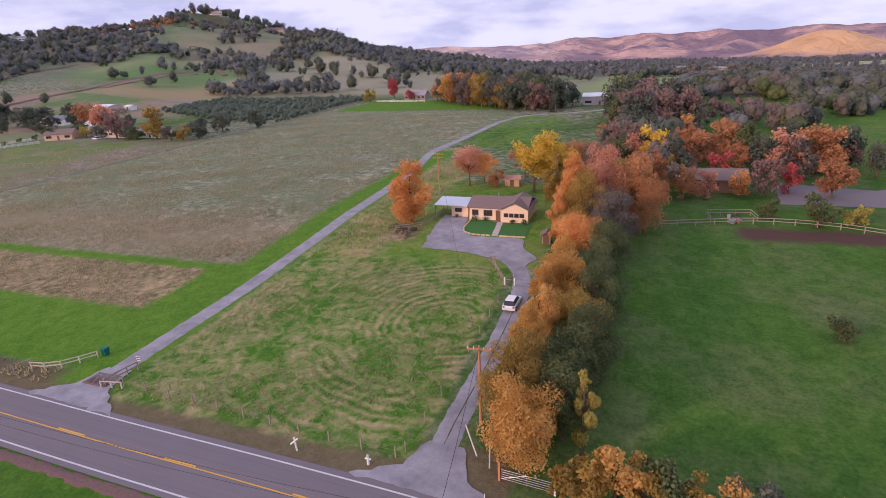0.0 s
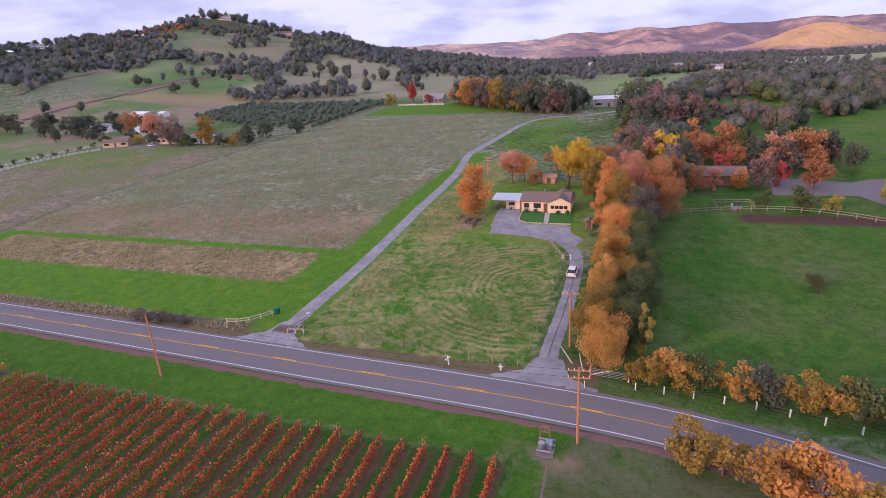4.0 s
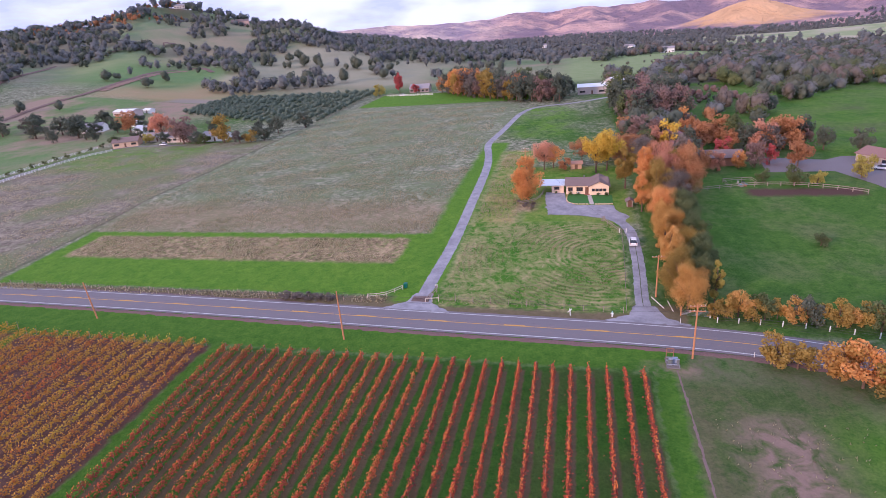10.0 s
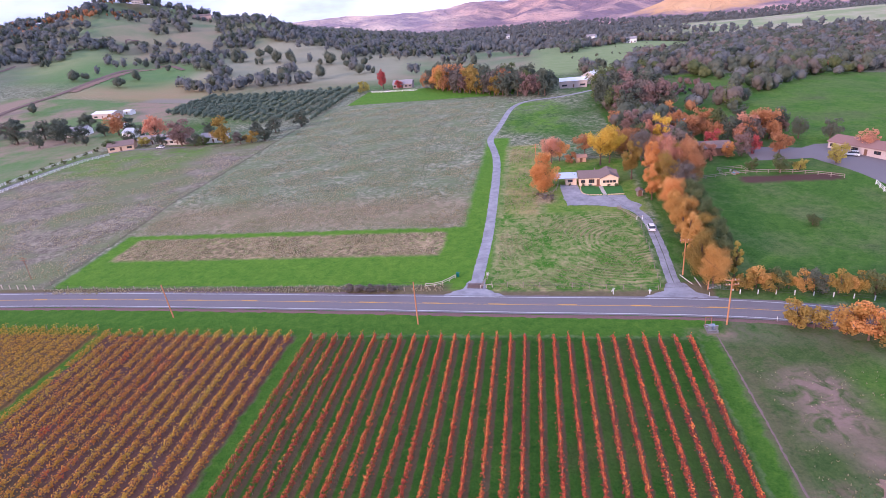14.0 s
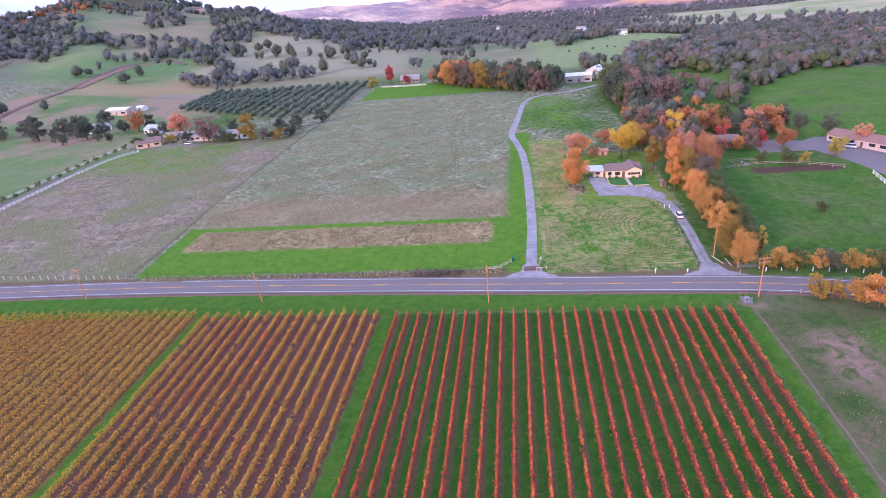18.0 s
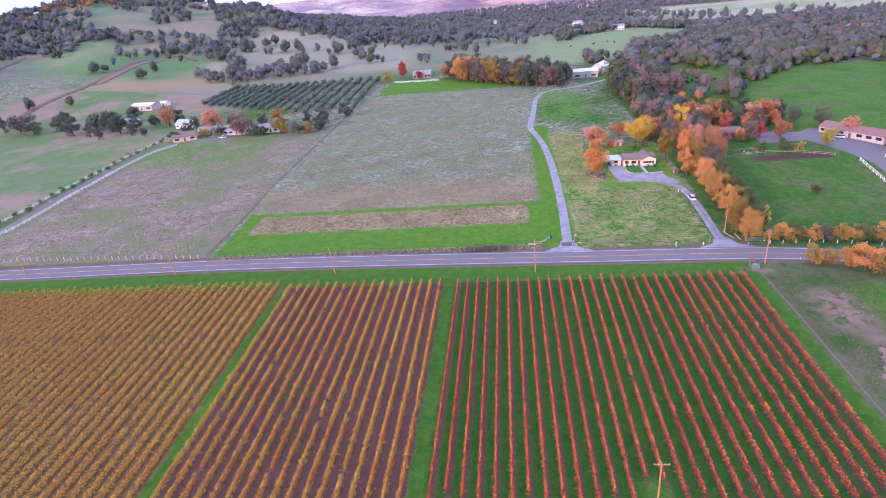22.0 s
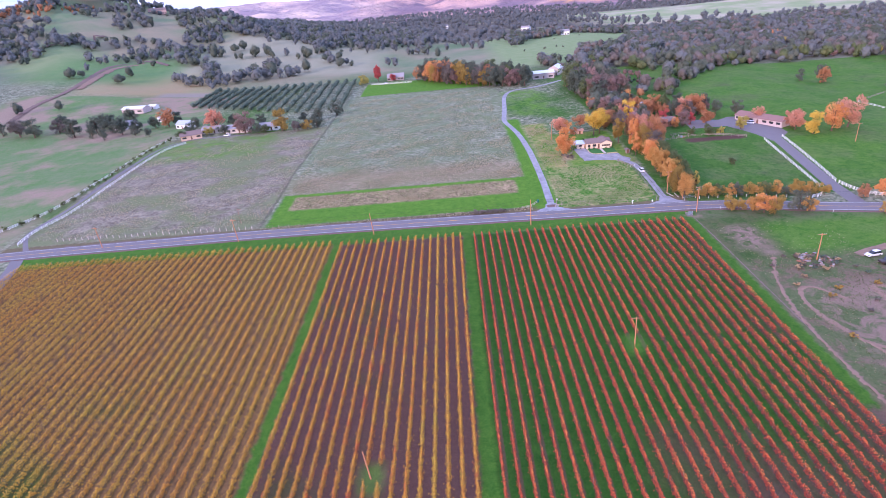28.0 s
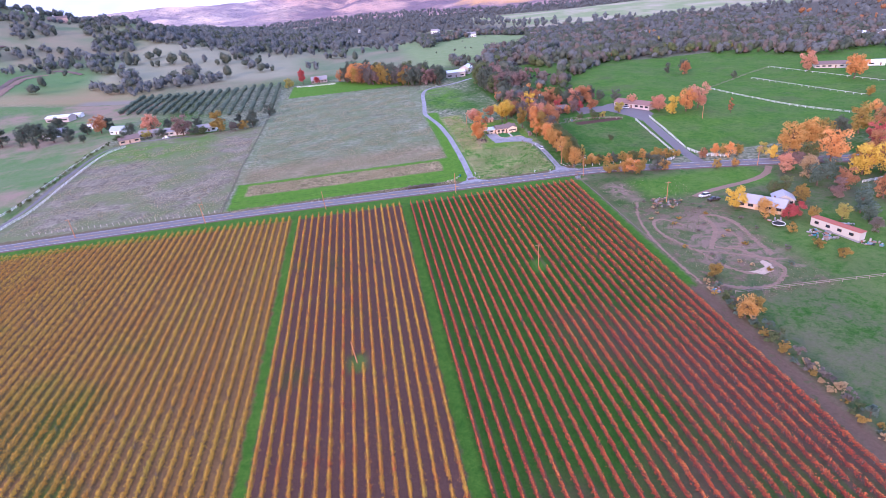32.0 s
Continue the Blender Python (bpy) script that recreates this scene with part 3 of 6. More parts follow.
# ---- ground ----
def axis(dense, steps_out, knots):
    a = set(np.arange(dense[0], dense[1] + 0.1, dense[2]).round(2))
    for start, sign, limit in steps_out:
        v, s = start, dense[2]
        while abs(v) < limit:
            s = min(s * 1.12, 42)
            v += sign * s
            a.add(round(float(v), 2))
    return np.array(sorted(a | set(float(k) for k in knots)))


gx = axis((-260, 320, 5), ((-260, -1, 4200), (320, 1, 4200)), ())
gy = axis((-220, 420, 5), ((-220, -1, 2400), (420, 1, 4300)), YS[1:-2])
GX, GY = np.meshgrid(gx, gy)
gverts = np.stack([GX, GY, ground(GX, GY)], -1).reshape(-1, 3)
i0 = (np.arange(len(gy) - 1)[:, None] * len(gx) + np.arange(len(gx) - 1)).ravel()
gfaces = np.stack([i0, i0 + 1, i0 + 1 + len(gx), i0 + len(gx)], -1)
def along(line, step=2.0):
    """Points and left-hand normals at even steps along a smoothed plan line."""
    p = np.array(line, float)
    for _ in range(3):
        q = np.empty((2 * len(p) - 2, 2))
        q[0::2], q[1::2] = 0.75 * p[:-1] + 0.25 * p[1:], 0.25 * p[:-1] + 0.75 * p[1:]
        p = np.vstack([p[:1], q, p[-1:]])
    d = np.r_[0, np.cumsum(np.hypot(*np.diff(p, axis=0).T))]
    s = np.linspace(0, d[-1], max(2, int(d[-1] / step) + 1))
    c = np.stack([np.interp(s, d, p[:, 0]), np.interp(s, d, p[:, 1])], -1)
    t = np.gradient(c, axis=0)
    t /= np.hypot(*t.T)[:, None]
    return c, np.stack([-t[:, 1], t[:, 0]], -1)


def ribbon(line, left, right, lift, step=2.0, across=5, ragged=0.0, seed=3, breaks=None):
    """A strip that lies on the ground, from `left` to `right` of a plan line."""
    c, nrm = along(line, step)
    rng = np.random.default_rng(seed)
    off = np.linspace(left, right, across)
    o = np.repeat(off[None], len(c), 0)
    if ragged:
        o[:, 0] += rng.normal(0, ragged, len(c))
        o[:, -1] += rng.normal(0, ragged, len(c))
    xy = c[:, None] + o[..., None] * nrm[:, None]
    edge = np.zeros(across)
    if ragged:
        edge[[0, -1]] = -0.10
    z = ground(xy[..., 0], xy[..., 1]) + lift + edge
    v = np.concatenate([xy, z[..., None]], -1).reshape(-1, 3)
    rows = np.arange(len(c) - 1)
    if breaks:
        on, period = breaks
        rows = rows[(rows * step) % period < on]
    i = (rows[:, None] * across + np.arange(across - 1)).ravel()
    return v, np.stack([i + across, i + across + 1, i + 1, i], -1)


def strip(name, material, label, category, *args, **kw):
    v, f = ribbon(*args, **kw)
    return tagged(new(name, mesh_of(name, v, f, [material], True)), label, category, kind="structure")


ROAD = [(-420, -8), (-300, 4), (-204, 9.8), (-150, 10.8), (-98, 11.8), (-52, 10.6), (-7, 9.0), (22, 7.8), (38, 7.4), (58, 6.6), (72, 5.2), (86, 2.0), (101, -3.0), (138, -11.5), (190, -26), (300, -52)]
gmesh = mesh_of("ground", gverts, gfaces, GROUND, True)
mid = gverts[gfaces].mean(1)
# south of the road's middle line, north of it, and beyond the meadows
road_x, road_y = zip(*ROAD)
zone = np.where(mid[:, 1] < np.interp(mid[:, 0], road_x, road_y), 1, np.where(mid[:, 1] > 330, 2, 0))
gmesh.polygons.foreach_set("material_index", zone.astype(np.int32))
tagged(new("ground", gmesh), "rolling grassland with dry meadows, green pasture and distant hills", "ground", kind="structure")
strip("road_shoulder", VERGE, "dark gravel shoulder along the asphalt road", "road shoulder", ROAD, 6.1, -5.2, 0.03, ragged=0.35)
strip("road", ASPHALT, "worn two lane grey asphalt country road", "road", ROAD, 3.95, -3.85, 0.06, across=7)
WORN = plain("worn_asphalt", (0.125, 0.105, 0.115), 0.7, grain=2.0, amount=0.3)
SEAL = plain("reddish_seal", (0.32, 0.185, 0.15), 0.75, grain=3.0, amount=0.3)
for off in (2.4, 1.2, -2.6):
    strip("wheel_path", WORN, "smooth worn wheel path on the asphalt", "road wear", ROAD, off + 0.32, off - 0.32, 0.066, across=3, ragged=0.05)
for off, half in ((0.55, 0.24), (-1.6, 0.15)):
    strip("seal_strip", SEAL, "faded reddish seal strip along the asphalt", "road wear", ROAD, off + half, off - half, 0.068, across=3, ragged=0.05)
for off, nm in ((3.2, "edge_line"), (-3.2, "edge_line")):
    strip(nm, LINE_WHITE, "white painted edge line on the road", "road marking", ROAD, off + 0.09, off - 0.09, 0.072, across=2)
strip("centre_line", LINE_YELLOW, "thin yellow centre line on the road", "road marking", ROAD, 0.02, -0.12, 0.072, step=1.0, across=2)
strip("centre_dash", LINE_YELLOW, "dashed yellow centre line on the road", "road marking", ROAD, 0.24, 0.06, 0.074, step=1.0, across=2, breaks=(4, 15))
VERGE_RED = plain("reddish_verge", (0.15, 0.095, 0.085), 0.95, grain=3.0, amount=0.5, relief=0.5)
strip("road_verge", VERGE_RED, "bare reddish earth between asphalt and vineyard grass", "road shoulder", ROAD, -3.8, -5.3, 0.055, step=1.0, across=6, ragged=0.25)
FARM_ROAD = [(10.2, 9.5), (10.6, 14.5), (11.0, 26), (11.6, 40), (11.7, 57), (11.5, 74), (11.2, 92), (10.2, 113), (8.4, 128), (5.2, 145), (5.4, 154), (8.4, 178), (11.4, 216), (16.4, 233), (24, 240), (40, 244), (62, 262)]
strip("farm_road", GRAVEL, "pale grey gravel farm road beside the meadow", "gravel road", FARM_ROAD, 1.75, -1.75, 0.05, step=0.8, across=7, ragged=0.12)
DRIVE = [(54.9, 5.0), (54.9, 12.5), (54.8, 20), (55.4, 30), (55.6, 40), (55.6, 49), (54.6, 56), (51.6, 61), (46, 64)]
strip("driveway", GRAVEL, "grey gravel driveway with two wheel tracks", "driveway", DRIVE, 1.6, -1.6, 0.05, step=0.8, across=7, ragged=0.12)


def ragged(outline, amount, seed=1, step=0.9):
    """The outline with its sides cut into short pieces and pushed about."""
    rng = np.random.default_rng(seed)
    out = []
    for (ax, ay), (bx, by) in zip(outline, outline[1:] + outline[:1]):
        n = max(1, int(math.hypot(bx - ax, by - ay) / step))
        out += [(ax + (bx - ax) * k / n + rng.normal(0, amount), ay + (by - ay) * k / n + rng.normal(0, amount)) for k in range(n)]
    return out


def sheet(name, material, label, category, outline, lift, kind="structure"):
    """A flat sheet on the ground over a plan outline, cut into a fine grid so that it follows the slope."""
    bm = bmesh.new()
    bm.faces.new([bm.verts.new((x, y, 0)) for x, y in outline])
    xs, ys = [p[0] for p in outline], [p[1] for p in outline]
    for k, (lo, hi) in enumerate(((min(xs), max(xs)), (min(ys), max(ys)))):
        for c in np.arange(math.floor(lo / 3) * 3 + 3, hi, 3.0):
            at, no = ((c, 0, 0), (1, 0, 0)) if k == 0 else ((0, c, 0), (0, 1, 0))
            bmesh.ops.bisect_plane(bm, geom=bm.verts[:] + bm.edges[:] + bm.faces[:], plane_co=at, plane_no=no)
    for c in YS:
        if min(ys) < c < max(ys):
            bmesh.ops.bisect_plane(bm, geom=bm.verts[:] + bm.edges[:] + bm.faces[:], plane_co=(0, c, 0), plane_no=(0, 1, 0))
    for v in bm.verts:
        v.co.z = gz(v.co.x, v.co.y) + lift
    bmesh.ops.recalc_face_normals(bm, faces=bm.faces[:])
    me = bpy.data.meshes.new(name)
    bm.to_mesh(me)
    bm.free()
    me.materials.append(material)
    if len(me.polygons) and me.polygons[0].normal.z < 0:
        me.flip_normals()
    return tagged(new(name, me), label, category, kind=kind)


sheet("forecourt", GRAVEL, "patchy grey gravel forecourt before the house", "forecourt",
      ragged([(33.0, 81), (32.9, 78), (33.6, 70), (34.4, 63.6), (42.5, 62.9), (51, 60.2), (54, 58.5), (55.8, 62), (52.8, 66), (51.8, 70.4), (42.0, 70.4), (39.3, 73.6), (38.6, 79), (38.4, 81)], 0.16), 0.07)
sheet("farm_entrance", GRAVEL, "gravel apron where the farm road meets the asphalt", "gravel apron",
      ragged([(3.5, 12.2), (17.5, 11.6), (13.2, 15.5), (12.6, 19), (8.8, 19), (8.0, 15.5)], 0.18), 0.075)
sheet("drive_entrance", GRAVEL, "gravel apron where the driveway meets the asphalt", "gravel apron",
      ragged([(47.5, 10.9), (62.5, 10.2), (58.4, 13.0), (56.8, 17), (53.2, 17), (52.0, 13.4)], 0.18), 0.075)
sheet("yard_paving", ASPHALT, "dark asphalt yard before the ranch house", "paved yard",
      [(98, 98), (100, 116), (118, 111), (124, 115), (140, 114), (139, 97), (137, 79), (131, 72.5), (124.5, 69), (121, 84), (116, 98)], 0.06)
RANCH_DRIVE = [(116.5, -7), (118, 6), (119.5, 18), (124, 44), (128, 72)]
strip("ranch_drive", ASPHALT, "asphalt drive between white fences", "driveway", RANCH_DRIVE, 2.6, -2.6, 0.065, across=5)
strip("side_road", ASPHALT, "narrow asphalt side road by the vineyard", "road", [(-203, 8), (-198, -2), (-194, -14), (-186, -40), (-176, -90)], 2.4, -2.4, 0.055, across=5)
LOOPS = plain("bare_earth", (0.225, 0.155, 0.112), 0.95, grain=0.9, amount=0.42, relief=0.5)
strip("dirt_drive", LOOPS, "bare earth drive to the farmhouse", "dirt track", [(141, -19), (134, -27), (124, -31.4), (111, -33.7), (100, -36), (93, -39)], 1.9, -1.9, 0.05, step=1.0, across=5, ragged=0.2)
TRACKS = [([(75.4, -61.3), (73.3, -57.8), (70.5, -53.9), (67, -54.5), (65.4, -58), (64.4, -62), (64.8, -68.4), (67.2, -74.9), (68.5, -80.2), (72.2, -82.4), (76.1, -84.1), (80.9, -87.6), (85.7, -90.6), (89.2, -93.3)], 1.1),
          ([(85, -56.5), (85.6, -62), (83.8, -68.3), (78.9, -74.6), (74, -80.8)], 1.6),
          ([(85, -56.5), (87.5, -55.6), (89.9, -56.8), (92.7, -61.2), (93.5, -67.1), (91.9, -74.7), (90.6, -83.3), (89.9, -89.8)], 1.5),
          ([(82.2, -70.8), (85.8, -70.1), (88.6, -73.9), (86, -80.7), (79.9, -82.9), (76.2, -79.7)], 1.2),
          ([(68.9, -78.9), (70.5, -86.1), (71.8, -93.4), (75.3, -98.1), (79.4, -99.7), (83.8, -97.4), (84.5, -94.1)], 1.0),
          ([(80.8, -80.6), (85.4, -90.9), (88.2, -97.1), (85.5, -101.8), (79.3, -106.3), (72.4, -106.7), (64.7, -103.5), (63, -99.5)], 1.3),
          ([(69.1, -36.7), (65.5, -44), (62.7, -51), (60.4, -62), (59.4, -70), (58.8, -84), (59.2, -100)], 0.75)]
for k, (line, half) in enumerate(TRACKS):
    strip("bike_track", LOOPS, "bare earth track through rough ground", "dirt track", line, half * 0.72, -half * 0.72, 0.05 + 0.004 * k, step=0.6, across=5, ragged=0.38, seed=k)
sheet("sand_patch", plain("pale_sand", (0.46, 0.36, 0.28), 0.95, grain=2.0, amount=0.25), "pale sandy bend of the bike track", "sand", ragged([(76, -97.4), (79, -100.6), (83.5, -99.4), (85.4, -95.5), (84.4, -92.8), (82.8, -93.4), (82.6, -96.2), (79, -97.6)], 0.2), 0.085)


# ---- trees ----
def leaves_at(centres, normals, size, rng, squash=0.75, loose=0.55):
    """Leaf sprays: one bent quad at every centre, facing roughly along its normal."""
    n = len(centres)
    nr = normals + rng.normal(0, loose, (n, 3))
    nr /= np.linalg.norm(nr, axis=1)[:, None] + 1e-9
    a = np.cross(nr, rng.normal(0, 1, (n, 3)))
    a /= np.linalg.norm(a, axis=1)[:, None] + 1e-9
    b = np.cross(nr, a)
    s = (size * rng.uniform(0.6, 1.35, n))[:, None] / 2
    q = np.stack([centres - a * s - b * s * squash * 0.6, centres + a * s * 0.55 - b * s * squash, centres + a * s + b * s * squash * 0.5, centres - a * s * 0.5 + b * s * squash], 1)
    f = np.arange(4 * n).reshape(n, 4)
    return q.reshape(-1, 3), f


def crown_points(rng, count, low, high, radius, lobes, shape="round"):
    """Points on the skins of many overlapping lobes, which together make an uneven crown."""
    mid, half = (low + high) / 2, (high - low) / 2
    lc, lr = [], []
    for _ in range(lobes):
        u = rng.normal(0, 1, 3)
        u /= np.linalg.norm(u)
        k = rng.uniform(0.25, 1.0) ** 0.7 * 0.88
        zz = mid + u[2] * half * k
        w = 1.0
        if shape == "cone":
            w = 1.15 - 0.95 * (zz - low) / (high - low)
        elif shape == "tall":
            w = 1.1 - 0.45 * (zz - low) / (high - low)
        elif shape == "flat":
            w = 0.75 + 0.45 * (zz - low) / (high - low)
        lc.append((u[0] * radius * k * w, u[1] * radius * k * w, zz))
        lr.append(radius * rng.uniform(0.14, 0.40) * max(0.45, w))
    lc, lr = np.array(lc), np.array(lr)
    pick = rng.choice(lobes, count, p=lr ** 2 / (lr ** 2).sum())
    u = rng.normal(0, 1, (count, 3))
    u[:, 2] = u[:, 2] * 0.85 + 0.15
    u /= np.linalg.norm(u, axis=1)[:, None]
    depth = rng.uniform(0.25, 1.15, count) ** 0.6
    return lc[pick] + u * (lr[pick] * depth)[:, None], u, lc


def crown_mesh(name, seed, count, low, high, radius, lobes, size, shape="round"):
    rng = np.random.default_rng(seed)
    p, u, lc = crown_points(rng, count, low, high, radius, lobes, shape)
    v, f = leaves_at(p, u, size, rng)
    return mesh_of(name, v, f), lc


def trunk_mesh(seed, high, low, thick, lobes):
    """A tapered, slightly bent trunk with limbs that reach into the lobes of the crown."""
    rng = np.random.default_rng(seed)
    s = Shape()
    pts = [Vector((0, 0, -0.25))]
    for k in range(1, 5):
        pts.append(Vector((rng.normal(0, 0.05) * high * 0.3, rng.normal(0, 0.05) * high * 0.3, high * 0.72 * k / 4)))
    for k in range(4):
        s.rod(pts[k], pts[k + 1], thick * (1.25 if k == 0 else 1 - 0.2 * k), thick * (1 - 0.2 * (k + 1)), 7)
    for c in lobes[:12]:
        base = pts[2] if c[2] > high * 0.5 else pts[1]
        base = base.lerp(pts[3], rng.uniform(0, 0.5))
        elbow = base.lerp(Vector(c), 0.5) + Vector((0, 0, 0.06 * high))
        s.rod(base, elbow, thick * 0.42, thick * 0.25, 5)
        s.rod(elbow, Vector(c), thick * 0.25, thick * 0.08, 5)
    return s.mesh("trunk", BARK)


TREES = {}


def tree_kind(key, seed, high, radius, count, size, shape="round", low=0.22, lobes=16, thick=0.2):
    crown, lc = crown_mesh("crown", seed, count, high * low, high, radius, lobes, size, shape)
    crown.materials.append(LEAVES["orange"])
    TREES.setdefault(key, []).append((trunk_mesh(seed, high, high * low, thick, lc), crown, high))


for k in range(4):
    tree_kind("big", 10 + k, 10.0, 4.1, 17000, 0.185, low=0.0, lobes=60, thick=0.24)
    tree_kind("tall", 20 + k, 10.0, 2.7, 13000, 0.175, "tall", 0.08, 46, 0.2)
    tree_kind("open", 30 + k, 10.0, 4.4, 4600, 0.32, "flat", 0.22, 34, 0.24)
    tree_kind("bush", 40 + k, 3.0, 1.7, 1700, 0.185, "round", 0.03, 18, 0.09)
    tree_kind("mid", 50 + k, 10.0, 3.9, 1500, 0.52, lobes=34, low=-0.04, thick=0.25)
    tree_kind("full", 90 + k, 10.0, 3.6, 9500, 0.25, "tall", -0.01, 60, 0.22)
    tree_kind("shrub", 70 + k, 3.0, 1.6, 380, 0.34, "round", 0.03, 12, 0.08)
    tree_kind("broad", 80 + k, 10.0, 4.4, 2000, 0.50, "flat", 0.04, 32, 0.24)
    tree_kind("cone", 60 + k, 10.0, 2.2, 4200, 0.27, "cone", 0.08, 22, 0.15)
tree_count = [0]


def tree(kind, color, x, y, high, label, category="tree", group="", wide=1.0, lift=0.0, name=None):
    k = tree_count[0] = tree_count[0] + 1
    trunk, crown, own = TREES[kind][k % len(TREES[kind])]
    s = high / own
    ob = thing(name or ("bush" if kind in ("bush", "shrub") else "tree"), x, y, label, category, group, turn=(k * 137.5) % 360)
    ob.scale = (s * wide, s * wide, s)
    ob.location.z += lift
    part("trunk", trunk, None, ob)
    c = part("crown", crown, None, ob)
    c.material_slots[0].link = "OBJECT"
    c.material_slots[0].material = LEAVES[color]
    return ob


# the line of trees between the drive and the pasture
ROW = [("big", "gold", 61.5, 15.5, 9.0), ("big", "olive", 60.2, 20.5, 9.5), ("big", "green", 64.5, 20.5, 8.5), ("tall", "gold", 60.3, 26.0, 10.0), ("big", "green", 64.5, 25.5, 9.0),
       ("big", "green", 66.0, 30.0, 8.5), ("tall", "gold", 60.4, 31.5, 10.5), ("big", "olive", 64.5, 34.0, 9.0), ("tall", "gold", 60.0, 37.5, 10.0), ("big", "green", 65.8, 40.0, 9.0), ("big", "gold", 62.0, 42.5, 10.0),
       ("tall", "gold", 60.5, 46.0, 9.5), ("big", "green", 65, 48.0, 9.0), ("tall", "gold", 60.8, 52.0, 8.5), ("big", "green", 65.8, 55.0, 9.5), ("big", "orange", 62.0, 57.5, 10.0), ("tall", "orange", 58.6, 65.5, 10.5),
       ("big", "olive", 62.0, 67.5, 12.0), ("big", "grey", 66.8, 66.0, 11.0), ("tall", "orange", 59.8, 73.5, 14.0), ("big", "salmon", 64.0, 76.0, 14.5), ("big", "rust", 70.5, 76.0, 13.0), ("tall", "olive", 55.6, 84.0, 13.0),
       ("big", "olive", 69.0, 84.0, 12.0), ("big", "rust", 64.0, 90.0, 12.0), ("tall", "rust", 73.5, 90.0, 12.0), ("big", "rust", 56.5, 112.0, 10.0), ("big", "grey", 62.0, 104.0, 11.0)]
LABELS = {"gold": "golden tan feathery autumn tree", "plum": "plum brown leafed autumn tree", "olive": "dense olive brown autumn tree", "rust": "rust brown leafed autumn tree", "tan": "pale tan leafed tall tree",
          "green": "dark green leafed oak tree", "grey": "nearly bare grey twigged tree", "salmon": "large salmon orange autumn tree", "orange": "orange leafed autumn tree", "yellow": "bright yellow leafed autumn tree",
          "red": "deep red leafed autumn tree", "oak": "dark grey green oak", "lime": "yellow green leafed tree", "silver": "silver green leafed tree"}
for kind, color, x, y, h in ROW:
    tree(kind, color, x + (1.0 if y < 60 else 0.4), y, 1.15 * h, LABELS[color], group="trees along the driveway", wide=0.86)
tree("cone", "lime", 67.6, 18.5, 10.5, "yellow green lacy conifer at the pasture edge", wide=0.8)
# around the house
for kind, color, x, y, h in [("full", "orange", 27.6, 75.6, 13.5), ("open", "salmon", 31.0, 106.0, 9.5), ("open", "orange", 34.0, 109.0, 8.0), ("open", "yellow", 48.0, 101.5, 13.5), ("open", "yellow", 51.5, 104.0, 12.0), ("bush", "rust", 38.0, 105.5, 4.5), ("open", "rust", 43.5, 114.0, 9.0),
                             ("big", "rust", 53.0, 118.0, 9.0), ("big", "rust", 60.0, 118.0, 9.0)]:
    tree(kind, color, x, y, h, LABELS[color] + " in the garden", group="garden trees", wide=1.1 if kind == "full" else 1.0)
rng = np.random.default_rng(12)
for k in range(34):
    x, y = (62 + (k * 7.9) % 34, 121 + (k * 12.7) % 46) if k < 24 else (96 + (k * 6.1) % 26, 118 + (k * 5.3) % 20)
    if math.hypot((x - 78) / 7, (y - 134) / 16) < 1 or math.hypot(x - 88, y - 152) < 7:
        continue
    color = ("rust", "plum", "oak", "grey", "rust", "oak", "green", "orange")[k % 8]
    tree("mid", color, x, y, rng.uniform(7.5, 12), LABELS[color] + " behind the stable", group="stable grove")
FAR_KIND = {"full": "mid", "big": "mid", "tall": "mid", "open": "broad"}
# by the barn, the pens and the ranch house
for kind, color, x, y, h in [("big", "grey", 74, 100, 10), ("big", "oak", 78, 118, 9), ("tall", "yellow", 74, 128, 9), ("big", "salmon", 68, 128, 8), ("big", "oak", 72, 138, 8), ("open", "rust", 84, 128, 9), ("big", "red", 88, 112, 6.5),
                             ("open", "plum", 96, 104, 6.5), ("big", "red", 101, 107, 5.5), ("open", "rust", 108, 104, 7), ("big", "salmon", 103, 122, 9), ("big", "oak", 98, 126, 8), ("bush", "green", 101, 84.5, 4.5), ("bush", "lime", 107, 85, 3.2),
                             ("open", "lime", 120, 91, 5.5), ("big", "oak", 122, 124, 7), ("bush", "green", 94, 88, 3), ("big", "rust", 80, 100, 6), ("big", "salmon", 84.5, 100.5, 5), ("big", "orange", 91, 102.5, 5), ("big", "olive", 77, 105, 7), ("big", "rust", 92, 138, 9), ("big", "oak", 106, 140, 8), ("big", "rust", 82, 146, 7), ("big", "oak", 64, 150, 7), ("tall", "rust", 60, 160, 6),
                             ("full", "yellow", 146, 74, 9.0), ("big", "orange", 156, 76, 11.5), ("open", "salmon", 166, 80, 12), ("open", "salmon", 142, 82, 8), ("open", "salmon", 143, 86, 7.5), ("big", "salmon", 134, 102, 7), ("cone", "rust", 178, 65, 8), ("big", "oak", 130, 118, 7),
                             ("big", "oak", 216, 206, 7), ("big", "oak", 229, 204, 10), ("big", "rust", 227, 198, 9), ("open", "orange", 316, 127, 15), ("open", "salmon", 313, 168, 12), ("big", "olive", 284, 79, 6), ("bush", "oak", 253, 172, 4)]:
    tree(FAR_KIND.get(kind, kind), color, x, y, 1.3 * h, LABELS[color] + (" by the ranch" if y > 70 else " in the pasture"), group="ranch trees")
tree("bush", "green", 94.5, 45.5, 3.2, "small thin green bush standing in the pasture", "bush")
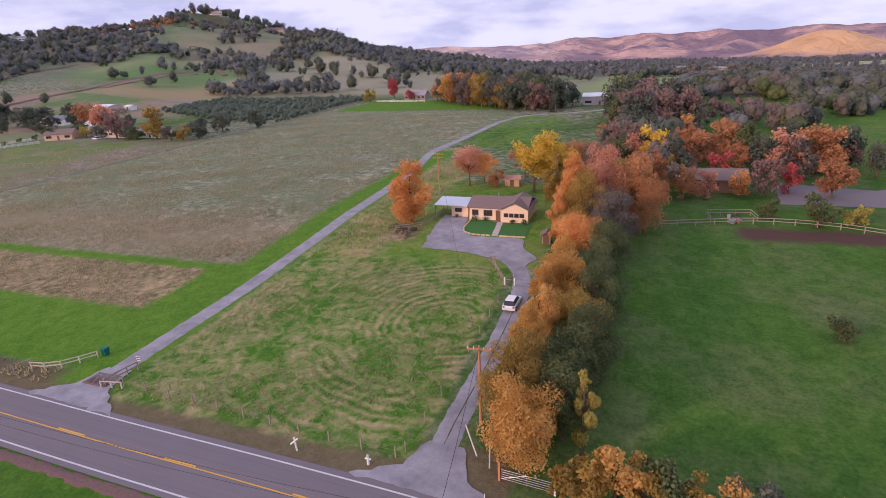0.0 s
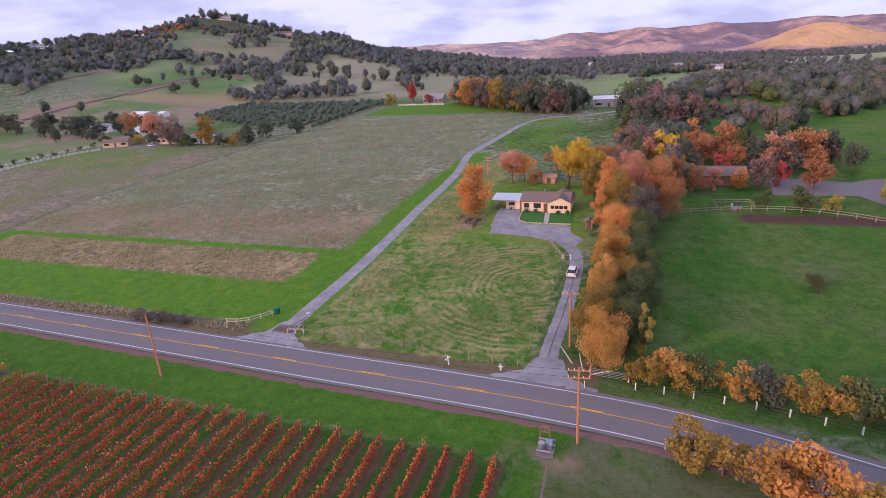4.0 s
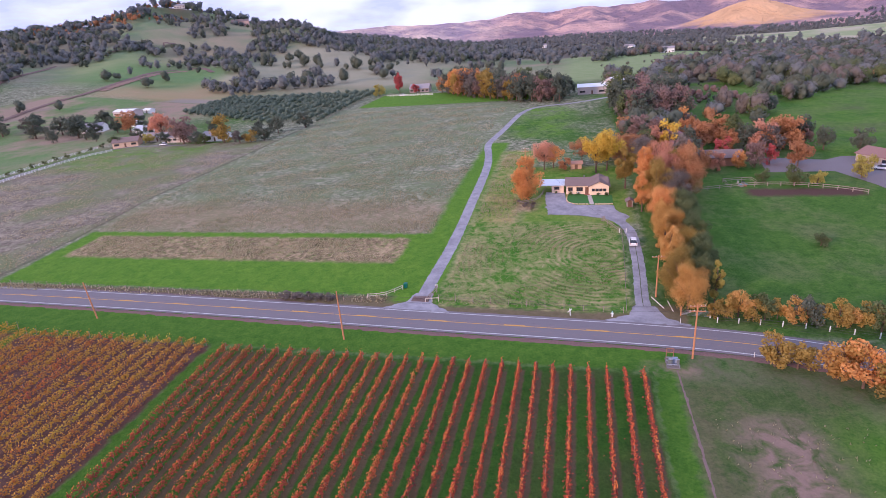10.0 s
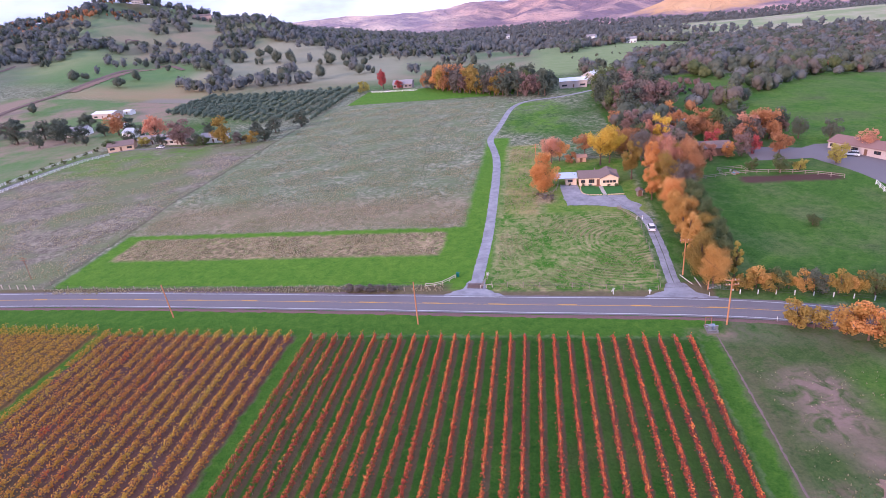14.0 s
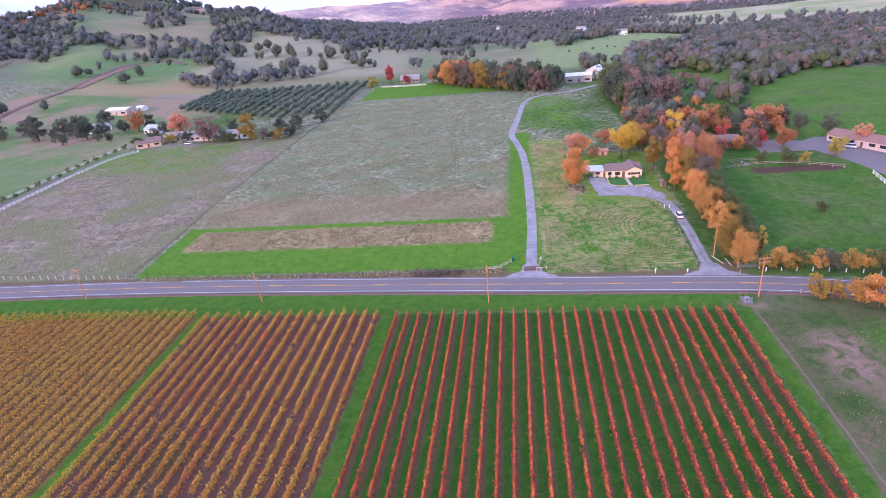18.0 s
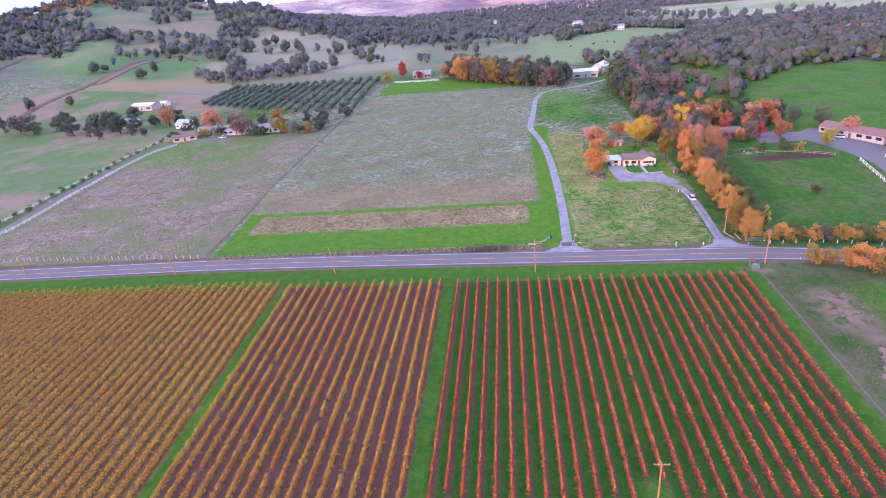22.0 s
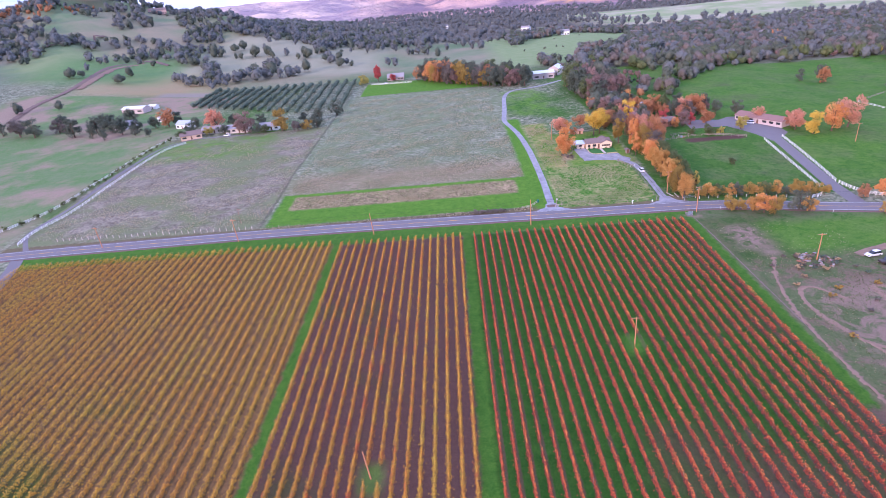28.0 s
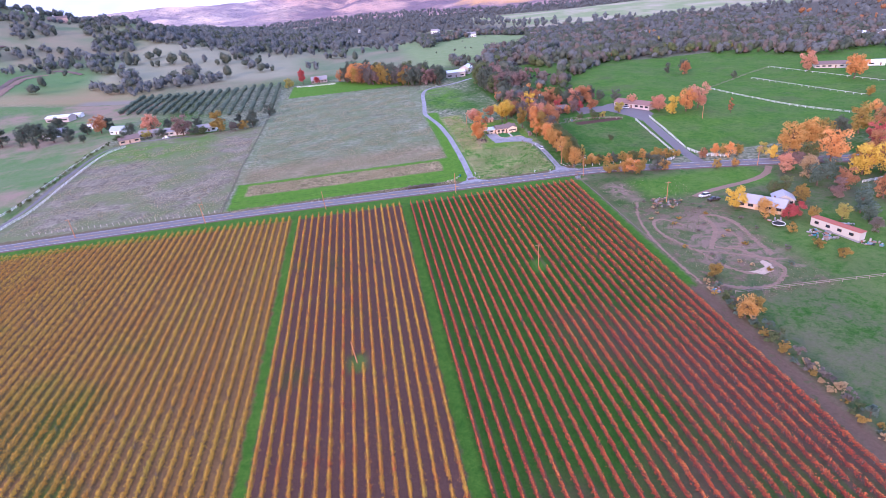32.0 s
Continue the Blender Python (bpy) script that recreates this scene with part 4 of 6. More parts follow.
# along the road
for i, x in enumerate(np.arange(66.5, 112, 2.1)):
    y = float(np.interp(x, (66, 78, 92, 112), (13.4, 12.8, 11.0, 6.0)))
    tree("bush", ("olive", "olive", "gold", "olive", "green", "olive", "gold", "oak")[i % 8], x, y + (i % 3) * 0.6, 3.8 + (i * 7 % 5) * 0.45, "ragged golden brown hedge bush along the fence", "bush", "roadside hedge", wide=0.9)
for color, x, y, h in [("olive", 72.4, 1.0, 4.4), ("olive", 75.4, 0.6, 4.0), ("gold", 79.8, -1.4, 5.4), ("orange", 82.5, -3.4, 5.6), ("olive", 85.2, -5.0, 5.5), ("oak", 94.8, -3.2, 6.0), ("gold", 97.6, -5.2, 4.6)]:
    tree("bush", color, x, y - 1.8, 1.25 * h, "round olive brown roadside bush", "bush", "roadside bushes")
for kind, color, x, y, h in [("mid", "rust", 121, 1, 6), ("mid", "orange", 128, 2, 7), ("mid", "olive", 133, 2, 6), ("mid", "olive", 119, -13.5, 5), ("mid", "gold", 127, -15, 5), ("mid", "orange", 133, -2, 8), ("mid", "olive", 138, -1, 6), ("mid", "lime", 149, -3, 6),
                             ("mid", "gold", 158, -10, 17), ("mid", "gold", 167, -10, 18), ("mid", "olive", 163, -5, 15), ("bush", "yellow", 148, -11, 6.5), ("broad", "salmon", 141, -29, 9), ("broad", "plum", 146, -26, 9), ("mid", "orange", 166, -25, 17), ("mid", "yellow", 167, -41, 14), ("mid", "yellow", 175, -42, 14),
                             ("mid", "gold", 171, -37, 13), ("mid", "red", 201, -12, 12), ("mid", "olive", 208, 6, 16), ("mid", "silver", 143, -45, 11), ("mid", "tan", 146, -36, 11), ("mid", "silver", 152, -40, 10), ("mid", "green", 125, -49, 9), ("mid", "green", 121, -48, 7), ("mid", "olive", 126, -57, 8), ("mid", "green", 160, -20, 10),
                             ("mid", "silver", 138, -72, 11), ("mid", "silver", 135, -79, 8), ("mid", "grey", 131, -86, 6), ("mid", "rust", 149, -52, 10), ("mid", "plum", 141, -58, 9), ("mid", "lime", 128, -75, 7), ("bush", "red", 112, -68.5, 5), ("bush", "red", 117, -66.5, 5.5), ("broad", "yellow", 101, -54, 9), ("broad", "gold", 104.5, -66, 8.5),
                             ("bush", "olive", 106, -78, 3.5), ("bush", "olive", 106, -90, 3.5), ("bush", "olive", 108, -98, 4), ("mid", "olive", 119, -72, 6), ("mid", "rust", 155, -64, 11), ("mid", "oak", 163, -60, 11), ("mid", "grey", 172, -74, 11), ("mid", "oak", 176, -92, 11), ("mid", "silver", 190, -70, 12), ("mid", "oak", 206, -30, 13),
                             ("mid", "rust", 190, -24, 13), ("mid", "olive", 182, -2, 14), ("mid", "oak", 195, 4, 12), ("mid", "rust", 225, 10, 12), ("mid", "oak", 235, -20, 13), ("mid", "rust", 250, -10, 12), ("mid", "oak", 262, 15, 12), ("mid", "orange", 245, 35, 8), ("mid", "green", 178, -56, 12), ("mid", "plum", 186, -40, 11),
                             ("bush", "olive", 64.6, -97.2, 5.0), ("mid", "gold", 60.0, -119, 7.5), ("mid", "olive", 63.6, -118, 6.2)]:
    tree(kind, color, x, y, h, LABELS[color] + " near the farm", group="farmhouse trees", wide=1.05)
# beside the houses in the west
for kind, color, x, y, h in [("mid", "rust", -235, 215, 9.5), ("mid", "salmon", -189, 188, 10), ("mid", "plum", -164, 173, 9.5), ("mid", "olive", -139, 172.5, 9.5), ("bush", "oak", -156, 172, 4), ("bush", "green", -150, 171, 3.5), ("bush", "olive", -122, 171, 4), ("bush", "oak", -116, 174, 5), ("bush", "grey", -128, 170, 4), ("bush", "oak", -208, 190, 4), ("bush", "oak", -180, 178, 4), ("mid", "oak", -283, 226, 7), ("mid", "oak", -292, 232, 7), ("mid", "oak", -274, 236, 8), ("mid", "grey", -320, 219, 7), ("big", "oak", -301, 206, 9), ("big", "oak", -264, 203, 9), ("big", "oak", -276, 212, 8), ("big", "oak", -255, 208, 6),
                             ("big", "oak", -333, 210, 9), ("big", "grey", -345, 212, 9), ("big", "oak", -320, 225, 8), ("big", "oak", -290, 216, 8), ("bush", "green", -205, 172, 4), ("bush", "lime", -190, 178, 3.5), ("big", "oak", -128, 190, 5), ("big", "oak", -118, 192, 6), ("big", "oak", -108, 205, 6), ("big", "oak", -245, 215, 6)]:
    tree(FAR_KIND.get(kind, kind), color, x, y, 1.65 * h, LABELS[color] + " by western houses", group="western garden trees", wide=1.25 if color in ("oak", "green", "grey") else 1.15)
# the band of trees across the far end of the meadow
rng = np.random.default_rng(5)
for kind, color, x, y, h in [("tall", "red", -92, 335, 17), ("bush", "lime", -104, 322, 9), ("bush", "red", -78, 332, 7)]:
    tree(kind, color, x, y, h, LABELS[color] + " beyond the meadow", group="far garden trees")
BAND, bn = along([(-58, 318), (-38, 297), (-16, 275), (9, 258), (34, 249), (58, 218), (66, 175)], 6.0)
for i, ((x, y), (nx, ny)) in enumerate(zip(BAND, bn)):
    for j in range(3):
        d = 3 + j * 9 + rng.uniform(-2, 2)
        if 36 < x + nx * d < 60 and y + ny * d > 192 or x + nx * d > 36 and y + ny * d > 240:
            continue
        far = i / len(BAND)
        color = ("rust", "olive", "orange", "olive", "oak", "plum", "grey")[int(rng.integers(7))] if far < 0.40 and j < 2 else ("oak", "oak", "grey", "oak", "green", "plum")[int(rng.integers(6))]
        tree("mid", color, x + nx * d + rng.uniform(-2, 2), y + ny * d + rng.uniform(-2, 2), rng.uniform(13, 19), LABELS[color] + " far off", group="far tree belt", wide=1.0)


# ---- far woods ----
def ball(level):
    """Vertices and faces of a round clump, to be roughened."""
    ico = bmesh.new()
    bmesh.ops.create_icosphere(ico, subdivisions=level, radius=1.0)
    v, f = np.array([p.co[:] for p in ico.verts]), np.array([[p.index for p in q.verts] for q in ico.faces])
    ico.free()
    return v, f


CLUMP = {1: ball(1), 2: ball(2)}


def scatter(name, label, color, pts, size, seed, count=30, leaf_size=0.13, lobes=7, level=1):
    """Many far trees in one mesh: crowns of many rough, leafy clumps with loose sprays round their skins."""
    rng = np.random.default_rng(seed)
    cv, cf = CLUMP[level]
    kinds = []
    for k in range(14):
        c = rng.normal(0, 1, (lobes, 3))
        c /= np.linalg.norm(c, axis=1)[:, None]
        c = c * rng.uniform(0.08, 0.24, (lobes, 1)) * (1.1, 1.1, 1.0) + (0, 0, 0.52)
        own = rng.uniform(0.19, 0.32, lobes)
        body = np.concatenate([p + cv * (0.8, 0.8, 0.9) * r * rng.uniform(0.8, 1.15, (len(cv), 1)) for p, r in zip(c, own)])
        faces = np.concatenate([cf + j * len(cv) for j in range(lobes)])
        pick = rng.choice(lobes, count, p=own ** 2 / (own ** 2).sum())
        u = rng.normal(0, 1, (count, 3))
        u[:, 2] += 0.3
        u /= np.linalg.norm(u, axis=1)[:, None]
        spray = c[pick] + u * (own[pick] * rng.uniform(0.75, 1.2, count))[:, None]
        out = spray - (0, 0, 0.42)
        kinds.append((body, faces, spray, out / np.linalg.norm(out, axis=1)[:, None]))
    vs, fs, n = [], [], 0
    for x, y in pts:
        body, faces, spray, u = kinds[int(rng.integers(14))]
        h, a = size * rng.uniform(0.6, 1.3), rng.uniform(0, 6.28)
        rot = np.array([[math.cos(a), -math.sin(a), 0], [math.sin(a), math.cos(a), 0], [0, 0, 1]])
        w, at = h * rng.uniform(0.75, 1.15), (x, y, gz(x, y) - 0.10 * h)
        v, f = leaves_at((spray @ rot.T) * (w, w, h) + at, u @ rot.T, h * leaf_size, rng, 0.85, 0.35)
        vs += [(body @ rot.T) * (w, w, h) + at, v]
        fs += [faces + n, f[:, [0, 1, 2]] + n + len(body)]
        n += len(body) + len(v)
    ob = new(name, mesh_of(name, np.concatenate(vs), np.concatenate(fs), [LEAVES[color]]))
    return tagged(ob, label, "woods", kind="stuff")


GLADE = [(43, 440), (60, 390), (85, 361), (122, 440), (155, 440), (200, 560), (251, 678), (200, 720), (150, 700), (88, 633), (55, 540)]
MEAD = [(67, 200), (80, 245), (91, 261), (110, 296), (137, 262), (139, 237), (122, 225), (107, 205), (95, 180), (75, 172)]
HILL_FIELD = [(300, 1080), (450, 960), (620, 880), (840, 860), (1100, 960), (950, 1400), (600, 1550), (380, 1480)]
PASTURE_X, PASTURE_Y = [118, 125, 161, 192, 228, 292, 355, 429, 460], [182, 192, 236, 268, 284, 292, 230, 212, 150]
# belts of trees on the hill: the western slope, the long eastern ridge, the middle belt, the belt behind the orchard
HILL_WOODS = [[(-900, 420), (-760, 500), (-695, 523), (-670, 629), (-579, 593), (-479, 568), (-466, 542), (-504, 533), (-551, 489), (-545, 425), (-470, 330), (-600, 300), (-800, 330)],
              [(-460, 780), (-430, 700), (-394, 655), (-387, 601), (-361, 609), (-338, 648), (-290, 650), (-248, 628), (-177, 593), (-120, 590), (-40, 700), (-40, 1000), (-260, 1100), (-300, 1500), (-480, 1100)],
              [(-479, 573), (-467, 589), (-439, 602), (-385, 578), (-305, 487), (-268, 447), (-274, 426), (-362, 495), (-430, 542)],
              [(-310, 385), (-326, 412), (-294, 418), (-250, 430), (-173, 430), (-100, 400), (-100, 372), (-167, 391), (-214, 380), (-262, 369)],
              [(-471, 632), (-439, 672), (-467, 700), (-520, 690), (-500, 640)]]
SADDLE_OAKS = [(-278, 516), (-263, 524), (-268, 532), (-241, 518), (-247, 526), (-208, 513), (-197, 518), (-202, 524), (-313, 526), (-327, 555), (-192, 547), (-184, 446), (-203, 440), (-222, 446), (-286, 520),
               (-412, 393), (-418, 398), (-405, 399), (-368, 421), (-359, 384), (-542, 409), (-388, 273), (-357, 281), (-367, 475), (-160, 520), (-150, 470), (-172, 500), (-300, 560), (-292, 570), (-318, 470)]


def inside(x, y, outline):
    odd = False
    for (ax, ay), (bx, by) in zip(outline, outline[1:] + outline[:1]):
        if (ay > y) != (by > y) and x < (bx - ax) * (y - ay) / (by - ay) + ax:
            odd = not odd
    return odd


def clear(x, y):
    """Whether a place is open field, road or yard."""
    if 118 < x < 460 and -20 < y < np.interp(x, PASTURE_X, PASTURE_Y):
        return True
    if 95 < x < 125 and 140 < y < 175:
        return True
    if x < 60 and y < 330 or x < 95 and (y < 150 or 232 < y < 262) or math.hypot(x - 88, y - 152) < 8:
        return True
    if 30 < x < 82 and 225 < y < 306 or inside(x, y, GLADE) or inside(x, y, MEAD) or inside(x, y, HILL_FIELD):
        return True
    return y < 150 and x < 330


def woods(seed, n, x0, x1, y0, y1, test):
    rng = np.random.default_rng(seed)
    pts = np.stack([rng.uniform(x0, x1, n), rng.uniform(y0, y1, n)], -1)
    return [(x, y) for x, y in pts if test(x, y)]


def patchy(x, y, s=70.0, cut=0.0):
    """A place in a clump of trees: thick where slow noise is high, thin at the clump's rim."""
    v = noise.noise((x / s, y / s, 3.7)) + 0.5 * noise.noise((x / s * 2.3, y / s * 2.3, 9.1))
    return v + 0.22 * math.sin(x * 12.9898 + y * 78.233) > cut


def hill_part(x, y):
    return float(ridge(np.array(x, float), np.array(y, float), HILL, 520, 1.35)[0])


near_w = woods(1, 4900, 60, 600, 150, 760, lambda x, y: not clear(x, y) and hill_part(x, y) < 0.05 and patchy(x, y, 60, -0.62))
fore_w, near_w = [p for p in near_w if p[1] < 340 and p[0] < 340], [p for p in near_w if p[1] >= 340 or p[0] >= 340]
for k, (color, label) in enumerate((("oak", "grey green oak woods behind the pastures"), ("grey", "bare grey brown woods behind the pastures"), ("far_oak", "oak woods behind the pastures, haze in their blue grey"), ("oak", "dark oak woods behind the pastures"), ("green", "dull green woods behind the pastures"))):
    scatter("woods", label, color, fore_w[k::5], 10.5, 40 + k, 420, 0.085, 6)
scatter("woods", "plum brown trees at the edge of the pastures", "plum", woods(47, 40, 85, 330, 175, 330, lambda x, y: not clear(x, y)), 8.0, 48, 360, 0.085, 6)
scatter("woods", "rust and orange trees at the edge of the pastures", "rust", woods(45, 26, 85, 330, 175, 330, lambda x, y: not clear(x, y)), 8.0, 46, 360, 0.085, 6)
scatter("far_woods", "grey green oak woods covering the valley floor", "oak", near_w[::5] + near_w[3::5], 11.0, 2, 84, 0.165, 4)
scatter("far_woods", "oak woods covering the valley floor, haze in their blue grey", "far_oak", near_w[1::5] + near_w[4::5], 11.0, 23, 84, 0.165, 4)
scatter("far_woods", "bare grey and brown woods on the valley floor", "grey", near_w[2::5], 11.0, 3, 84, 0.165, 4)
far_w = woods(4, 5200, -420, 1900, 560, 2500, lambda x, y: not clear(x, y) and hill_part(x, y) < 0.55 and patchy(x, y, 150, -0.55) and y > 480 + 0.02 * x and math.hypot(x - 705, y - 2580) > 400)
scatter("far_woods", "oak woods stretching to the mountains, haze in their blue grey", "far_oak", far_w, 14.0, 5, 40, 0.21, 3)
scatter("far_woods", "rust coloured autumn trees scattered through the woods", "rust", woods(6, 230, 330, 900, 180, 640, lambda x, y: not clear(x, y) and patchy(x, y, 110, 0.1)), 10.0, 7, 70, 0.13, 8)
scatter("far_woods", "a few yellow trees among grey woods", "lime", woods(16, 30, 190, 330, 290, 420, lambda x, y: not clear(x, y) and patchy(x, y, 30, 0.2)), 9.0, 17, 70, 0.13, 8)
east_w = woods(14, 1300, 335, 1400, -300, 620, lambda x, y: not clear(x, y) and patchy(x, y, 90, -0.3))
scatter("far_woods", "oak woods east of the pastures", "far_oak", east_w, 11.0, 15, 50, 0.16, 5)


def hill_tree(x, y):
    """Thick in the belts and on the crest, with lone oaks between."""
    h = hill_part(x, y)
    if h < 0.03 and y < 420:
        return False
    if any(inside(x, y, w) for w in HILL_WOODS):
        return patchy(x, y, 40, -0.95)
    return (h > 0.86 and patchy(x, y, 40, -0.5)) or patchy(x, y, 60, 0.55) and y > 430


hill_w = woods(8, 12000, -1000, -40, 330, 1500, hill_tree)
scatter("hill_oaks", "oaks scattered over the hillside, haze in their blue grey", "far_oak", hill_w[::3] + hill_w[1::3], 12.0, 9, 64, 0.18, 3)
scatter("hill_oaks", "dark green oaks scattered over the hillside", "oak", hill_w[2::3], 12.0, 19, 64, 0.18, 3)
scatter("hill_oaks", "rust tinged trees on the top of the hill", "rust", woods(10, 240, -760, -560, 560, 800, lambda x, y: hill_part(x, y) > 0.80), 9.0, 11, 36, 0.17, 6)
scatter("saddle_oaks", "large dark oaks standing on pale grass slopes", "oak", SADDLE_OAKS, 14.0, 13, 600, 0.07, 7)
scatter("glade_shrubs", "low dark shrubs dotted over the far glade", "oak", woods(22, 110, 40, 250, 360, 720, lambda x, y: inside(x, y, GLADE) and patchy(x, y, 30, 0.25)), 4.0, 24, 40, 0.16, 5)
scatter("meadow_scrub", "low dark scrub on the small green meadow", "oak", woods(25, 70, 66, 140, 172, 296, lambda x, y: inside(x, y, MEAD)), 2.6, 26, 60, 0.15, 6)
scatter("meadow_scrub", "rust brown scrub on the small green meadow", "plum", woods(27, 40, 92, 122, 222, 262, lambda x, y: inside(x, y, MEAD)), 4.5, 28, 120, 0.10, 8)


def tufts(name, label, color, x0, x1, y0, y1, n, high, seed, ring=None):
    """Dry grass tufts: three bent blades each."""
    rng = np.random.default_rng(seed)
    x, y = rng.uniform(x0, x1, n), rng.uniform(y0, y1, n)
    keep = np.sin(x / 5 + 2 * np.sin(y / 7)) + np.sin(y / 4 - x / 9) + rng.normal(0, 0.8, n) > -0.1
    if ring:
        keep &= np.sin(np.hypot(x - ring[0], y - ring[1]) * 4.4 + 2.0 * np.sin(x / 6.1) + 1.6 * np.sin(y / 4.3)) + rng.normal(0, 0.8, n) > 0.0
    x, y = np.repeat(x[keep], 3), np.repeat(y[keep], 3)
    m = len(x)
    a, h = rng.uniform(0, 6.28, m), high * rng.uniform(0.5, 1.3, m)
    w = 0.5 * h
    b = np.stack([x, y, ground(x, y) - 0.03], -1)
    side = np.stack([np.cos(a) * w / 2, np.sin(a) * w / 2, 0 * a], -1)
    tip = b + np.stack([rng.normal(0, 0.4, m) * h, rng.normal(0, 0.4, m) * h, h], -1)
    v = np.stack([b - side, b + side, tip], 1).reshape(-1, 3)
    tagged(new(name, mesh_of(name, v, np.arange(3 * m).reshape(m, 3), [LEAVES[color]])), label, "grass", kind="stuff")


tufts("dry_grass", "pale dry grass tufts in the mown lot", "straw", 15, 51.5, 15, 57, 26000, 0.24, 31, (47, 40))
tufts("dry_grass", "pale dry grass tufts across the meadow", "straw", -104, 4, 51, 120, 26000, 0.36, 32)
tufts("dry_grass", "pale dry grass tufts in the mown strip", "straw", -98, -2, 34, 47, 9000, 0.32, 33)
tufts("dry_grass", "pale dry grass beside the farm road", "straw", 15, 26, 58, 130, 2500, 0.45, 34)
tufts("dry_grass", "pale dry grass tufts across the western meadow", "straw", -208, -109, 22, 150, 22000, 0.38, 36)
tufts("dry_grass", "pale dry grass tufts across the upper meadow", "straw", -104, 2, 120, 250, 22000, 0.42, 37)
tufts("rough_grass", "rough olive green grass on waste ground", "green", 61, 96, -112, -38, 3000, 0.34, 38)
tufts("dry_grass", "dry straw tufts on waste ground", "straw", 61, 96, -112, -14, 2200, 0.30, 39)
tufts("dry_grass", "pale dry grass along the verge", "straw", -108, 3, 14.2, 17.2, 1500, 0.5, 35)

# ---- orchard ----
orchard = []
for r in range(17):
    for k in range(42):
        u, v = r / 16, k / 41
        x = (1 - v) * (-108 - 140 * u * 0.98) + v * (-116 - 132 * u)
        y = 205 + 60 * u * 1.3 + v * (145 - 72 * u)
        if not (u < 0.25 and v < 0.10 * (0.25 - u) / 0.25):
            orchard.append((x, y))
scatter("olive_orchard", "rows of round silver green olive trees", "silver", orchard, 4.4, 21, 110, 0.15, 4)
for dx in (-0.8, 0.8):
    strip("wheel_track", plain("worn_track", (0.11, 0.12, 0.065), 0.95) if dx < 0 else bpy.data.materials["worn_track"], "faint wheel track across the dry meadow", "wheel track",
          [(-16 + dx, 92), (-18 + dx, 113), (-22.5 + dx, 141), (-25 + dx, 170), (-22 + dx, 200), (-14 + dx, 232)], 0.3, -0.3, 0.05, across=3, ragged=0.08)
strip("western_lane", ASPHALT, "narrow grey asphalt lane between white fences", "lane", [(-203, 12), (-213, 26), (-216, 34), (-211, 60), (-213, 100), (-214, 148), (-207, 164), (-196, 172), (-160, 170)], 1.35, -1.35, 0.05, across=5, ragged=0.15)
BANK = plain("dark_bank_earth", (0.16, 0.115, 0.095), 0.95, grain=0.3, amount=0.4)
strip("hill_track", BANK, "bare earth track cut across the hillside", "dirt track", [(-379, 248), (-392, 299), (-386, 341), (-399, 406), (-414, 470), (-405, 500), (-385, 507), (-350, 476)], 2.6, -2.6, 0.5, across=5, ragged=0.4)
strip("hill_track", BANK, "narrow dark track along the upper hillside", "dirt track", [(-465, 310), (-517, 383), (-550, 470), (-545, 510), (-519, 529), (-484, 600)], 2.0, -2.0, 0.6, across=5, ragged=0.4)
strip("earth_bank", LOOPS, "bare reddish earth bank beside the hill track", "earth bank", [(-380, 352), (-392, 410), (-404, 470), (-388, 496)], 5.5, -1.5, 0.45, across=5, ragged=0.8)
strip("drive_grass", plain("median_grass", (0.085, 0.10, 0.05), 0.95, grain=4.0, amount=0.5), "thin grass between the wheel tracks", "grass strip", [(54.8, 16), (54.9, 22), (55.4, 30), (55.6, 40), (55.6, 46)], 0.42, -0.42, 0.068, across=3, ragged=0.1)
for x, y, h in ((-360, 215, 10), (-390, 230, 10), (-250, 195, 7), (-238, 190, 6), (-284, 200, 8), (-270, 190, 7), (-230, 220, 9), (-208, 200, 8), (-180, 196, 8), (-158, 192, 8)):
    tree("mid", "oak", x, y, h * 1.2, LABELS["oak"] + " in the western pasture", group="western oaks")

# ---- vineyards ----
VINE_END = -205.0
CLEARINGS = [(15.3, -74.0, 3.6), (-47.2, -110.2, 3.2)]


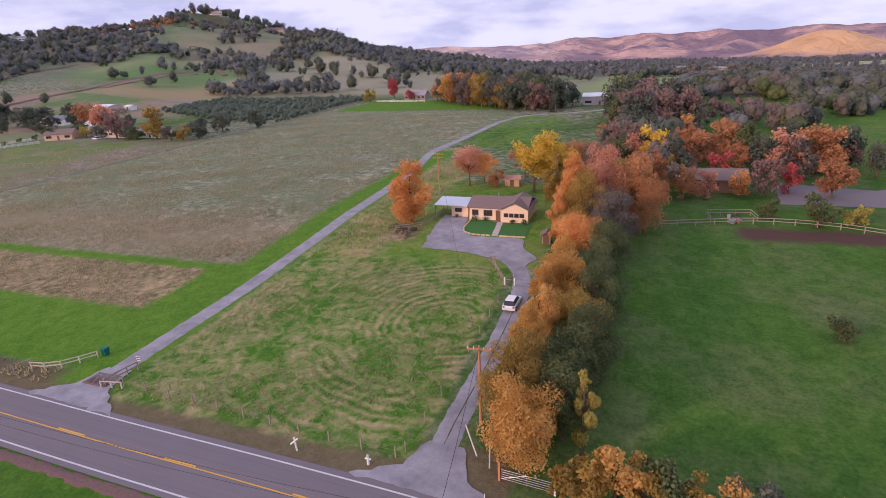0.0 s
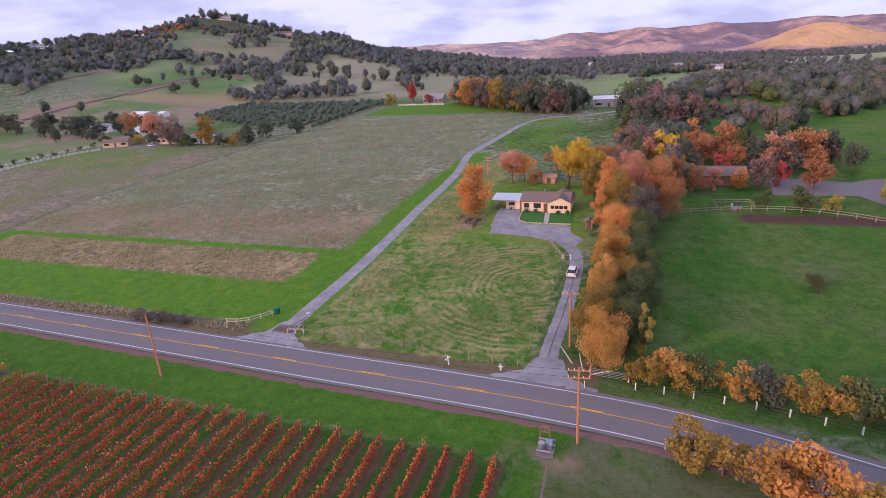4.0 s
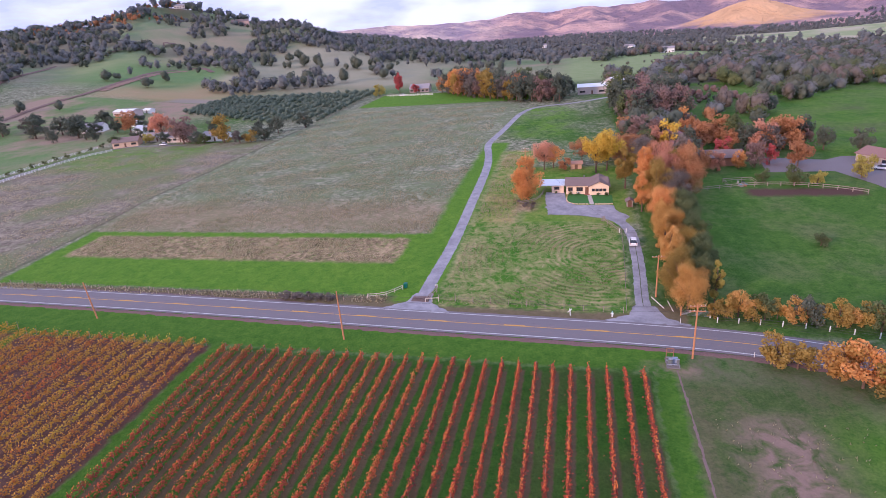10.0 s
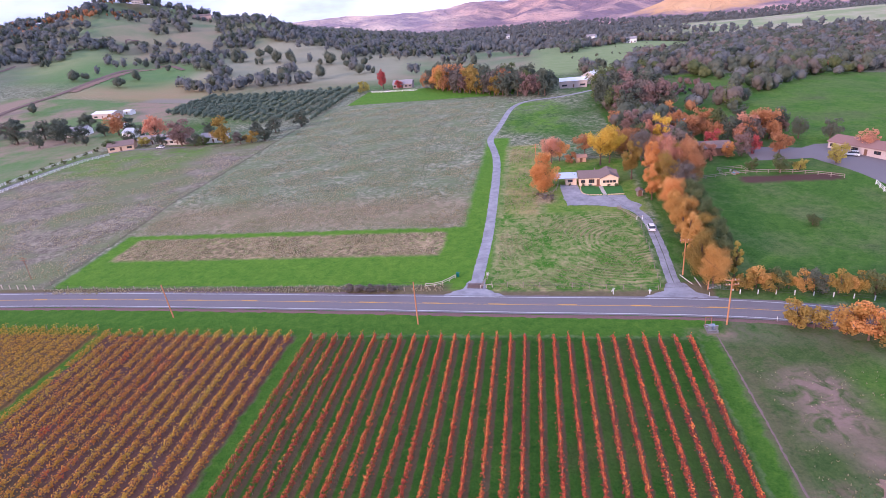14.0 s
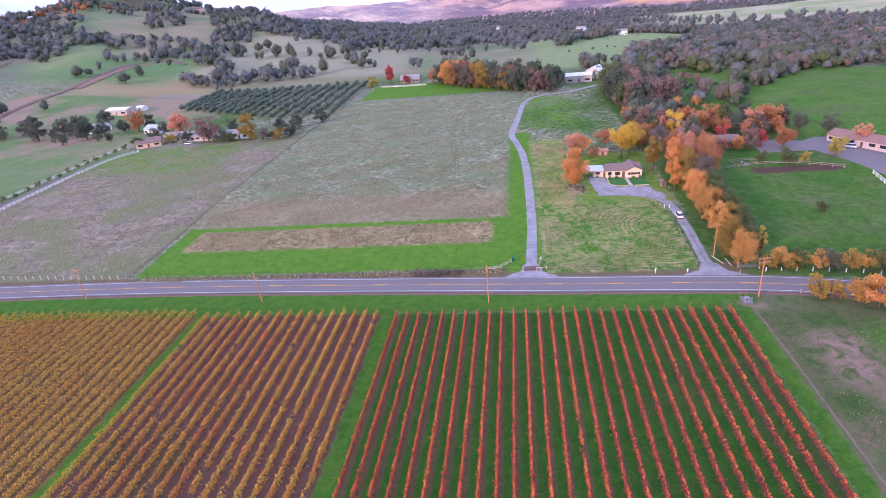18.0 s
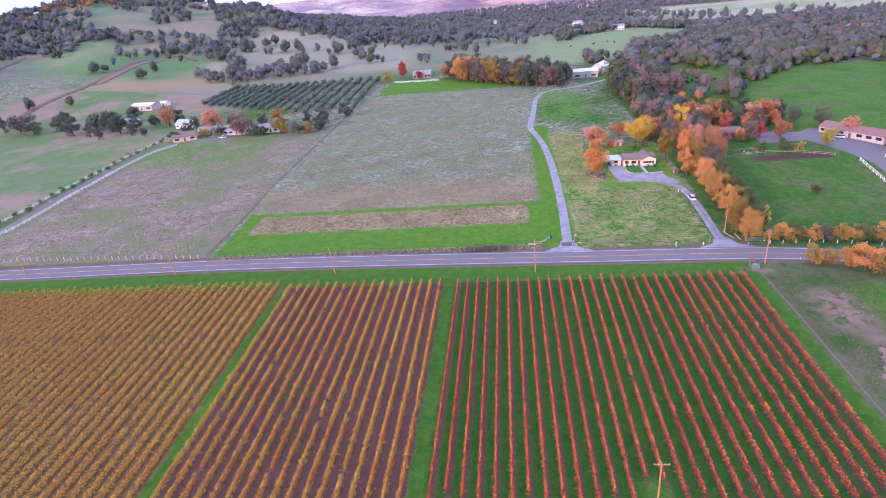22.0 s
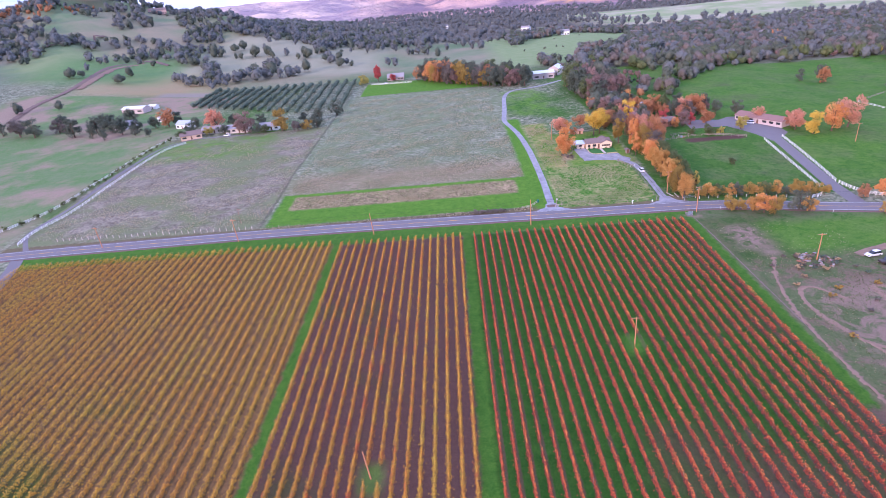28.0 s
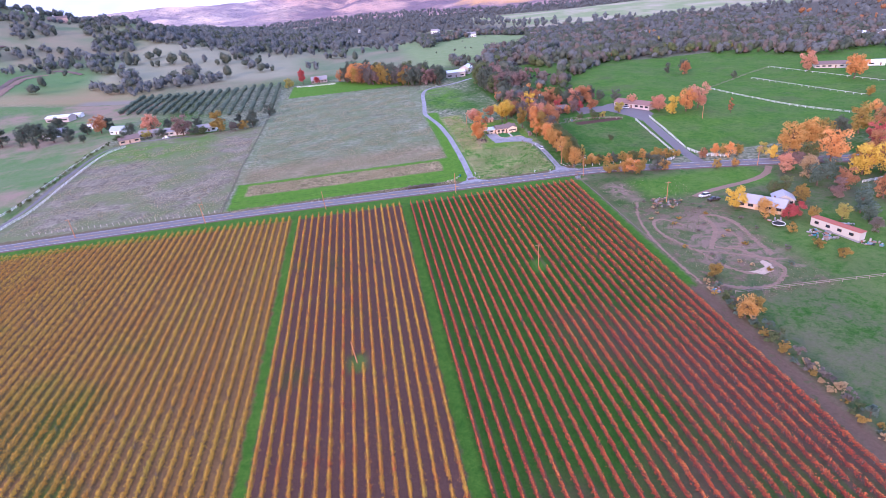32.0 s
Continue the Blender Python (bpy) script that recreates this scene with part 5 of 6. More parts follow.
def vine_row(seed, y0, y1, hole=None, dense=40, wide=0.52):
    """Leaves and stems of one trellised row, which runs along y at x = 0 and follows the ground."""
    rng = np.random.default_rng(seed)
    ys = np.arange(y0, y1, -1.8) + rng.normal(0, 0.08, len(np.arange(y0, y1, -1.8)))
    keep = rng.uniform(0, 1, len(ys)) > 0.02
    if hole:
        keep &= np.abs(ys - hole[0]) > hole[1]
    ys = ys[keep]
    vigor = np.repeat(rng.uniform(0.85, 1.15, len(ys)), dense)
    yy = np.repeat(ys, dense) + rng.normal(0, 0.68, len(ys) * dense)
    xx = rng.normal(0, wide * 0.42, len(yy)) * vigor
    zz = 0.55 + rng.beta(1.6, 1.5, len(yy)) * 1.25 * vigor
    zz *= 0.92
    droop = rng.uniform(0, 1, len(yy)) < 0.15
    zz[droop] *= 0.6
    xx[droop] *= 1.6
    p = np.stack([xx, yy, ground(0 * yy, yy) + zz], -1)
    nrm = np.stack([np.sign(xx) * 0.45, 0 * xx, 1.0 + 0 * xx], -1)
    v, f = leaves_at(p, nrm, 0.27, rng, 0.9, 0.4)
    # shoots stand above the duller leaves, coloured brighter as sunlit row tops
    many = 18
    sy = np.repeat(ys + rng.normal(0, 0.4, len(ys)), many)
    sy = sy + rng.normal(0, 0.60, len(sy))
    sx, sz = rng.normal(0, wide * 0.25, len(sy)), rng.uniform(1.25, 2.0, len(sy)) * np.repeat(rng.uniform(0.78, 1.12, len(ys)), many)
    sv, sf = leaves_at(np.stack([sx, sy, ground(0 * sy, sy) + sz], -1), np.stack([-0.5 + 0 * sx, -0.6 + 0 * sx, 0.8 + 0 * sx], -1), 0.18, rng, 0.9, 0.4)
    stems = Shape()
    for y in ys:
        z = gz(0, y)
        stems.rod((0, y, z - 0.1), (rng.normal(0, 0.05), y + rng.normal(0, 0.08), z + 0.95), 0.045, 0.03, 3)
    posts = Shape()
    for y in np.arange(y0 - 5.4, y1, -5.4):
        if hole and abs(y - hole[0]) < hole[1]:
            continue
        z = gz(0, y)
        posts.rod((0, y, z - 0.2), (0, y, z + 1.75), 0.035, 0.035, 4)
    return mesh_of("foliage", v, f, [LEAVES["vine_red"]]), mesh_of("shoot", sv, sf, [LEAVES["tip_red"]]), stems.mesh("vine_stock", BARK), posts.mesh("trellis", WOOD_GREY)


END_POST = Shape().rod((0, 0, -0.2), (0, 0.25, 1.55), 0.06, 0.05, 6).mesh("end_post", WOOD_GREY)


def vine_block(name_of, color, xs, y0, seed, label, group, wide, dense=40):
    kinds = [vine_row(seed + k, y0, VINE_END, wide=wide, dense=dense) for k in range(5)]
    for i, x in enumerate(xs):
        hole = next(((cy, r) for cx, cy, r in CLEARINGS if abs(cx - x) < r), None)
        foliage, shoots, stems, posts = vine_row(seed + 50 + i, y0, VINE_END, hole, wide=wide, dense=dense) if hole else kinds[(i * 3) % 5]
        row = thing(name_of, x, 0, label, "vine row", group, z=0.0)
        leafy = part("foliage", foliage, None, row)
        leafy.material_slots[0].link = "OBJECT"
        leafy.material_slots[0].material = LEAVES[color]
        tagged(leafy, kind="stuff")
        tips = part("shoot", shoots, None, row, "shoots coloured bright like sunlit row tops")
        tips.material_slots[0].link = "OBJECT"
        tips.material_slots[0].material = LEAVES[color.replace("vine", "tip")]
        tagged(tips, "shoots coloured bright like sunlit row tops", kind="stuff")
        tagged(part("vine_stock", stems, None, row), kind="stuff")
        tagged(part("trellis", posts, None, row), kind="stuff")
        e = part("end_post", END_POST, None, row)
        e.location = (0, y0 + 0.7, gz(0, y0 + 0.7))


vine_block("vine_row", "vine_red", np.linspace(-21.4, 52.6, 28), -6.6, 100, "row of red autumn grapevines over green grass", "red vineyard block", 0.40, 54)
vine_block("vine_row", "vine_gold", np.linspace(-70.0, -26.4, 17), -5.6, 200, "row of gold and red grapevines over bare earth", "gold vineyard block", 0.56, 72)
vine_block("vine_row", "vine_yellow", np.linspace(-193.0, -74.6, 44), -3.6, 300, "row of yellow autumn grapevines", "yellow vineyard block", 0.72, 54)


# ---- poles and wires ----
def utility_pole(x, y, high, label, arms=1, turn=0.0, lean=(0, 0), transformer=False):
    p = thing("utility_pole", x, y, label, "utility pole", "utility poles", turn)
    part("pole", Shape().rod((0, 0, -0.3), (lean[0], lean[1], high), 0.17, 0.11, 10), WOOD_POLE, p)
    for k in range(arms):
        z = high - 0.35 - 0.9 * k
        a = part("crossarm", Shape().box(-1.2, 1.2, -0.16, -0.05, z - 0.06, z + 0.06), WOOD_POLE, p)
        for dx in (-1.1, -0.5, 0.5, 1.1):
            part("insulator", Shape().rod((dx, -0.1, z + 0.06), (dx, -0.1, z + 0.26), 0.05, 0.03, 6), WHITE, a)
    if transformer:
        part("transformer", Shape().rod((0.38, 0, high - 2.6), (0.38, 0, high - 1.6), 0.25, 0.25, 10), METAL, p)
    return p


utility_pole(0, 0, 10.0, "tall slender wooden utility pole beside the vineyard", 0)
utility_pole(-59.2, 2.8, 8.6, "leaning wooden utility pole on the roadside grass", 0, lean=(-0.6, 0))
utility_pole(-112.8, 6.0, 9.4, "wooden utility pole with a crossarm by the road", 1, lean=(-0.5, 0))
utility_pole(60.7, 0.0, 9.9, "orange brown wooden utility pole with two crossarms", 2, 8)
utility_pole(57.5, 20.6, 8.9, "wooden utility pole with a crossarm beside the drive", 1, 5)
utility_pole(25.2, 99.5, 9.5, "wooden utility pole with two crossarms behind the house", 2)
utility_pole(80.2, -40.0, 8.6, "orange brown wooden utility pole with a lamp in rough ground", 1)
utility_pole(15.3, -74.0, 8.0, "wooden utility pole standing among red vines", 1)
utility_pole(-47.2, -110.2, 7.0, "bare pale wooden pole standing among gold vines", 0, lean=(-0.7, 0.2))
utility_pole(137, -16.5, 9.0, "wooden utility pole with crossarms at the junction", 2)
utility_pole(157, 60, 8.5, "wooden utility pole behind the ranch house", 1)
utility_pole(-170, 10.5, 9.0, "wooden utility pole by the western road", 1)


def wire(a, b, sag, label="thin black overhead power line"):
    a, b = Vector(a), Vector(b)
    pts = [a.lerp(b, k / 12) - Vector((0, 0, 4 * sag * k / 12 * (1 - k / 12))) for k in range(13)]
    tagged(new("power_line", Shape().tube(pts, 0.018, 4).mesh("power_line", DARK)), label, "power line", "power lines")


tops = [(-170, 10.5, gz(0, 10) + 8.8), (-112.8, 6.0, 9.0), (-59.5, 2.8, 8.4), (0, 0, 9.8), (60.7, 0, 9.4), (137, -16.5, 8.4)]
for dz in (0.0, -0.9):
    for a, b in zip(tops[:-1], tops[1:]):
        wire((a[0], a[1], a[2] + dz), (b[0], b[1], b[2] + dz), 0.9 if b[0] < 100 else 1.6)
wire((60.7, 0, 9.2), (57.5, 20.6, gz(0, 20.6) + 8.6), 0.3)
wire((57.5, 20.6, gz(0, 20.6) + 8.5), (25.2, 99.5, gz(0, 99.5) + 9.0), 1.6)
wire((25.2, 99.5, gz(0, 99.5) + 8.8), (43, 84, gz(0, 82) + 4.3), 0.5)

# ---- the house ----
def window(parent, x0, x1, z0, z1, y, panes=2):
    w = part("window", Shape().box(x0 - 0.06, x1 + 0.06, y - 0.05, y + 0.02, z0 - 0.06, z1 + 0.06), TRIM, parent)
    step = (x1 - x0) / panes
    for k in range(panes):
        part("pane", Shape().box(x0 + k * step + 0.03, x0 + (k + 1) * step - 0.03, y - 0.07, y - 0.055, z0, z1), GLASS, w)


def gable_roof(x0, x1, y0, y1, eave, rise, over=0.45, thick=0.14, axis="x"):
    """Two roof slopes with thickness; the ridge runs along the axis."""
    s = Shape()
    if axis == "x":
        ym = (y0 + y1) / 2
        prof = [(y0 - over, eave - over * rise / ((y1 - y0) / 2)), (ym, eave + rise), (y1 + over, eave - over * rise / ((y1 - y0) / 2))]
        pts = prof + [(a, z + thick) for a, z in prof[::-1]]
        v = [(x0 - over, a, z) for a, z in pts] + [(x1 + over, a, z) for a, z in pts]
    else:
        xm = (x0 + x1) / 2
        prof = [(x0 - over, eave - over * rise / ((x1 - x0) / 2)), (xm, eave + rise), (x1 + over, eave - over * rise / ((x1 - x0) / 2))]
        pts = prof + [(a, z + thick) for a, z in prof[::-1]]
        v = [(a, y0 - over, z) for a, z in pts] + [(a, y1 + over, z) for a, z in pts]
    n = 6
    f = [(i, (i + 1) % n, n + (i + 1) % n, n + i) for i in range(n)] + [(0, 1, 4, 5), (1, 2, 3, 4), (n, n + 5, n + 4, n + 1), (n + 1, n + 4, n + 3, n + 2)]
    return s.add(v, f)


def simple_house(name, x, y, w, d, eave, rise, wall, roof, label, category="house", turn=0.0, axis="x", windows=3, door=True, group="", chimney=False, z=None):
    """A gabled building with its front towards -y, around its own centre."""
    h = thing(name, x, y, label, category, group, turn, z)
    s = Shape().box(-w / 2, w / 2, -d / 2, d / 2, -0.6, eave)
    if axis == "x":
        for sx in (-w / 2, w / 2 - 0.12):
            s.add([(sx, -d / 2, eave), (sx + 0.12, -d / 2, eave), (sx + 0.12, d / 2, eave), (sx, d / 2, eave), (sx, 0, eave + rise), (sx + 0.12, 0, eave + rise)], [(0, 1, 5, 4), (2, 3, 4, 5), (3, 0, 4), (1, 2, 5)])
    else:
        s.add([(-w / 2, -d / 2, eave), (w / 2, -d / 2, eave), (w / 2, d / 2, eave), (-w / 2, d / 2, eave), (0, -d / 2, eave + rise), (0, d / 2, eave + rise)], [(0, 1, 4), (2, 3, 5), (1, 2, 5, 4), (3, 0, 4, 5)])
    part("wall", s, wall, h)
    part("roof", gable_roof(-w / 2, w / 2, -d / 2, d / 2, eave + 0.02, rise, axis=axis), roof, h)
    n = windows + (1 if door else 0)
    for k in range(n):
        cx = -w / 2 + w * (k + 0.5) / n
        if door and k == n // 2:
            part("door", Shape().box(cx - 0.5, cx + 0.5, -d / 2 - 0.06, -d / 2 + 0.02, 0.0, 2.05), TRIM, h)
        else:
            window(h, cx - w / n * 0.28, cx + w / n * 0.28, 1.0, 2.0, -d / 2)
    if chimney:
        part("chimney", Shape().box(w * 0.2, w * 0.2 + 0.5, 0.3, 0.8, eave, eave + rise + 0.6), TRIM, h)
    return h


house = thing("house", 45.0, 83.0, "single storey peach stucco house with brown gabled roof", "house", z=gz(45, 80.5))
part("wall", Shape().box(-6.0, 6.0, -4.0, 4.0, -0.8, 2.6), STUCCO, house)
wing = Shape().box(0.7, 6.1, -4.9, -3.9, -0.8, 2.6)
wing.add([(0.7, -4.9, 2.6), (6.1, -4.9, 2.6), (6.1, 4.0, 2.6), (0.7, 4.0, 2.6), (3.4, -4.9, 3.75), (3.4, 4.0, 3.75)], [(0, 1, 4), (2, 3, 5), (1, 2, 5, 4), (3, 0, 4, 5)])
part("wing", wing, STUCCO, house)
part("roof", gable_roof(-6.0, 5.6, -4.0, 4.0, 2.62, 1.35), ROOF_BROWN, house)
part("wing_roof", gable_roof(0.7, 6.1, -4.9, 4.0, 2.64, 1.3, axis="y"), ROOF_BROWN, house)
for k in range(4):
    window(house, 1.35 + k * 1.05, 2.15 + k * 1.05, 1.05, 1.75, -4.9, 1)
window(house, -3.0, -1.3, 0.9, 2.0, -4.0, 3)
window(house, -5.4, -4.2, 1.0, 2.0, -4.0, 2)
part("door", Shape().box(-0.55, 0.4, -4.06, -3.98, 0.0, 2.05), TRIM, house, "dark brown front door")
part("step", Shape().box(-0.9, 0.7, -5.0, -4.0, -0.5, 0.0), plain("red_brick_step", (0.30, 0.13, 0.09), 0.9), house)
part("chimney", Shape().rod((-0.9, 0.3, 3.5), (-0.9, 0.3, 4.6), 0.14, 0.14, 8), METAL, house, "small metal flue")
part("air_conditioner", Shape().box(-3.0, -2.3, -4.45, -4.0, 0.25, 0.75), WHITE, house)
for x in (-6.02, 0.66):
    part("downpipe", Shape().rod((x, -4.06, -0.3), (x, -4.06, 2.5), 0.04, 0.04, 6), WHITE, house)

garage = thing("garage", 35.6, 82.5, "white roofed peach garage with open carport", "garage", z=gz(36, 80.3))
part("wall", Shape().box(-0.9, 2.6, -2.2, 2.6, -0.6, 2.35), STUCCO, garage)
part("roof", Shape().add([(-4.6, -2.7, 2.35), (2.9, -2.7, 2.35), (2.9, 2.9, 2.85), (-4.6, 2.9, 2.85), (-4.6, -2.7, 2.5), (2.9, -2.7, 2.5), (2.9, 2.9, 3.0), (-4.6, 2.9, 3.0)],
                         [(3, 2, 1, 0), (4, 5, 6, 7), (0, 1, 5, 4), (1, 2, 6, 5), (2, 3, 7, 6), (3, 0, 4, 7)]), ROOF_WHITE, garage, "flat white metal roof")
for x, y in ((-4.4, -2.4), (-4.4, 2.5)):
    part("post", Shape().box(x - 0.06, x + 0.06, y - 0.06, y + 0.06, -0.5, 2.5), WOOD_GREY, garage)
window(garage, -0.1, 1.3, 1.1, 1.8, -2.2, 3)

simple_house("garden_shed", 41.6, 107.5, 3.6, 2.4, 1.9, 0.6, plain("peach_boards", (0.55, 0.36, 0.24), 0.8), plain("salmon_roof", (0.42, 0.25, 0.18), 0.8), "small peach garden shed on the lawn", "shed", windows=0, turn=4)
simple_house("tool_shed", 56.2, 69.5, 1.5, 1.8, 1.7, 0.4, WOOD_GREY, ROOF_BROWN, "small weathered tool shed under the trees", "shed", windows=0, axis="y")
# ---- car ----
PAINT = plain("white_car_paint", (0.80, 0.81, 0.83), 0.2, amount=0.03, relief=0.0, spec=0.6)


def car(x, y, turn, label):
    """A hatchback with its nose towards +y."""
    c = thing("car", x, y, label, "car", "parked cars", turn)
    low = [(-2.2, 0.35), (-2.25, 0.75), (-2.1, 0.98), (1.0, 0.98), (1.95, 0.82), (2.25, 0.6), (2.25, 0.35)]
    top = [(-2.05, 0.96), (-1.75, 1.5), (-1.2, 1.62), (0.2, 1.6), (1.15, 0.96)]
    for nm, prof, w, mat in (("body", low, 0.9, PAINT), ("cabin", top, 0.78, GLASS)):
        n = len(prof)
        v = [(-w, a, z) for a, z in prof] + [(w, a, z) for a, z in prof]
        if nm == "cabin":
            v = [(q[0] * (1 if q[2] < 1.2 else 0.84), q[1], q[2]) for q in v]
        f = [(i, (i + 1) % n, n + (i + 1) % n, n + i) for i in range(n)] + [tuple(range(n))[::-1], tuple(range(n, 2 * n))]
        s = Shape().add(v, f)
        part(nm, s, mat, c)
    part("roof", Shape().add([(-0.62, -1.7, 1.58), (0.62, -1.7, 1.58), (0.62, 0.25, 1.62), (-0.62, 0.25, 1.62), (-0.6, -1.6, 1.67), (0.6, -1.6, 1.67), (0.6, 0.1, 1.67), (-0.6, 0.1, 1.67)],
                             [(3, 2, 1, 0), (4, 5, 6, 7), (0, 1, 5, 4), (1, 2, 6, 5), (2, 3, 7, 6), (3, 0, 4, 7)]), PAINT, c)
    for sx in (-0.82, 0.82):
        for sy in (-1.35, 1.4):
            wheel = part("wheel", Shape().rod((sx - 0.11, sy, 0.33), (sx + 0.11, sy, 0.33), 0.33, 0.33, 14), DARK, c)
            part("rim", Shape().rod((sx - 0.12, sy, 0.33), (sx + 0.12, sy, 0.33), 0.19, 0.19, 10), METAL, wheel)
        part("headlight", Shape().box(sx * 0.8 - 0.15, sx * 0.8 + 0.15, 2.1, 2.24, 0.6, 0.75), GLASS, c)
        part("tail_light", Shape().box(sx * 0.85 - 0.12, sx * 0.85 + 0.12, -2.27, -2.15, 0.75, 0.95), ROOF_RED, c)
    return c


car(55.2, 45.6, -2, "white hatchback car parked on the gravel driveway")
car(128.2, 98.8, 60, "white car parked on the asphalt yard")

# ---- fences and gates ----
POST_MESH = {}
OLD_WIRE = plain("old_wire", (0.14, 0.13, 0.12), 0.6, 0.5)


def fence(name, line, label, gap=2.6, high=1.2, rails=3, mat=None, post=0.06, flat=True, group="", wire=False):
    """Posts at even steps and rails that follow the ground, from post to post."""
    mat = mat or WHITE
    c, _ = along(line, gap) if len(line) > 2 else (np.linspace(line[0], line[1], max(2, int(math.dist(*line) / gap) + 1)), None)
    x0, y0 = c[0]
    f = thing(name, x0, y0, label, "fence", group)
    z0 = f.location.z
    key = (high, post, mat.name)
    if key not in POST_MESH:
        POST_MESH[key] = Shape().box(-post, post, -post, post, -0.3, high).rod((0, 0, high), (0, 0, high + 0.04), post * 1.1, post * 0.7, 4).mesh("post", mat)
    pts = [Vector((x - x0, y - y0, gz(x, y) - z0)) for x, y in c]
    for p in pts:
        o = part("post", POST_MESH[key], None, f)
        o.location = p
    for k in range(rails):
        up = Vector((0, 0, high * (0.95 - k / max(1, rails) * 0.9)))
        if wire:
            part("wire", Shape().tube([p + up for p in pts], 0.015, 4), OLD_WIRE, f)
            continue
        for a, b in zip(pts[:-1], pts[1:]):
            d = (b - a).normalized()
            n = Vector((-d.y, d.x, 0)) * 0.025
            h = Vector((0, 0, 0.07))
            a2, b2 = a + up, b + up
            part("rail", Shape().add([a2 - n - h, b2 - n - h, b2 + n - h, a2 + n - h, a2 - n + h, b2 - n + h, b2 + n + h, a2 + n + h], [(3, 2, 1, 0), (4, 5, 6, 7), (0, 1, 5, 4), (1, 2, 6, 5), (2, 3, 7, 6), (3, 0, 4, 7)]), mat, f)
    return f


fence("wire_fence", [(-195, 20.5), (-160, 19.5), (-111, 17.2)], "pale wooden posts of a wire fence along the meadow", 2.7, 1.3, 2, plain("pale_posts", (0.55, 0.48, 0.40), 0.85), 0.09, wire=True)
fence("wire_fence", [(-108, 17), (-64, 16.0), (-31, 14.6), (-2, 14.6)], "thin wire fence along the green strip", 4.0, 1.2, 3, WOOD_GREY, 0.05, wire=True)
fence("wire_fence", [(14.5, 16.3), (28, 15.6), (41, 14.4), (51, 14.0)], "wire fence with weathered posts before the lot", 3.6, 1.25, 3, WOOD_GREY, 0.06, wire=True)
fence("wire_fence", [(51.6, 15), (52.6, 34), (53.0, 51)], "wire fence with weathered posts beside the driveway", 4.5, 1.2, 3, WOOD_GREY, 0.05, wire=True)
fence("wire_fence", [(-107.9, 19.5), (-108.5, 60), (-112, 120), (-113, 200)], "old field fence between two meadows", 6.0, 1.1, 2, WOOD_GREY, 0.05, wire=True)
fence("wire_fence", [(-104, 205), (-108, 270), (-114, 345)], "fence beside the olive orchard", 6.0, 1.2, 2, WOOD_GREY, 0.05, wire=True)
fence("roadside_fence", [(66.8, 11.9), (76.5, 11.6), (86.5, 10.0), (96, 7.3), (107, 4.2)], "white posts along the roadside hedge", 3.3, 1.05, 2, WHITE, 0.075, wire=True)
fence("white_fence", [(-211, 19), (-213, 31), (-205, 57), (-209, 143), (-199, 160)], "white three rail fence along the western lane", 2.7, 1.35, 3, WHITE, 0.08)
fence("white_fence", [(-231, 33), (-217.5, 56), (-217, 100), (-219, 150), (-216, 168)], "white rail fence with clipped shrubs", 2.7, 1.35, 3, WHITE, 0.08)
fence("white_fence", [(113.5, 14), (118, 44), (121.5, 71)], "white three rail fence beside the ranch drive", 2.7, 1.4, 3, WHITE, 0.09)
fence("white_fence", [(122, 18), (127.5, 46), (131, 73)], "white three rail fence beside the ranch drive", 2.7, 1.4, 3, WHITE, 0.09)
fence("entrance_fence", [(105, 4.2), (109, 5.0), (113.5, 12)], "curved white fence at the ranch entrance", 1.8, 1.4, 3, WHITE, 0.09)
fence("entrance_fence", [(122, 16), (123, 6), (128, 0.5), (133, -1.5)], "curved white fence at the ranch entrance", 1.8, 1.4, 3, WHITE, 0.09)
fence("pasture_fence", [(75, 80), (83, 82.4), (92, 84.8), (102, 84), (109.5, 80.8), (116, 77)], "weathered rail fence along the pasture", 3.2, 1.2, 2, WOOD_GREY, 0.08)
fence("pasture_fence", [(209, 136), (214, 114), (222, 90), (236, 36)], "white rail fence across the eastern pasture", 5.0, 1.2, 2, WHITE, 0.08)
fence("pasture_fence", [(261, 162), (284, 79)], "white rail fence across the eastern pasture", 5.0, 1.2, 1, WHITE, 0.08)
fence("pasture_fence", [(298, 193), (325, 109)], "white rail fence across the eastern pasture", 5.0, 1.2, 1, WHITE, 0.08)
fence("pasture_fence", [(168, 100), (205, 134), (253, 170), (298, 193)], "grey rail fence with scrub between pastures", 4.0, 1.2, 2, WOOD_GREY, 0.07)
fence("pasture_fence", [(64.7, -107.6), (81, -109), (111, -111.5), (150, -115)], "grey rail fence behind the bike track", 4.0, 1.2, 2, WOOD_GREY, 0.07)
fence("white_fence", [(160, -49), (200, -46)], "white rail fence near the farm", 3.0, 1.3, 3, WHITE, 0.08)
fence("garden_fence", [(26, 71), (31.5, 73.5), (32.6, 84)], "weathered low fence beside the forecourt", 2.6, 1.0, 2, WOOD_GREY, 0.05)
fence("farm_wing_fence", [(-1.2, 16.2), (2.3, 16.7), (5.4, 20.4)], "weathered pale rail fence beside the farm entrance", 1.7, 1.0, 2, bpy.data.materials["pale_posts"], 0.06)
fence("farm_wing_fence", [(14.6, 15.9), (11.9, 15.4)], "pale rail at the farm entrance", 1.3, 0.9, 1, bpy.data.materials["pale_posts"], 0.07)
fence("farm_wing_fence", [(12.2, 15.7), (13.2, 19.6)], "short pale fence beside the cattle grid", 1.3, 1.1, 2, WOOD_GREY, 0.07)
fence("drive_fence", [(49, 58.8), (52.4, 52.2)], "short weathered fence where the drive bends", 1.8, 1.1, 2, WOOD_GREY, 0.07)
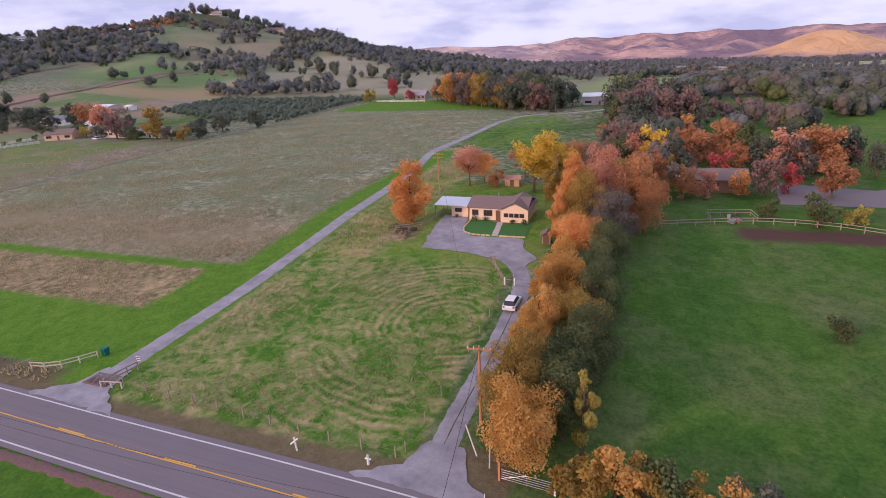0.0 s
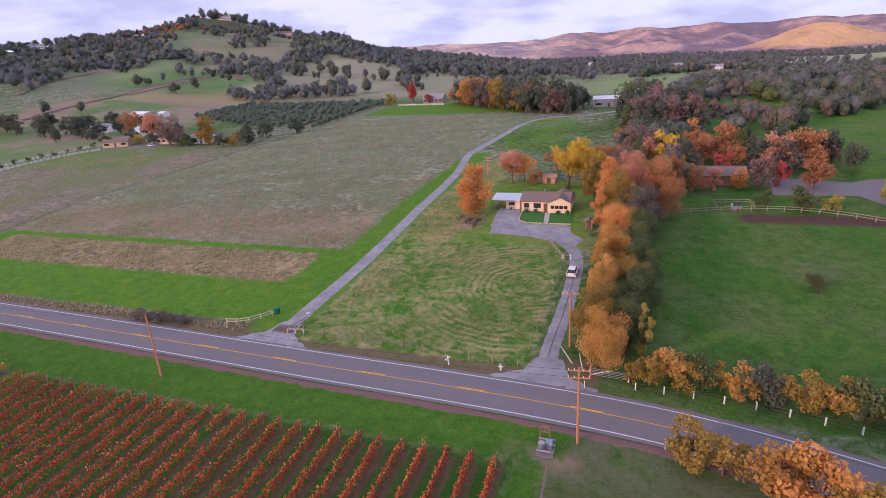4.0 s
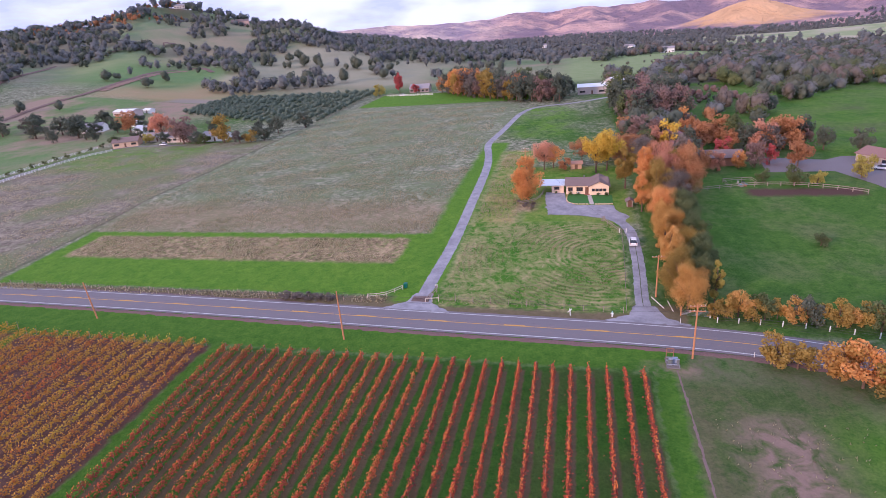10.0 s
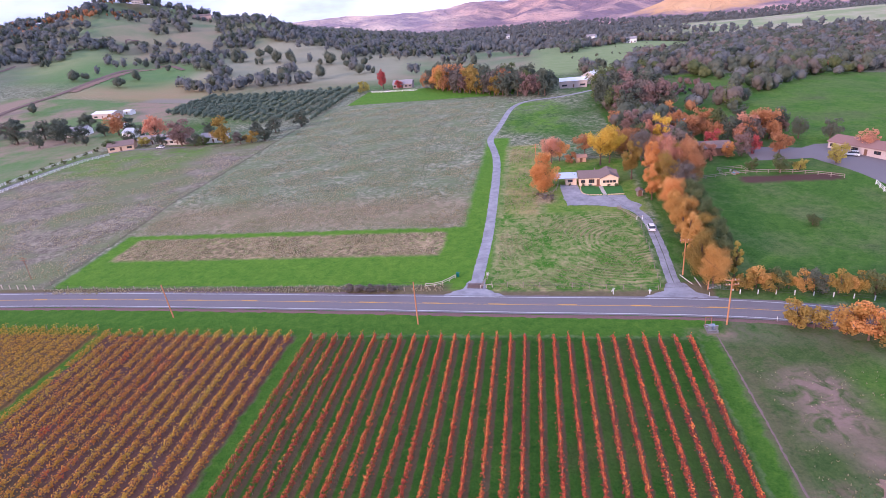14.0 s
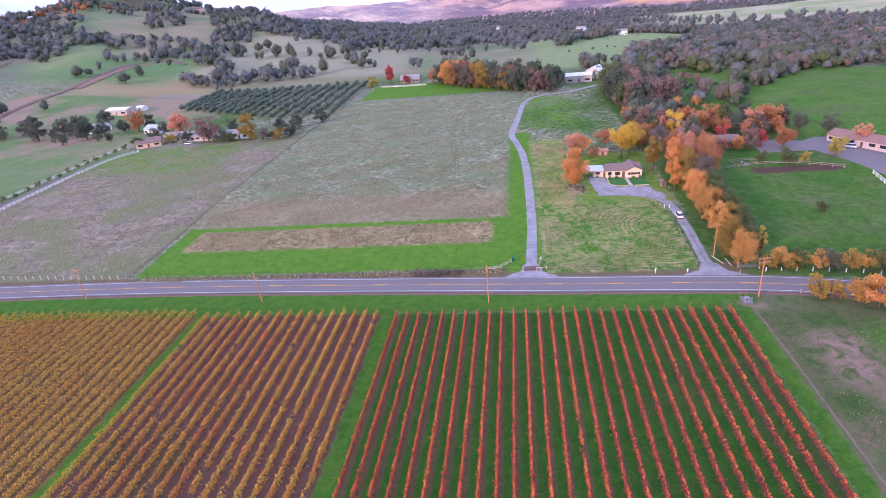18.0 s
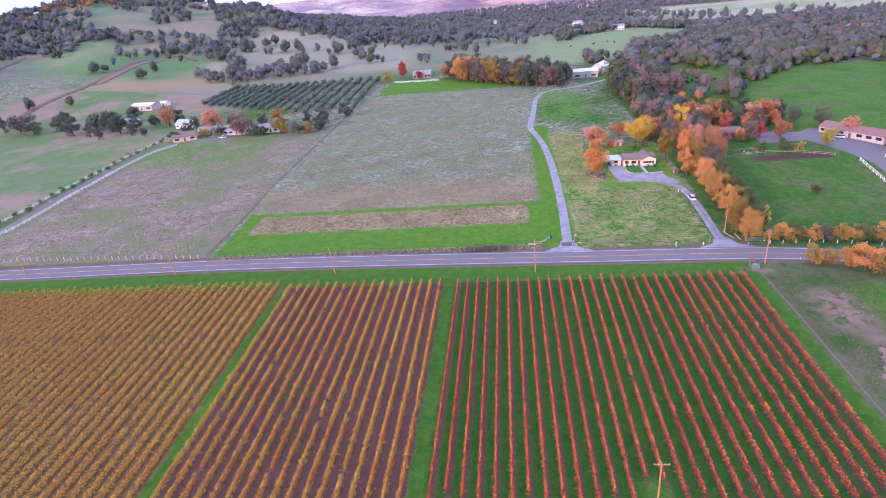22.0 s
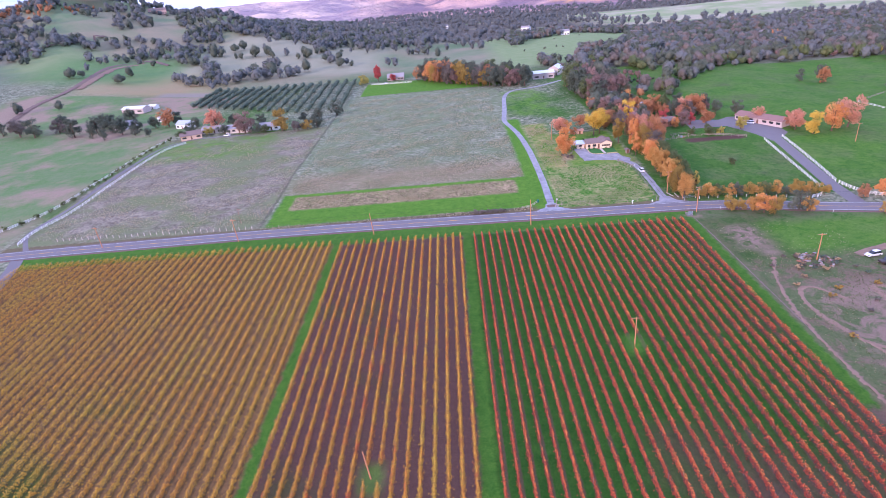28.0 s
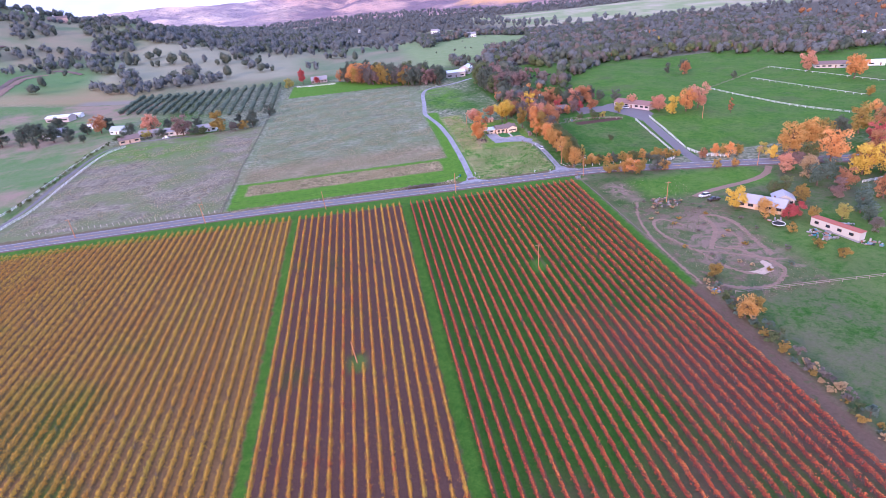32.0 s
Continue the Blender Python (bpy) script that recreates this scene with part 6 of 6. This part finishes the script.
for k, (x, y) in enumerate([(p[0], p[1]) for p in along([(-230, 36), (-216.5, 57), (-216, 100), (-218, 150), (-214, 168)], 6.5)[0]]):
    tree("shrub", "green", x + 1.2, y, 2.6 + (k % 3) * 0.3, "clipped dark green shrub beside the white fence", "shrub", "lane shrubs")

grid = thing("cattle_grid", 10.6, 16.6, "dull brown steel cattle grid across the farm road", "cattle grid")
RUST = plain("rusty_steel", (0.34, 0.17, 0.11), 0.8, 0.3, amount=0.35)
GRID_STEEL = plain("dull_brown_steel", (0.17, 0.13, 0.12), 0.8, 0.2, amount=0.35)
grid.location.z += 0.10
for y in (-1.15, 1.0):
    part("beam", Shape().box(-1.9, 1.9, y, y + 0.15, -0.1, 0.06), GRID_STEEL, grid)
for k in range(10):
    part("bar", Shape().box(-1.85, 1.85, -0.92 + k * 0.2, -0.84 + k * 0.2, -0.1, 0.05), GRID_STEEL, grid)
bin_ = thing("bin", 5.9, 21.2, "green plastic bin beside the farm gate", "bin")
BINGREEN = plain("green_plastic", (0.02, 0.13, 0.10), 0.5)
part("body", Shape().add([(-0.28, -0.3, 0), (0.28, -0.3, 0), (0.28, 0.3, 0), (-0.28, 0.3, 0), (-0.36, -0.4, 1.0), (0.36, -0.4, 1.0), (0.36, 0.4, 1.0), (-0.36, 0.4, 1.0)], [(3, 2, 1, 0), (4, 5, 6, 7), (0, 1, 5, 4), (1, 2, 6, 5), (2, 3, 7, 6), (3, 0, 4, 7)]), BINGREEN, bin_)
part("lid", Shape().box(-0.4, 0.4, -0.44, 0.44, 1.0, 1.1), BINGREEN, bin_)
sign = thing("striped_sign", 13.3, 19.9, "small black and white striped marker sign", "sign")
part("post", Shape().box(-0.05, 0.05, -0.05, 0.05, -0.2, 1.0), WOOD_GREY, sign)
board = part("board", Shape().box(-0.3, 0.3, -0.09, -0.05, 0.9, 1.7), WHITE, sign)
for k in range(3):
    part("stripe", Shape().box(-0.3, 0.3, -0.10, -0.092, 0.98 + k * 0.26, 1.10 + k * 0.26), DARK, board)
m = thing("marker_post", 41.3, 12.3, "white leaning post with a diagonal board", "marker post", turn=10)
part("post", Shape().rod((0, 0, -0.2), (-0.15, 0, 1.5), 0.1, 0.09, 6), WHITE, m)
part("board", Shape().rod((-0.55, -0.06, 0.75), (0.25, -0.06, 1.45), 0.08, 0.08, 4), WHITE, m)
m = thing("hydrant", 48.9, 12.5, "white and pale green hydrant beside the road", "hydrant")
part("barrel", Shape().rod((0, 0, -0.1), (0, 0, 0.9), 0.14, 0.12, 10), WHITE, m)
part("cap", Shape().rod((0, 0, 0.9), (0, 0, 1.12), 0.16, 0.07, 10), plain("pale_green_cap", (0.35, 0.55, 0.48), 0.5), m)
for sx in (-1, 1):
    part("outlet", Shape().rod((0.1 * sx, 0, 0.62), (0.3 * sx, 0, 0.62), 0.07, 0.08, 8), WHITE, m)
gate = thing("farm_gate", 61.1, 13.9, "grey tubular steel farm gate between posts", "gate", turn=-5)
part("post", Shape().box(-0.18, 0.02, -0.1, 0.1, -0.3, 2.0), WOOD_POLE, gate, "orange brown wooden post")
part("post", Shape().box(4.75, 4.95, -0.1, 0.1, -0.3, 1.4), WHITE, gate, "white wooden post")
for k in range(5):
    part("bar", Shape().rod((0.08, 0, 0.25 + k * 0.24), (4.7, 0, 0.25 + k * 0.24), 0.025, 0.025, 6), METAL, gate)
for x in (0.1, 2.4, 4.68):
    part("upright", Shape().rod((x, 0, 0.2), (x, 0, 1.25), 0.03, 0.03, 6), METAL, gate)
part("brace", Shape().rod((0.1, 0, 0.25), (2.4, 0, 1.2), 0.025, 0.025, 6), METAL, gate)
for a, b in (((56.4, 19.0), (58.4, 15.9)), ((59.2, 17.6), (59.9, 14.8))):
    g = thing("fallen_pole", a[0], a[1], "pale pole leaning on the verge", "pole")
    part("pole", Shape().rod((0, 0, 0.9), (b[0] - a[0], b[1] - a[1], 0.1), 0.07, 0.07, 6), plain("bleached_wood", (0.62, 0.58, 0.52), 0.85), g)
dg = thing("drive_gate", 52.6, 51.9, "white open gate frame beside the driveway", "gate")
for x in (0, 1.5):
    part("post", Shape().box(x - 0.08, x + 0.08, -0.08, 0.08, -0.2, 1.2), WHITE, dg)
part("rail", Shape().box(0, 1.5, -0.04, 0.04, 0.85, 0.95), WOOD_GREY, dg)
part("wire_panel", Shape().rod((1.5, 0, 1.0), (4.6, -0.6, 0.9), 0.03, 0.03, 5).rod((1.5, 0, 0.5), (4.6, -0.6, 0.4), 0.03, 0.03, 5), METAL, dg)
pal = thing("pallet", 48.9, 59.3, "weathered wooden pallet leaning by the drive", "pallet", turn=30)
for k in range(4):
    part("slat", Shape().box(-0.6, 0.6, -0.02 + k * 0.06, 0.02 + k * 0.06, 0.1 + k * 0.28, 0.28 + k * 0.28), WOOD_GREY, pal)
for x in (-0.5, 0.5):
    part("bearer", Shape().rod((x, 0.05, 0), (x, 0.26, 1.25), 0.05, 0.05, 4), WOOD_GREY, pal)

# the irrigation pump by the tall pole
pump = thing("irrigation_pump", 57.4, -1.6, "grey and rusty irrigation pump with pipes", "pump")
part("slab", Shape().box(-1.0, 1.0, -1.6, 1.3, -0.2, 0.12), plain("concrete", (0.20, 0.18, 0.17), 0.9), pump)
part("tank", Shape().rod((-0.4, -0.7, 0.12), (-0.4, -0.7, 1.2), 0.35, 0.35, 12), METAL, pump)
part("motor", Shape().box(0.0, 0.7, -0.3, 0.5, 0.12, 0.9), plain("blue_grey_paint", (0.30, 0.34, 0.42), 0.5), pump)
for y in (-1.2, 0.0, 0.9):
    part("pipe", Shape().rod((-0.9, y, 0.5), (0.9, y, 0.5), 0.09, 0.09, 8).rod((0.9, y, 0.1), (0.9, y, 0.5), 0.09, 0.09, 8), METAL, pump)
for x in (-0.8, 0.3):
    part("frame_post", Shape().box(x - 0.05, x + 0.05, 1.0, 1.1, 0, 2.1), RUST, pump)
part("frame_bar", Shape().box(-0.85, 0.35, 1.0, 1.1, 2.0, 2.1).box(-0.85, 0.35, 1.0, 1.1, 1.3, 1.38), RUST, pump)
part("control_box", Shape().box(0.5, 0.85, -1.3, -1.0, 0.6, 1.5), METAL, pump)
strip("worn_rut", plain("rut_earth", (0.17, 0.125, 0.11), 0.95, grain=3.0, amount=0.4), "narrow worn rut along the vineyard edge", "dirt track", [(57.9, -3.5), (58.4, -20), (58.6, -45), (59.0, -80)], 0.32, -0.32, 0.05, step=0.8, across=3, ragged=0.1)
for x in np.linspace(-20, -9, 5):
    tree("bush", "grey", x, 14.6, 1.7, "low dark bramble heap on the verge", "bush", "bramble heap", wide=1.7)
for x, y in ((60.5, 11.3), (104, -9), (70, 1.6)):
    k = thing("road_marker", x, y - 0.4, "thin white reflector post at the road edge", "marker post", "reflector posts")
    part("post", Shape().box(-0.04, 0.04, -0.02, 0.02, -0.1, 1.1), WHITE, k)

# ---- the front garden ----
EDGING = plain("yellow_stone_edging", (0.62, 0.48, 0.28), 0.85)
edge = thing("lawn_edging", 39.3, 79.0, "low pale stone edging round the front lawn", "edging")
pts = [(39.3, 79.0), (39.2, 74.2), (39.8, 72.2), (41.6, 71.1), (45.4, 70.9)]
for a, b in list(zip(pts[:-1], pts[1:])) + [((47.0, 70.9), (52.0, 71.0))]:
    n = max(1, int(math.dist(a, b) / 0.8))
    for k in range(n):
        x, y = a[0] + (b[0] - a[0]) * (k + 0.5) / n, a[1] + (b[1] - a[1]) * (k + 0.5) / n
        t = math.atan2(b[1] - a[1], b[0] - a[0])
        o = part("stone", POST_MESH.setdefault("edging", Shape().box(-0.37, 0.37, -0.11, 0.11, -0.1, 0.22).mesh("stone", EDGING)), None, edge)
        o.matrix_basis = Matrix.Translation((x - 39.3, y - 79.0, gz(x, y) - edge.location.z)) @ Matrix.Rotation(t, 4, "Z")
lawn = sheet("front_lawn", plain("short_lawn", (0.055, 0.15, 0.03), 0.95, grain=3.0, amount=0.3), "short green lawn before the house", "lawn", [(39.4, 78.9), (39.4, 74.2), (39.9, 72.3), (41.7, 71.2), (52, 71.1), (52, 78.1), (45.6, 78.1), (45.5, 78.9)], 0.09)
path = thing("garden_path", 46.2, 74.5, "pale concrete garden path to the front door", "path", kind="structure")
for k in range(6):
    y = 71.0 + k * 1.2
    part("slab", Shape().box(-0.6 - 0.18 * k / 5 * 3, 0.55 - 0.18 * k / 5 * 3, y - 74.5, y + 1.14 - 74.5, gz(46, y) - path.location.z - 0.1, gz(46, y + 0.6) - path.location.z + 0.14), plain("pale_slab", (0.46, 0.42, 0.40), 0.9) if k == 0 else bpy.data.materials["pale_slab"], path)
for x, y, h in ((40.2, 78.3, 1.2), (42.4, 78.5, 1.0), (48, 77.6, 1.0), (50.4, 77.5, 1.1), (36, 79.6, 0.9)):
    tree("bush", "green", x, y, h, "small rounded green shrub against the house", "shrub", "house shrubs")
for k, (x, y) in enumerate([(26, 72), (28, 70), (30, 71), (27.5, 68.5), (29.5, 68.0)]):
    tree("shrub", "grey", x, y, 1.3, "dry brown weeds beside the forecourt", "weeds", "dry weeds", wide=1.3)

# ---- barns and farther houses ----
BARN_WALL = plain("pale_barn_boards", (0.50, 0.42, 0.40), 0.85)
GREY_ROOF = plain("grey_roof", (0.30, 0.28, 0.29), 0.85, grain=3.0)
CREAM = plain("cream_wall", (0.56, 0.50, 0.44), 0.85, amount=0.1)
BROWN_WALL = plain("brown_boards", (0.34, 0.19, 0.12), 0.85)
simple_house("barn", 50, 280, 17, 11, 4.2, 1.4, BARN_WALL, ROOF_WHITE, "large pale barn with white metal roof", "barn", windows=2)
simple_house("barn", 63, 292, 9, 14, 5.0, 2.4, CREAM, ROOF_WHITE, "tall white gabled barn with white roof", "barn", axis="y", windows=1, turn=-25)
simple_house("stable", 87, 109.5, 12, 7, 2.8, 1.7, BROWN_WALL, ROOF_BROWN, "brown stable with low brown roof", "stable", windows=2)
simple_house("stable", 78, 134, 9, 26, 3.2, 2.4, BROWN_WALL, plain("mauve_roof", (0.26, 0.15, 0.145), 0.85), "long stable with mauve brown roof", "stable", axis="y", windows=1, turn=8)
simple_house("shed", 88, 152, 7, 5, 2.6, 0.8, CREAM, ROOF_WHITE, "small white roofed shed among trees", "shed", windows=1)
simple_house("shed", 80.5, 120.5, 3.2, 3.2, 2.2, 1.0, WHITE, GREY_ROOF, "small white shed behind the stable", "shed", windows=1, axis="y")
simple_house("ranch_house", 135.5, 100, 26, 8.5, 2.7, 1.6, BARN_WALL, plain("rose_brown_roof", (0.25, 0.155, 0.135), 0.85, grain=3.0), "long low cream ranch house with rose brown roof", windows=6, turn=-62)
simple_house("house", -201, 174, 13, 9, 2.8, 2.0, plain("tan_wall", (0.60, 0.44, 0.31), 0.85), ROOF_BROWN, "tan house with brown roof at the lane end", windows=2, turn=25)
simple_house("house", -190, 186, 14, 8, 2.7, 1.7, CREAM, GREY_ROOF, "low cream house with grey roof", windows=3)
simple_house("house", -171, 182, 15, 9, 2.8, 1.9, CREAM, GREY_ROOF, "cream house with grey roof behind trees", windows=3, turn=-5)
simple_house("house", -149, 181, 13, 9, 2.8, 1.8, WHITE, GREY_ROOF, "white house with grey roof by the orchard", windows=3)
simple_house("house", -219, 208, 11, 8, 3.0, 2.2, WHITE, plain("blue_grey_roof", (0.42, 0.46, 0.52), 0.7), "white house with pale blue grey roof", windows=2, turn=-20)
simple_house("house", -272, 224, 15, 9, 3.2, 2.4, WHITE, GREY_ROOF, "white house under dark oaks", windows=2, turn=15)
simple_house("barn", -290, 276, 20, 10, 3.6, 1.4, BARN_WALL, ROOF_WHITE, "long low barn with white metal roof", "barn", windows=2, turn=-10)
simple_house("shed", -281, 288, 7, 5, 2.6, 0.8, WHITE, ROOF_WHITE, "small white shed on the slope", "shed", windows=0, turn=-10)
simple_house("shed", -250, 238, 6, 5, 2.6, 1.2, WHITE, ROOF_WHITE, "small white shed beside the trees", "shed", windows=1)
simple_house("house", -76, 338, 15, 9, 3.0, 2.8, plain("grey_brown_wall", (0.33, 0.28, 0.26), 0.85), GREY_ROOF, "grey roofed house beyond the meadow", windows=4, chimney=True)
fence("white_fence", [(-96, 316), (-84, 313), (-60, 311)], "white fence before the far house", 2.7, 1.3, 3, WHITE, 0.08)
simple_house("hill_house", -487, 770, 26, 14, 6.5, 3.0, plain("rose_wall", (0.62, 0.42, 0.34), 0.85), ROOF_BROWN, "large rose coloured house high on the hill", windows=6, turn=25)
simple_house("hill_house", -575, 748, 16, 9, 4, 2.2, CREAM, GREY_ROOF, "pale house on the hill top", windows=3, turn=25)
simple_house("hill_house", -700, 512, 18, 10, 4, 2.2, WHITE, GREY_ROOF, "white house on the western ridge", windows=4, turn=40)
simple_house("house", 336, 171, 24, 10, 2.8, 1.8, CREAM, ROOF_BROWN, "low house with brown roof beyond the pastures", windows=5, turn=-30)
simple_house("barn", 366, 162, 12, 7, 3, 1.2, WHITE, ROOF_WHITE, "small white barn beyond the pastures", "barn", windows=1, turn=-30)
simple_house("barn", 480, 280, 40, 12, 5, 2, BARN_WALL, ROOF_WHITE, "long white roofed barn among far trees", "barn", windows=3, turn=-35)
for x, y in ((150, 700), (240, 640), (120, 900), (420, 760), (600, 600), (330, 480), (520, 420), (760, 820), (-30, 1100), (860, 560)):
    simple_house("far_house", x, y, 16, 9, 5.0, 2.4, WHITE, GREY_ROOF, "pale far house among the woods", windows=3, group="far houses", turn=(x * 7) % 60 - 30)
# the farm in the south east
simple_house("farmhouse", 110.5, -56.5, 16, 8, 2.5, 1.9, bpy.data.materials["tan_wall"], plain("pale_tile_roof", (0.42, 0.40, 0.43), 0.75, grain=3.0), "cream farmhouse with pale grey roof", windows=4, turn=-52, chimney=True)
simple_house("farmhouse_wing", 119.5, -55.5, 7, 6, 2.5, 1.8, CREAM, bpy.data.materials["pale_tile_roof"], "cream farmhouse wing with pale grey roof", "house", windows=2, turn=-30, axis="y")
trailer = thing("trailer", 118.8, -83, "long white trailer with a red roof edge", "trailer", turn=-76)
part("body", Shape().box(-8.5, 8.5, -1.4, 1.4, 0.5, 3.3), CREAM, trailer)
part("roof_edge", Shape().box(-8.6, 8.6, -1.55, 1.55, 3.3, 3.45), ROOF_RED, trailer, "faded red roof edge")
for k in range(4):
    window(trailer, -7 + k * 4, -5.6 + k * 4, 1.5, 2.4, -1.4, 1)
part("skirt", Shape().box(-8.4, 8.4, -1.3, 1.3, -0.6, 0.5), GREY_ROOF, trailer)
tramp = thing("trampoline", 105.5, -72, "round black trampoline with white rim", "trampoline")
ring = Shape().tube([(2.1 * math.cos(k * math.tau / 20), 2.1 * math.sin(k * math.tau / 20), 0.8) for k in range(20)], 0.13, 6, True)
part("rim", ring, WHITE, tramp)
part("mat", Shape().rod((0, 0, 0.76), (0, 0, 0.79), 2.05, 2.05, 20), DARK, tramp)
for k in range(6):
    a = k * math.tau / 6
    part("leg", Shape().rod((2.0 * math.cos(a), 2.0 * math.sin(a), -0.1), (2.0 * math.cos(a), 2.0 * math.sin(a), 0.78), 0.04, 0.04, 6), METAL, tramp)
car(96.5, -40.3, 100, "white car parked on the earth drive")
car(-176, 171.5, 80, "white car parked at the western houses")
car(-84, 314.5, 90, "white car parked before the far house")
truck = thing("pickup_truck", 97.5, -45.0, "dark brown pickup truck on bare earth", "truck", turn=95)
DARKPAINT = plain("dark_car_paint", (0.06, 0.05, 0.05), 0.35)
part("body", Shape().side([(-0.9, 0.5), (0.9, 0.5), (0.9, 1.05), (-0.9, 1.05)], -2.6, 2.4), DARKPAINT, truck)
part("cabin", Shape().add([(-0.85, -0.6, 1.05), (0.85, -0.6, 1.05), (0.85, 1.2, 1.05), (-0.85, 1.2, 1.05), (-0.7, -0.4, 1.75), (0.7, -0.4, 1.75), (0.7, 0.7, 1.75), (-0.7, 0.7, 1.75)], [(3, 2, 1, 0), (4, 5, 6, 7), (0, 1, 5, 4), (1, 2, 6, 5), (2, 3, 7, 6), (3, 0, 4, 7)]), GLASS, truck)
for sx in (-0.8, 0.8):
    for sy in (-1.7, 1.6):
        part("wheel", Shape().rod((sx - 0.12, sy, 0.38), (sx + 0.12, sy, 0.38), 0.38, 0.38, 12), DARK, truck)
# heaps, tyres and clutter
rng = np.random.default_rng(77)
COLOURS = [METAL, CREAM, GREY_ROOF, plain("blue_tarp", (0.10, 0.30, 0.42), 0.6), RUST, WOOD_GREY, DARK]


def clutter(x, y, r, n, label, size=1.0, mats=None):
    """A heap of boards, boxes and drums, each a thing of its own on the ground."""
    for k in range(n):
        a, d = rng.uniform(0, 6.28), r * math.sqrt(rng.uniform(0, 1))
        px, py = x + d * math.cos(a), y + d * math.sin(a)
        w, l, h = size * rng.uniform(0.3, 1.0), size * rng.uniform(0.5, 1.6), size * rng.uniform(0.2, 0.7)
        kinds = mats or COLOURS
        mat = kinds[int(rng.integers(len(kinds)))]
        if k % 3 == 0:
            o = thing("drum", px, py, "old metal drum lying about the yard", "drum", "yard clutter")
            part("shell", Shape().rod((0, 0, 0), (0, 0, h + 0.3), 0.3, 0.3, 10), mat, o)
            part("lid", Shape().rod((0, 0, h + 0.3), (0, 0, h + 0.33), 0.31, 0.28, 10), METAL, o)
        else:
            o = thing("crate", px, py, label, "clutter", "yard clutter", turn=float(rng.uniform(0, 90)))
            part("box", Shape().box(-w / 2, w / 2, -l / 2, l / 2, 0, h), mat, o)
            part("board", Shape().box(-w / 2 - 0.1, w / 2 + 0.1, -l / 2 - 0.2, l / 2 - 0.1, h, h + 0.05), kinds[int(rng.integers(len(kinds)))], o)


clutter(113.5, -83, 4.2, 40, "stacked crate with loose boards beside the trailer")
clutter(124.5, -80, 3.6, 20, "stacked crate with loose boards behind the trailer")
clutter(123, -93, 3.0, 14, "pale crate and boards in long grass")
clutter(79.5, -41, 5.0, 34, "grey boards and rubble round the pole", 0.75, [WOOD_GREY, RUST, GREY_ROOF, WOOD_GREY])
clutter(60.8, -105, 1.3, 8, "blue and grey crates by the track")
for line in ([(84, 84.0), (83.6, 88.6)], [(83.6, 88.6), (91.4, 89.6)], [(91.4, 89.6), (92, 86)]):
    fence("pen_fence", line, "pale weathered rails of a small animal pen", 2.0, 1.2, 2, WOOD_GREY, 0.05)
clutter(88, 86.5, 2.6, 6, "feed crate inside the animal pen")
clutter(107, -67.5, 3.0, 9, "garden crates beside the farmhouse")
for k in range(9):
    a = k * 0.7
    tree("shrub", ("grey", "olive", "tan", "silver")[k % 4], 88 + 9 * math.cos(a * 2.3), -72 + 26 * math.sin(a), 1.1 + 0.2 * (k % 3), "low dry scrub on rough ground", "scrub", "rough scrub", wide=1.6)
for k in range(14):
    tree("shrub", ("grey", "tan", "olive")[k % 3], 66 + (k * 5.3) % 26, -42 - (k * 7.1) % 60, 0.9 + 0.2 * (k % 3), "low dry scrub on rough ground", "scrub", "rough scrub", wide=1.8)
rng = np.random.default_rng(91)
for y in np.arange(-101, -200, -2.9):
    for dx in (0.0, 2.2):
        tree("shrub", ("grey", "green", "olive", "grey", "tan", "silver")[int(rng.integers(6))], 59.4 + dx + rng.uniform(-0.7, 0.7), y + rng.uniform(-1, 1), rng.uniform(1.6, 3.4), "grey green scrub in an unkempt hedge", "bush", "track hedge", wide=1.1)
for k in range(26):
    tree("shrub", ("grey", "tan", "silver", "grey")[k % 4], 72 + (k * 5.7) % 14, -37 - (k * 3.1) % 8, 0.9 + 0.25 * (k % 3), "low grey weeds round a rubble heap", "weeds", "rubble weeds", wide=1.7)
antenna = thing("wind_pump_mast", -117.4, 23.0, "thin reddish mast with bare arms", "mast")
part("mast", Shape().rod((0, 0, -0.2), (0, 0, 7.0), 0.08, 0.05, 6), RUST, antenna)
for z in (6.6, 6.0):
    part("arm", Shape().rod((-1.3, 0, z), (1.3, 0, z), 0.04, 0.04, 5), RUST, antenna)
